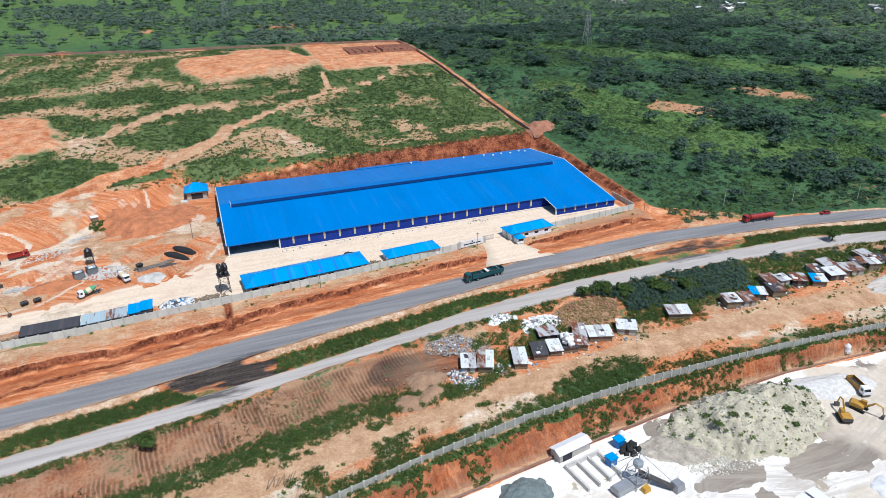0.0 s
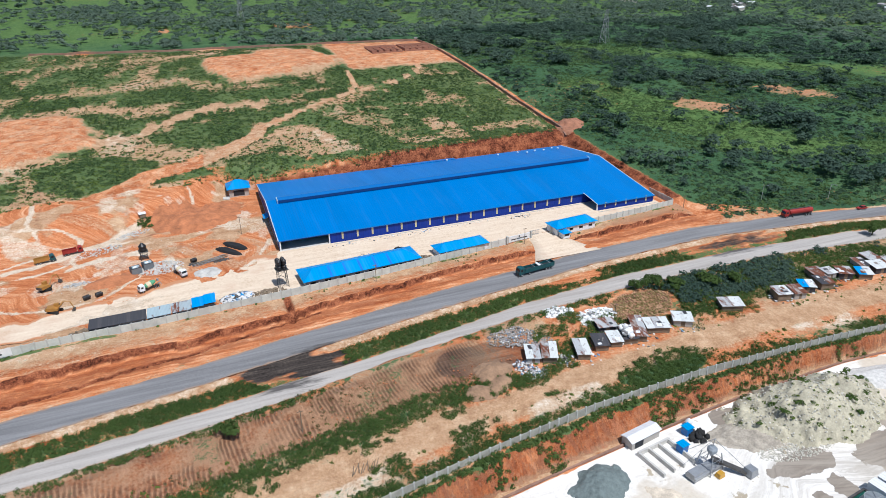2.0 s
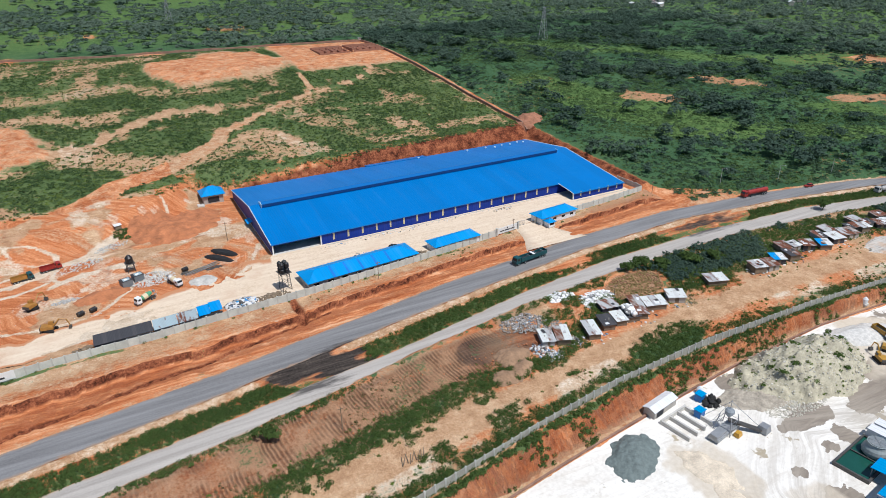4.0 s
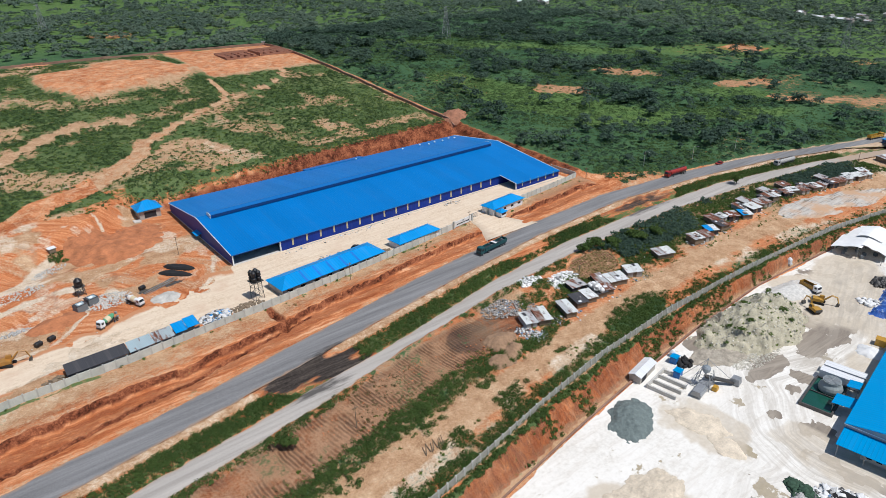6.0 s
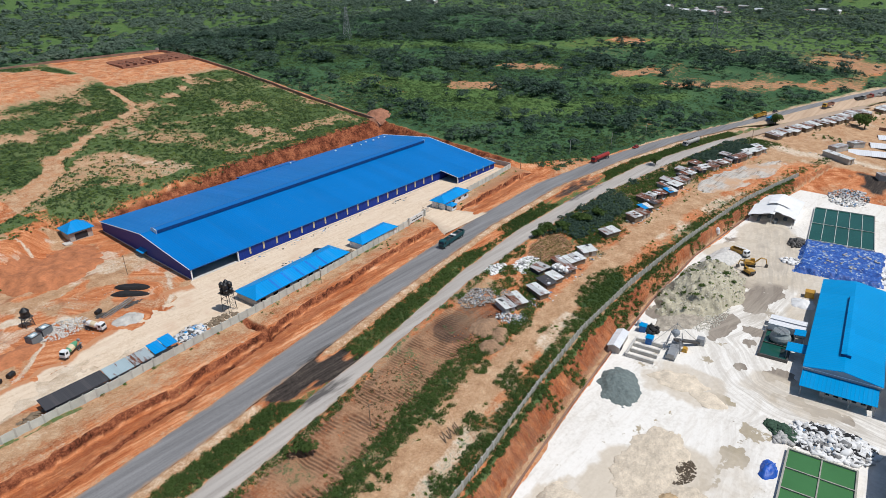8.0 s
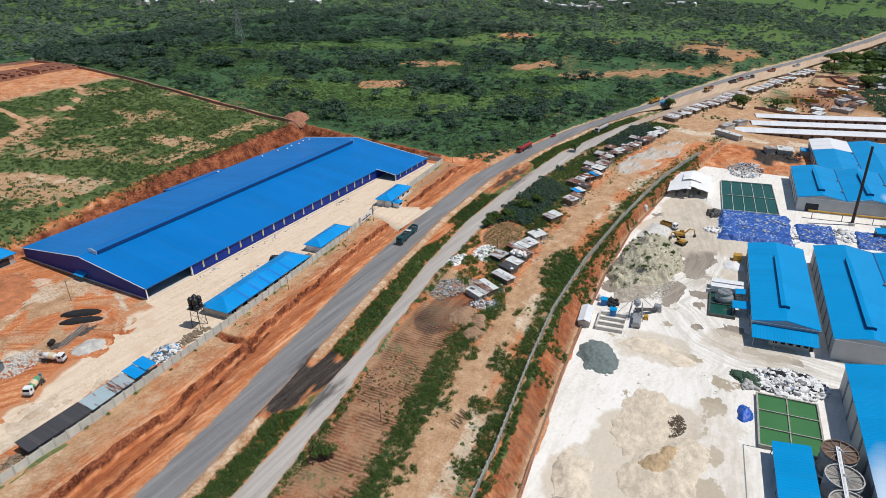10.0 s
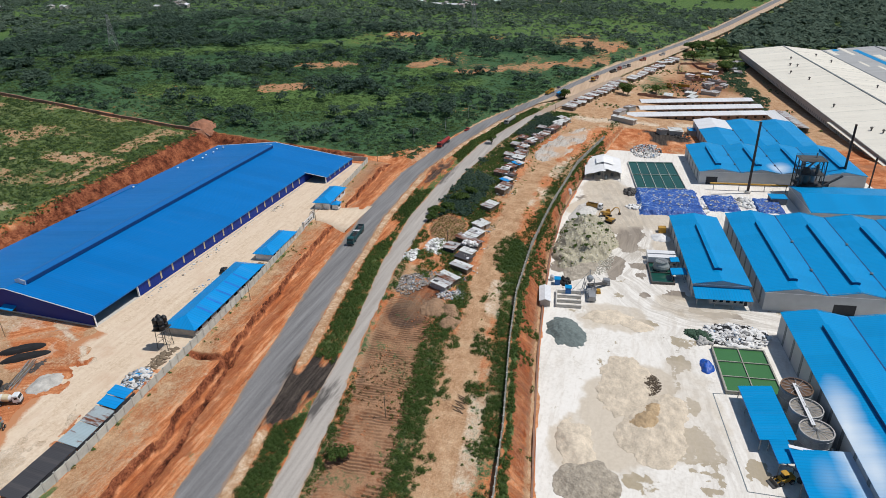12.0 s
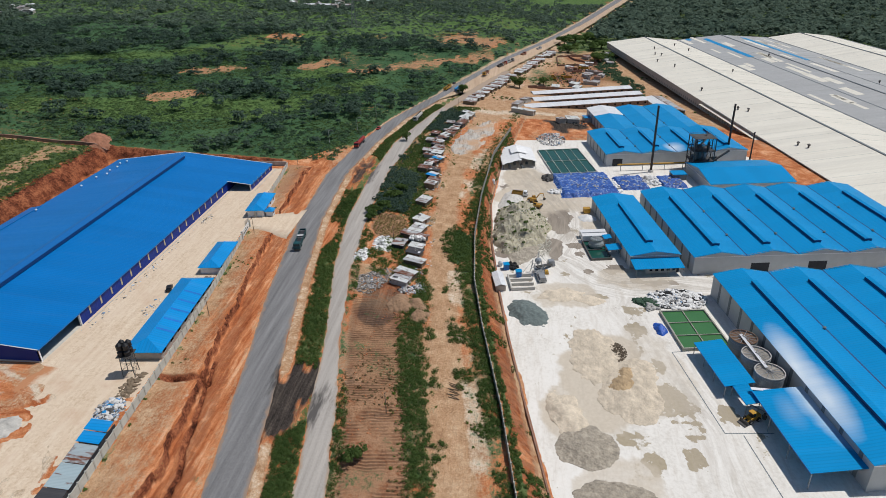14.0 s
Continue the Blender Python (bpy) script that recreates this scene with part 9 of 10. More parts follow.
# low mud walls of the compound beyond the lorry park
_m = thing("compound_wall", (0, 0, 0), 0, "low red mud walls round an empty compound", "wall")
for _a, _b in (((580, 58), (601, 18)), ((601, 18), (548, 19)), ((548, 19), (530, 60)), ((530, 60), (580, 58)), ((590, 46), (566, 40)), ((566, 40), (552, 20)), ((412, 92), (428, 2))):
    _u = Vector((_b[0] - _a[0], _b[1] - _a[1], 0))
    _n = math.ceil(_u.length / 8)
    for _i in range(_n):
        _x, _y = _a[0] + _u.x * _i / _n, _a[1] + _u.y * _i / _n
        part("wall_length", Mesh().box(0, -0.2, -0.8, _u.length / _n - 0.02, 0.2, 1.9 + rng.uniform(-0.25, 0.15), pose(_x, _y, gz(_x, _y), 0, 0, math.degrees(math.atan2(_u.y, _u.x)))), M_BERM, _m)
_s = thing("bus_shelter", (366, 146.5, gz(366, 146.5)), -15, "blue roofed roadside shelter", "shelter")
part("roof", Mesh().box(-4, -2.5, 3.2, 4, 2.5, 3.5), M_ROOF_SHED, _s)
for _x in (-3.6, 3.6):
    for _y in (-2.1, 2.1):
        part("post", Mesh().rod((_x, _y, 0), (_x, _y, 3.2), 0.12), M_STEEL_GREY, _s)
part("back_panel", Mesh().box(-3.6, 2.0, 0.3, 3.6, 2.1, 3.0), M_BLUEPAINT, _s)

# rubbish and plastic heaps
_q = np.concatenate([scatter(x + rng.uniform(-2, 2), y + rng.uniform(-2.5, 2.5), L * 0.9, W * 0.9, 16, 0.05) for x, y, L, W in SHACKS if x < 320])
chunks("yard_litter", "rags, boards and litter strewn round the shacks", _q, 0.75, M_LITTER, 0.3, cat="litter")
chunks("sack_heap", "heap of white plastic sacks beside the old road", np.concatenate([scatter(80.5, 161.5, 5, 2.6, 220, 1.0), scatter(91, 155.2, 7.5, 4.2, 420, 1.0, 10)]), 1.25, M_BAG, 0.28, cat="sacks")
chunks("roof_sacks", "white sacks stored on a shack roof", scatter(93.8, 142.2, 2.2, 3.2, 40, 0.3, -12) + np.array([0, 0, 2.7]), 1.2, M_BAG, 0.6, cat="sacks")
chunks("waste_heap", "white plastic waste strewn by shacks", np.concatenate([scatter(58.8, 136.8, 4, 2.8, 170, 0.4), scatter(57, 141, 3, 3, 110, 0.3), scatter(70, 139, 4, 3, 50, 0.2)]), 0.55, M_LITTER, 0.4, cat="waste")
chunks("rubble_heap", "grey rubble and scrap tipped beside road", np.concatenate([scatter(60, 155, 8, 5, 420, 0.2), scatter(66, 150, 6, 3, 160, 0.2)]), 0.6, M_SCRAPGREY, 0.3, cat="rubble")
chunks("pale_rubble", "pale rubble lumps tipped beside road", scatter(61, 154, 7.5, 5, 80, 0.25), 0.5, M_LITTER, 0.6, cat="rubble")
chunks("earth_clods", "brown clods on the ploughed plots", np.concatenate([scatter(46, 140, 7, 4, 160, 0.5), scatter(20, 140, 50, 9, 300, 0.0)]), 0.35, M_REDPILE, 0.6, cat="clods")
heap("earth_mound", "brown earth heap beside the thicket", 47.5, 141.5, 6, 4.5, 2.0, M_EARTH, 301, 10, n=50, grit=0.08)
heap("earth_mound", "brown tipped earth heap", 40.5, 134.5, 5, 3.5, 1.7, M_EARTH, 302, -20, n=50, grit=0.08)
heap("earth_mound", "ridged brown earth heap", 47, 135.5, 5.5, 3.5, 1.8, M_EARTH, 303, 30, n=50, grit=0.08)
chunks("stacked_blocks", "rows of blocks laid out behind the factory", scatter(262, 80, 13, 9, 520, 0.25), 0.8, M_LITTER, 0.6, cat="blocks")
chunks("loose_scrap", "scrap heaps in the lorry park", np.concatenate([scatter(300, 60, 9, 6, 90, 0.8), scatter(470, 55, 30, 14, 160, 1.0), scatter(520, 35, 30, 14, 140, 1.0)]), 0.8, M_STEEL, 0.7, cat="scrap")
for _i in range(9):
    _l = thing("log", (1.2 + 0.75 * _i, 119.6 + 0.25 * (_i % 3), gz(4, 119.6) + 0.05), 68 + rng.uniform(-12, 12), "short grey pole lying on sand", "log", "poles laid on the sand")
    part("stem", Mesh().rod((-1.6, 0, 0.12), (1.6, 0, 0.14), 0.13, 7, 0.10), M_WOOD, _l)
    part("cut_end", Mesh().rod((1.6, 0, 0.14), (1.62, 0, 0.14), 0.10, 7), M_SANDPILE, _l)

# ---------------------------------------------------------------- warehouse site clutter
heap("spoil_mound", "broad low mound of red spoil", -26, 288, 21, 14, 2.8, M_REDPILE, 310, 15, 0.4, n=80, lump=1.6, grit=0.10)
heap("spoil_mound", "mound of orange spoil", -58, 236, 9, 5, 1.8, M_REDPILE, 311, 20, 0.3)
heap("spoil_mound", "brown spoil heap at the wall corner", 187.5, 332, 12, 8, 3.4, M_BROWNSPOIL, 312, 20, 0.4, n=60, lump=1.0, grit=0.1)
heap("gravel_mound", "small grey gravel heap", -25, 230.5, 5, 4, 1.3, M_STONE, 313, 0, 0.3)
for _x, _y in ((-13.6, 250.8), (-16.6, 246.6)):
    heap("black_sheeting", "long strip of black plastic sheeting over goods", _x, _y, 6.6, 1.9, 0.8, M_COAL, 314, -50, 0.12, cat="sheeting", flat=3)
chunks("rubble_heap", "white broken blocks and rubble", np.concatenate([scatter(-41, 241, 8, 6, 520, 0.3), scatter(-64, 266, 9, 4, 160, 0.2, 25), scatter(-52, 279, 7, 3, 130, 0.2, 25)]), 0.5, M_RUBBLE, 0.5, cat="rubble")
chunks("site_litter", "scrap and sheets dumped inside the wall", scatter(-16.8, 206.8, 5.5, 3.4, 420, 1.1, 10), 1.0, M_LITTER, 0.22, cat="scrap")
chunks("blue_scrap", "blue sheet offcuts in the scrap", scatter(-16.8, 206.8, 5.0, 3.0, 30, 1.2, 10), 1.1, M_ROOF_SHED, 0.2, cat="scrap")
chunks("timber_scrap", "scrap boards and bars near the tank tower", np.concatenate([scatter(-7, 206.5, 7, 2.4, 110, 0.4), scatter(-63, 202.5, 4, 2, 80, 0.6), scatter(52, 211, 3, 2.5, 50, 0.8)]), 1.0, M_WOOD, 0.18, cat="scrap")
chunks("site_rubble", "pale crumbs along the site track", np.concatenate([scatter(-20, 262, 26, 16, 90, 0.05), scatter(-60, 232, 26, 12, 80, 0.05), scatter(70, 236, 60, 1.5, 160, 0.1)]), 0.25, M_RUBBLE, 0.6, cat="rubble")
chunks("broken_blocks", "broken blocks beside the excavator", scatter(-68.5, 238, 4.5, 1.3, 90, 0.3, 5), 0.6, M_BAGGREY, 0.6, cat="rubble")
chunks("tipped_junk", "junk and bent bars by the pole stack", np.concatenate([scatter(-29.5, 239.5, 2.2, 1.4, 60, 0.5), scatter(-19, 238.8, 3.5, 1.2, 70, 0.4, 5)]), 0.6, M_STEEL, 0.4, cat="scrap")
_k = thing("site_hut", (-48.3, 291.0, gz(-48.3, 291.0)), 15, "small hut with white sheet roof among weeds", "hut")
_k.scale = (0.75, 0.75, 0.75)
part("wall", Mesh().box(-1.6, -1.1, -0.8, 1.6, 1.1, 2.0), M_WOOD, _k)
part("roof", Mesh().slab([(-2.0, -1.5, 2.1), (2.0, -1.5, 2.1), (2.0, 1.5, 2.45), (-2.0, 1.5, 2.45)], 0.08), M_WHITEROOF, _k)
_P = scatter(-46.5, 287.5, 4, 3, 60)
plants("hut_weeds", "weeds growing round the site hut", _P, rng.uniform(0.4, 1.0, 60), rng.uniform(0.4, 1.0, 60), 16, 0.3, M_LEAF, cat="weeds")
_p = thing("pipe_stack", (-23.5, 240, PAD), 22, "bundle of grey poles and formwork", "poles")
for _i in range(22):
    part("pole", Mesh().rod((rng.uniform(-7.5, -4), rng.uniform(-1.6, 1.6), 0.15 + 0.1 * (_i % 5)), (rng.uniform(3, 7), rng.uniform(-1.6, 1.6), 0.2 + 0.1 * (_i % 5)), 0.09, 5), M_WOOD if _i % 2 else M_STEEL_GREY, _p)
for _x, _y, _lab in ((-49.4, 240.0, "dark container covered with blue sheet"), (-45.4, 242.6, "dark grey container with dusty top")):
    _c = thing("container", (_x, _y, PAD), 20, _lab, "container", "site containers")
    part("body", Mesh().box(-1.75, -1.5, 0, 1.75, 1.5, 2.4), M_PIER, _c)
    part("lid", Mesh().box(-1.8, -1.55, 2.4, 1.8, 1.55, 2.5), M_BLACKROOF, _c)
    part("sheet", Mesh().slab([(-1.2, -1.2, 2.56), (1.3, -1.2, 2.56), (1.5, 1.0, 2.56), (-0.9, 1.2, 2.56)], 0.05), M_LEANTIN, _c)
    part("cloth", Mesh().slab([(-0.6, -0.9, 2.62), (0.5, -0.7, 2.62), (0.4, 0.4, 2.62), (-0.7, 0.2, 2.62)], 0.04), M_FABRIC, _c)
for _x, _y in ((-64.2, 224.9), (-60.5, 225.8), (-29.5, 241.5)):
    _c = thing("black_tank", (_x, _y, PAD), 30, "black plastic tank lying on the ground", "tank", "loose black tanks")
    part("shell", Mesh().lathe([(0.8, -1.0), (0.85, -0.3), (0.8, 0.3), (0.85, 0.9), (0.4, 1.2)], 14, pose(0, 0, 0.85, 0, 90, 0)), M_TANK, _c)
    part("cap", Mesh().lathe([(0.3, 1.2), (0.3, 1.35)], 10, pose(0, 0, 0.85, 0, 90, 0)), M_TANK, _c)


def pole(x, y, h, label, arm=False, r=0.13):
    p = thing("utility_pole", (x, y, gz(x, y)), 0, label, "pole", "poles")
    part("shaft", Mesh().rod((0, 0, -0.5), (0, 0, h), r, 6, r * 0.7), M_POST if arm else M_WOOD, p)
    if arm:
        part("lamp_arm", Mesh().rod((0, 0, h), (0.2, -2.0, h + 0.3), 0.06, 5), M_STEEL_GREY, p)
        part("lamp_head", Mesh().box(-0.15, -2.7, h + 0.2, 0.25, -1.9, h + 0.38), M_STEEL_GREY, p)
    else:
        part("cross_arm", Mesh().box(-0.8, -0.06, h - 0.6, 0.8, 0.06, h - 0.45), M_WOOD, p)


for _x, _y, _h, _l, _a in ((-7.6, 136.5, 7, "slender timber pole on the ploughed plot", False), (-10.2, 261.7, 8, "thin timber pole on the site", False), (213.4, 208.8, 8, "grey street lamp beside road", True), (243.3, 199.2, 8, "grey street lamp beside road", True),
                           (278, 194.2, 8, "grey street lamp beside road", True), (93.0, 209.0, 7, "thin pole beside the sign wall", False), (30.0, 200.5, 7, "thin timber pole beside the boundary wall", False), (176, 216, 6, "thin pole at the wall corner", False),
                           (96, 152, 6, "timber pole among the sacks", False), (310, 142, 8, "thin timber pole at the junction", False)):
    pole(_x, _y, _h, _l, _a)


def pylon(x, y, h):
    p = thing("pylon", (x, y, gz(x, y) - 1), 25, "grey lattice steel power pylon", "pylon", "power pylons")
    b, t = h * 0.11, h * 0.02
    lat = Mesh()
    lev = [0, 0.22, 0.42, 0.58, 0.72, 0.85, 1.0]
    for i in (-1, 1):
        for j in (-1, 1):
            part("leg", Mesh().rod((i * b, j * b, 0), (i * t, j * t, h), 0.22, 4, 0.12), M_STEEL_GREY, p)
    for a, c in zip(lev[:-1], lev[1:]):
        wa, wc = b + (t - b) * a, b + (t - b) * c
        for i, j, k, l in ((-1, -1, 1, -1), (1, -1, 1, 1), (1, 1, -1, 1), (-1, 1, -1, -1)):
            lat.rod((i * wa, j * wa, a * h), (k * wc, l * wc, c * h), 0.1, 3).rod((k * wa, l * wa, a * h), (i * wc, j * wc, c * h), 0.1, 3)
    part("lattice", lat, M_STEEL_GREY, p)
    for z in (0.72, 0.85, 0.97):
        part("cross_arm", Mesh().rod((-h * 0.13, 0, z * h), (h * 0.13, 0, z * h), 0.2, 4), M_STEEL_GREY, p)


pylon(350, 541, 31)
pylon(48, 845, 31)
pylon(675, 298, 31)

# earth wall round the field, brick footings, distant roofs
_b = thing("earth_wall", (0, 0, 0), 0, "long weathered red earth wall round the field", "wall")
_pts = [(179.0, y) for y in np.arange(322, 590, 6.0)] + [(179 - k * 6.0, 587 + k * 1.45) for k in range(1, 55)]
for (_xa, _ya), (_xb, _yb) in zip(_pts[:-1], _pts[1:]):
    _u = Vector((_xb - _xa, _yb - _ya, 0)).normalized()
    _n = Vector((-_u.y, _u.x, 0)) * 0.4
    _za, _zb = float(relief(_xa, _ya)), float(relief(_xb, _yb))
    _v = []
    for _x, _y, _z in ((_xa, _ya, _za), (_xb, _yb, _zb)):
        _v += [(_x - _n.x * 1.6, _y - _n.y * 1.6, _z - 0.5), (_x - _n.x, _y - _n.y, _z + 1.7), (_x + _n.x, _y + _n.y, _z + 1.7), (_x + _n.x * 1.6, _y + _n.y * 1.6, _z - 0.5)]
    part("wall_length", Mesh().add(_v, [(0, 4, 5, 1), (1, 5, 6, 2), (2, 6, 7, 3)]), M_BERM, _b)
_f = thing("brick_footings", (0, 0, 0), 0, "low red brick footings of an unfinished building", "footings")
for _i in range(5):
    _y = 531 + _i * 6.4
    for _a, _c in ((122, 148), (151, 178)):
        part("footing", Mesh().box(_a, _y, float(relief(150, 545)) - 1, _c, _y + 0.4, float(relief(_a, _y)) + 1.3 + 0.5 * (_i % 2)), M_BRICK, _f)
for _i in range(11):
    _x = 122 + _i * 5.6
    part("footing", Mesh().box(_x, 531.42, float(relief(150, 545)) - 1, _x + 0.4, 556.5, float(relief(_x, 545)) + 1.2 + 0.6 * ((_i * 7) % 3) / 2), M_BRICK, _f)
_w = thing("corner_post", (178.5, 588, float(relief(178.5, 588))), 0, "pale watch post at the field corner", "post")
part("body", Mesh().box(-1, -1, -1, 1, 1, 3), M_RUBBLE, _w)
part("roof", Mesh().box(-1.5, -1.5, 3, 1.5, 1.5, 3.2), M_TINROOF, _w)
for _x, _y, _n in ((870, 400, 4), (872, 365, 4), (941, 346, 4), (997, 244, 3), (650, 715, 3), (721, 750, 5), (870, 645, 4), (626, 880, 3), (1150, 420, 6), (1100, 640, 6), (780, 900, 5), (560, 960, 3)):
    for _k in range(_n):
        _hx, _hy = _x + rng.uniform(-28, 28), _y + rng.uniform(-28, 28)
        _b = thing("distant_house", (_hx, _hy, gz(_hx, _hy)), rng.uniform(0, 90), "distant house with pale tin roof among trees", "house", "distant houses")
        _L, _W2 = rng.uniform(9, 22), rng.uniform(7, 10)
        roof_slope("roof_slope", [(0, 0, 4.5), (_L, 0, 4.5), (_L, _W2 / 2, 6.2), (0, _W2 / 2, 6.2)], M_WHITEROOF if _k % 3 else M_TINROOF, _b)
        roof_slope("roof_slope", [(_L, _W2, 4.5), (0, _W2, 4.5), (0, _W2 / 2, 6.2), (_L, _W2 / 2, 6.2)], M_WHITEROOF if _k % 3 else M_TINROOF, _b)
        part("wall", Mesh().box(0.4, 0.4, -1, _L - 0.4, _W2 - 0.4, 4.6), M_BLOCK, _b)

# grey silt washed out over the bare ground
heap("silt_spread", "grey washed silt spread in wavy lines on bare earth", 247, 127, 37, 8.5, 0.35, M_SILT, 330, -13, 0.35, "silt", 2.0, 60)

# ---------------------------------------------------------------- vehicles and machines
def wheel(parent, x, y, r, w=0.3):
    ty = part("wheel", Mesh().lathe([(r * 0.6, -w / 2), (r * 0.95, -w / 2), (r, -w / 3), (r, w / 3), (r * 0.95, w / 2), (r * 0.6, w / 2)], 14, pose(x, y, r, 90, 0, 0)), M_TYRE, parent)
    part("rim", Mesh().lathe([(r * 0.58, -w / 2 - 0.02), (r * 0.3, -w / 2 + 0.05), (r * 0.3, w / 2 - 0.05), (r * 0.58, w / 2 + 0.02)], 10, pose(x, y, r, 90, 0, 0)), M_STEEL_GREY, ty)


def lorry(at, rz, kind, cab, body, label, L=11.0, group="lorries on the road", size=1.0):
    """A lorry facing its local +x."""
    t = thing("lorry", at, rz, label, "lorry", group)
    h = L / 2
    w = 1.25
    prof = [(h - 2.2, 0.9), (h - 0.05, 0.9), (h, 1.9), (h - 0.35, 3.0), (h - 0.6, 3.25), (h - 2.2, 3.25)]
    part("cab", Mesh().prism([(x, z) for x, z in prof], "y", -w, w), cab, t)
    part("windscreen", Mesh().slab([(h - 0.02, -w + 0.12, 1.95), (h - 0.02, w - 0.12, 1.95), (h - 0.30, w - 0.12, 2.95), (h - 0.30, -w + 0.12, 2.95)], 0.04), M_GLASS, t)
    for s in (-1, 1):
        part("side_window", Mesh().box(h - 1.6, s * (w + 0.005) - 0.01, 2.0, h - 0.6, s * (w + 0.005) + 0.01, 2.8), M_GLASS, t)
    part("bumper", Mesh().box(h - 0.15, -w, 0.45, h + 0.12, w, 0.9), M_STEEL, t)
    part("chassis", Mesh().box(-h, -0.45, 0.75, h - 0.4, 0.45, 1.05), M_STEEL, t)
    if kind == "tipper":
        b = Mesh()
        a0, a1 = -h, h - 2.5
        b.box(a0, -w, 1.1, a1, w, 1.3).box(a0, -w, 1.3, a1, -w + 0.1, 2.7).box(a0, w - 0.1, 1.3, a1, w, 2.7).box(a0, -w + 0.1, 1.3, a0 + 0.1, w - 0.1, 2.7).box(a1 - 0.1, -w + 0.1, 1.3, a1, w - 0.1, 3.1)
        part("body", b, body, t)
        for k in range(int((a1 - a0) / 1.2)):
            for s in (-1, 1):
                part("side_rib", Mesh().box(a0 + 0.4 + 1.2 * k, s * w - 0.06, 1.2, a0 + 0.55 + 1.2 * k, s * w + 0.06, 2.75), body, t)
        part("load", Mesh().box(a0 + 0.15, -w + 0.15, 1.3, a1 - 0.15, w - 0.15, 1.75), M_DARK, t)
        if L > 13:
            for k in range(3):
                part("hoop", Mesh().box(a0 + 2 + 3.4 * k, -w, 2.7, a0 + 2.2 + 3.4 * k, w, 2.8), M_STEEL_GREY, t)
            part("folded_sheet", Mesh().box(a0 + 6.2, -w, 2.72, a0 + 7.2, w, 2.9), M_BAG, t)
    elif kind == "tanker":
        n = 14
        Lb = L - 2.6
        part("tank", Mesh().lathe([(0.5, 0), (1.15, 0.25), (1.22, 0.6), (1.22, Lb - 0.6), (1.15, Lb - 0.25), (0.5, Lb)], n, pose(-h, 0, 2.25, 0, 90, 0)), body, t)
        part("catwalk", Mesh().box(-h + 0.5, -0.3, 3.45, h - 3, 0.3, 3.55), M_STEEL, t)
        for k in range(3):
            part("manhole", Mesh().lathe([(0.35, 3.45), (0.35, 3.75)], 10, pose(-h + 2 + 2.4 * k, 0, 0)), M_STEEL, t)
    elif kind == "mixer":
        part("drum", Mesh().lathe([(0.5, 0), (0.9, 0.3), (1.2, 1.4), (1.2, 3.0), (0.8, 4.4), (0.5, 4.9)], 16, pose(h - 2.6, 0, 2.0, 0, -78, 0)), body, t)
        part("drum_band", Mesh().lathe([(1.19, 0.9), (1.23, 1.2), (1.23, 2.6), (1.21, 2.7)], 16, pose(h - 2.6, 0, 2.0, 0, -78, 0)), M_PAINTCREAM, t)
        part("chute", Mesh().box(-h - 0.6, -0.3, 1.2, -h + 0.5, 0.3, 1.5), M_STEEL_GREY, t)
        part("hopper", Mesh().box(-h, -0.5, 2.6, -h + 0.7, 0.5, 3.5), M_STEEL_GREY, t)
    axles = [h - 1.2, -h + 1.0, -h + 2.3] + ([-h + 3.6, h - 4.6] if L > 13 else [])
    for x in axles:
        for s in (-1, 1):
            wheel(t, x, s * (w - 0.2), 0.52)
    t.scale = (size, size, size)
    return t


def rz_road(x):
    return math.degrees(math.atan2(float(road_n(x + 3) + road_s(x + 3) - road_n(x - 3) - road_s(x - 3)) / 2, 6))


def road_top(x):
    return float(natural(x, (road_n(x) + road_s(x)) / 2)) + 0.16 + 0.004 * max(x - 240, 0)


lorry((86.2, 187.6, road_top(86)), rz_road(86) + 180, "tipper", M_TEAL, M_TEAL, "dark green long open lorry on the carriageway", 15.5)
lorry((217, 192.0, road_top(217)), rz_road(217) + 180, "tanker", M_RED, M_RED, "red tanker lorry on the carriageway", 15.0)
lorry((370, 155.5, road_top(370)), rz_road(370), "tipper", M_YELLOW, M_YELLOW, "yellow tipper lorry on the carriageway", 12)
lorry((279, 166.5, float(natural(279, 167)) + 0.3), -9 + 180, "tanker", M_BAGGREY, M_BAGGREY, "dusty grey tanker on the old carriageway", 15)
lorry((432, 128.0, road_top(432)), rz_road(432) + 180, "tipper", M_YELLOW, M_BRICK, "brown and yellow tipper lorry far down the road", 12)
for _i, (_x, _y) in enumerate(((480, 116.5), (492, 113.5), (505, 109.5), (514, 106.5), (562, 94), (614, 76))):
    lorry((_x, _y, gz(_x, _y) + 0.6), -22, "tipper", (M_BAGGREY, M_RED, M_BAGGREY)[_i % 3], (M_STEEL, M_BRICK, M_BAGGREY)[_i % 3], "parked %s lorry beside the road" % ("grey", "red", "dusty")[_i % 3], 11, "parked lorries")
for _i, (_x, _y, _r) in enumerate(((469, 56, 80), (475, 37, 20), (512, 47, 70), (463, 68, 10), (503, 31, 60), (500, 44, -60), (518, 36, 75))):
    lorry((_x, _y, gz(_x, _y)), _r, "tipper", (M_YELLOW, M_BAGGREY, M_BRICK)[_i % 3], (M_YELLOW, M_BAGGREY, M_BRICK)[_i % 3], "parked %s lorry in the lorry park" % ("yellow", "grey", "brown")[_i % 3], 10, "parked lorries")
lorry((-44.6, 224.6, PAD), 208, "mixer", M_WHITE, M_GREENPAINT, "concrete mixer lorry with green and cream drum", 8.8, "mixer lorries", 0.82)
lorry((-34.4, 232.6, PAD), -62, "mixer", M_WHITE, M_BAG, "white concrete mixer lorry", 8.5, "mixer lorries", 0.82)
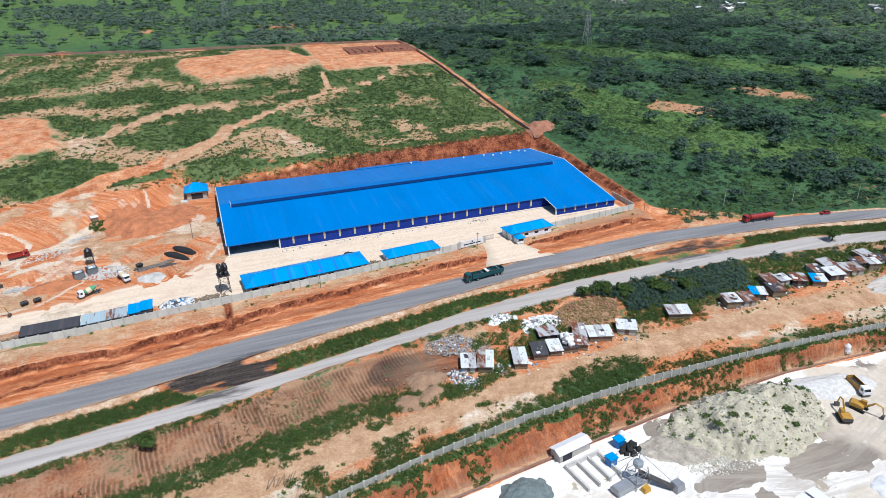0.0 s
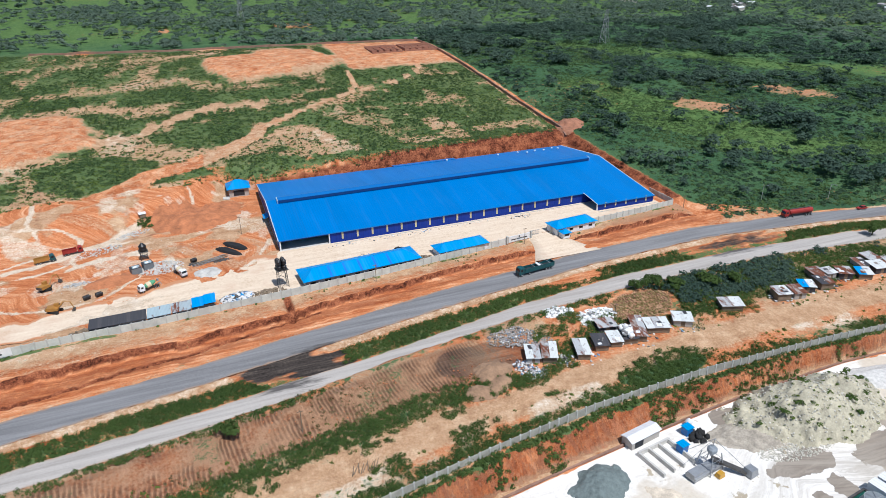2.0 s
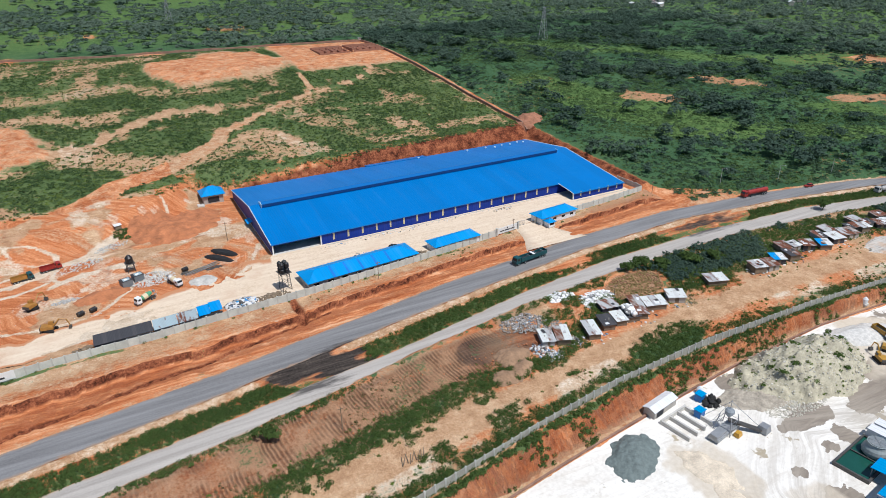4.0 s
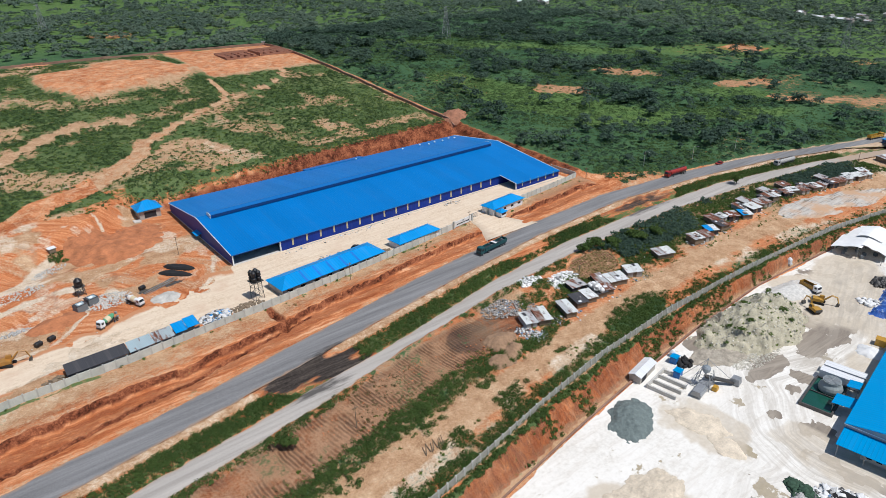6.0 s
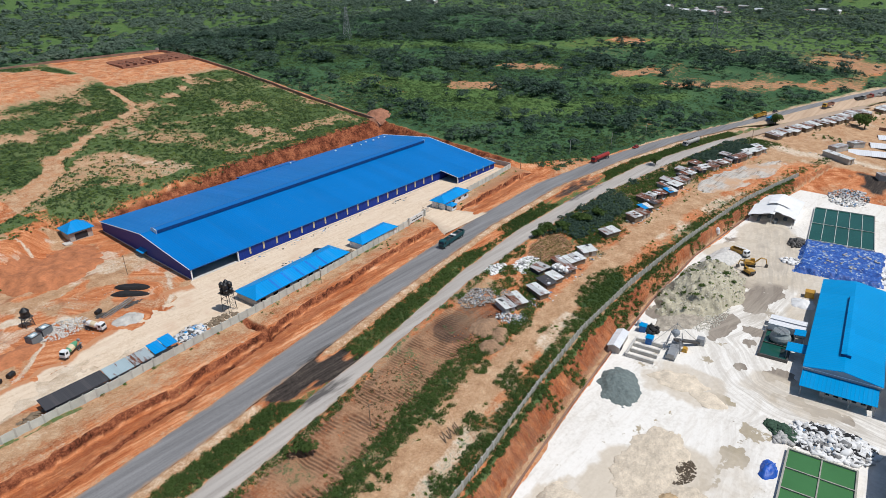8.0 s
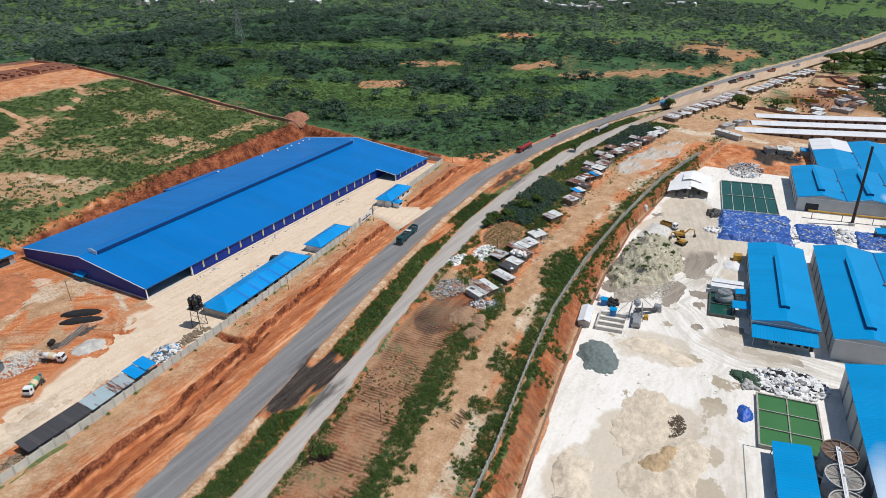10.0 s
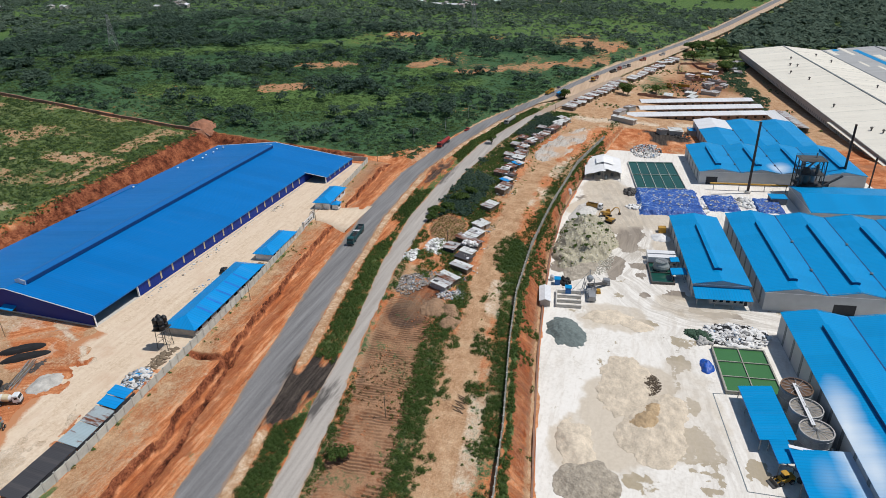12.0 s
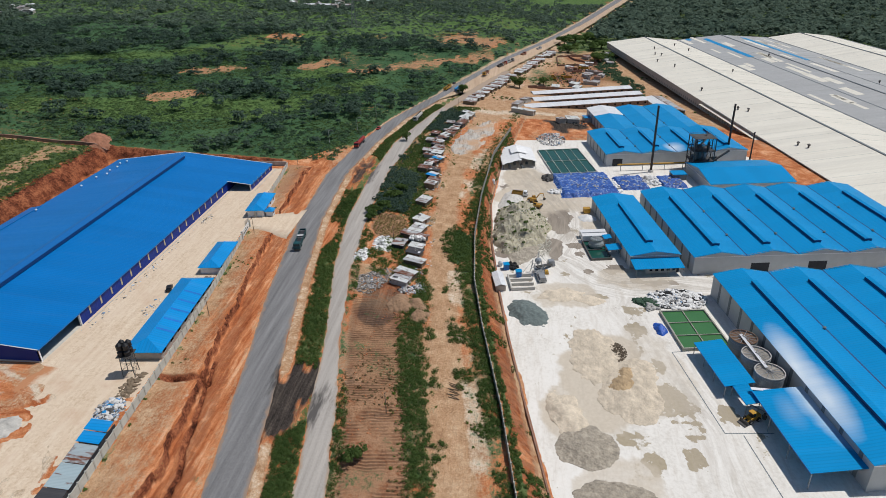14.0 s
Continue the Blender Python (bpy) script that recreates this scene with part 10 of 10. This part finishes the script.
lorry((-73, 267.5, gz(-73, 267.5)), 12, "tipper", M_RED, M_RED, "dark red tipper lorry on site", 8.5, "site tippers", 0.84)
lorry((-82, 263, gz(-82, 263)), 15, "tipper", M_TEAL, M_ORANGE, "dull yellow tipper lorry on site", 8.5, "site tippers", 0.84)


def car(at, rz, mat, label):
    c = thing("car", at, rz, label, "car", "cars")
    part("body", Mesh().prism([(-2.2, 0.35), (2.2, 0.35), (2.2, 0.8), (1.1, 0.95), (-2.1, 1.0), (-2.25, 0.8)], "y", -0.88, 0.88), mat, c)
    part("cabin", Mesh().prism([(-1.9, 0.97), (0.9, 0.95), (0.3, 1.5), (-1.5, 1.52)], "y", -0.75, 0.75), M_GLASS, c)
    part("roof", Mesh().box(-1.5, -0.74, 1.5, 0.3, 0.74, 1.57), mat, c)
    for x in (-1.35, 1.35):
        for y in (-0.8, 0.8):
            wheel(c, x, y, 0.33, 0.22)


car((45.0, 221.2, PAD + 0.06), 20, M_TANK, "black car parked on the apron")
car((392, 152.0, road_top(392)), rz_road(392), M_STEEL, "dark car on the carriageway")
car((250.5, 187.6, road_top(250)), rz_road(250) + 180, M_RED, "small red car on the carriageway")


def excavator(at, rz, label, turn=0.0, reach=1.0, paint=None):
    paint = paint or M_YELLOW
    e = thing("excavator", at, rz, label, "excavator", "excavators")
    for s in (-1, 1):
        tr = part("track", Mesh().prism([(-1.9, 0.25), (-1.6, 0), (1.6, 0), (1.9, 0.25), (1.9, 0.6), (1.6, 0.85), (-1.6, 0.85), (-1.9, 0.6)], "y", s * 1.2 - 0.3, s * 1.2 + 0.3), M_TYRE, e)
    part("undercarriage", Mesh().box(-1.0, -0.95, 0.4, 1.0, 0.95, 0.9), M_STEEL, e)
    m = pose(0, 0, 0, 0, 0, turn)
    part("house", Mesh().prism([(-2.2, 1.0), (1.2, 1.0), (1.2, 1.6), (-0.2, 2.1), (-2.2, 2.1), (-2.4, 1.6)], "y", -1.25, 1.25, m), paint, e)
    part("counterweight", Mesh().box(-2.6, -1.25, 1.05, -2.2, 1.25, 1.9, m, 0.05), M_STEEL, e)
    cb = part("cab", Mesh().box(-0.2, 0.25, 1.6, 1.4, 1.2, 2.9, m, 0.08), paint, e)
    part("cab_glass", Mesh().box(1.36, 0.35, 1.8, 1.42, 1.1, 2.7, m).box(0.0, 1.15, 1.9, 1.2, 1.22, 2.7, m), M_GLASS, cb)

    def arm(nm, a, b, w, mat):
        part(nm, Mesh().rod(m @ Vector(a), m @ Vector(b), w, 4, w * 0.7), mat, e)
    arm("boom", (1.0, -0.3, 1.5), (3.4 * reach, -0.3, 3.9), 0.32, paint)
    arm("boom", (3.4 * reach, -0.3, 3.9), (5.2 * reach, -0.3, 3.5), 0.3, paint)
    arm("stick", (5.2 * reach, -0.3, 3.5), (5.9 * reach, -0.3, 1.2), 0.22, paint)
    arm("ram", (1.4, -0.3, 1.4), (3.1 * reach, -0.3, 3.2), 0.09, M_STEEL_GREY)
    part("bucket", Mesh().prism([(5.3 * reach, 0.3), (6.2 * reach, 0.2), (6.3 * reach, 1.1), (5.7 * reach, 1.3)], "y", -0.9, 0.3, m), M_STEEL, e)


excavator((151, 92.5, YARD), 60, "yellow excavator beside the spoil heap", 0, paint=M_YELLOWDULL)
excavator((158.5, 94, YARD), -75, "yellow excavator with outstretched arm", 10, paint=M_YELLOWDULL)
excavator((-78.3, 238.2, PAD), 10, "orange excavator on the red site", 40, paint=M_ORANGE)
excavator((-72.9, 219.5, PAD), -30, "orange excavator near the boundary wall", 20, paint=M_ORANGE)
lorry((166, 100.5, YARD), -105, "tipper", M_WHITE, M_YELLOWDULL, "yellow tipper with white cab in yard", 8.5, "yard lorries", 0.9)


def loader(at, rz, label):
    e = thing("wheel_loader", at, rz, label, "loader")
    part("body", Mesh().prism([(-2.4, 0.8), (1.2, 0.8), (1.2, 1.5), (-0.2, 1.8), (-2.4, 1.9)], "y", -0.9, 0.9), M_YELLOW, e)
    part("cab", Mesh().box(-0.6, -0.7, 1.7, 0.7, 0.7, 3.0, None, 0.1), M_GLASS, e)
    part("cab_roof", Mesh().box(-0.7, -0.8, 3.0, 0.8, 0.8, 3.12), M_YELLOW, e)
    part("arm", Mesh().rod((1.0, -0.6, 1.3), (2.8, -0.6, 0.7), 0.16, 4).rod((1.0, 0.6, 1.3), (2.8, 0.6, 0.7), 0.16, 4), M_YELLOW, e)
    part("bucket", Mesh().prism([(2.6, 0.1), (3.8, 0.1), (3.6, 0.25), (2.9, 0.4), (2.7, 1.2), (2.5, 1.2)], "y", -1.35, 1.35), M_STEEL, e)
    for x in (-1.5, 1.3):
        for s in (-1, 1):
            wheel(e, x, s * 1.0, 0.7, 0.5)


loader((5.0, 39.8, YARD), 120, "yellow wheel loader under the canopy")

# boards and pallets of the construction bay
chunks("apron_litter", "small scraps lying on the apron", np.concatenate([scatter(33, 222, 6, 2, 26, 0.0), scatter(60, 235, 40, 1.5, 60, 0.0), scatter(105, 234, 6, 2, 20, 0.2)]) + np.array([0, 0, 0.05]), 0.6, M_LITTER, 0.3, cat="scrap")
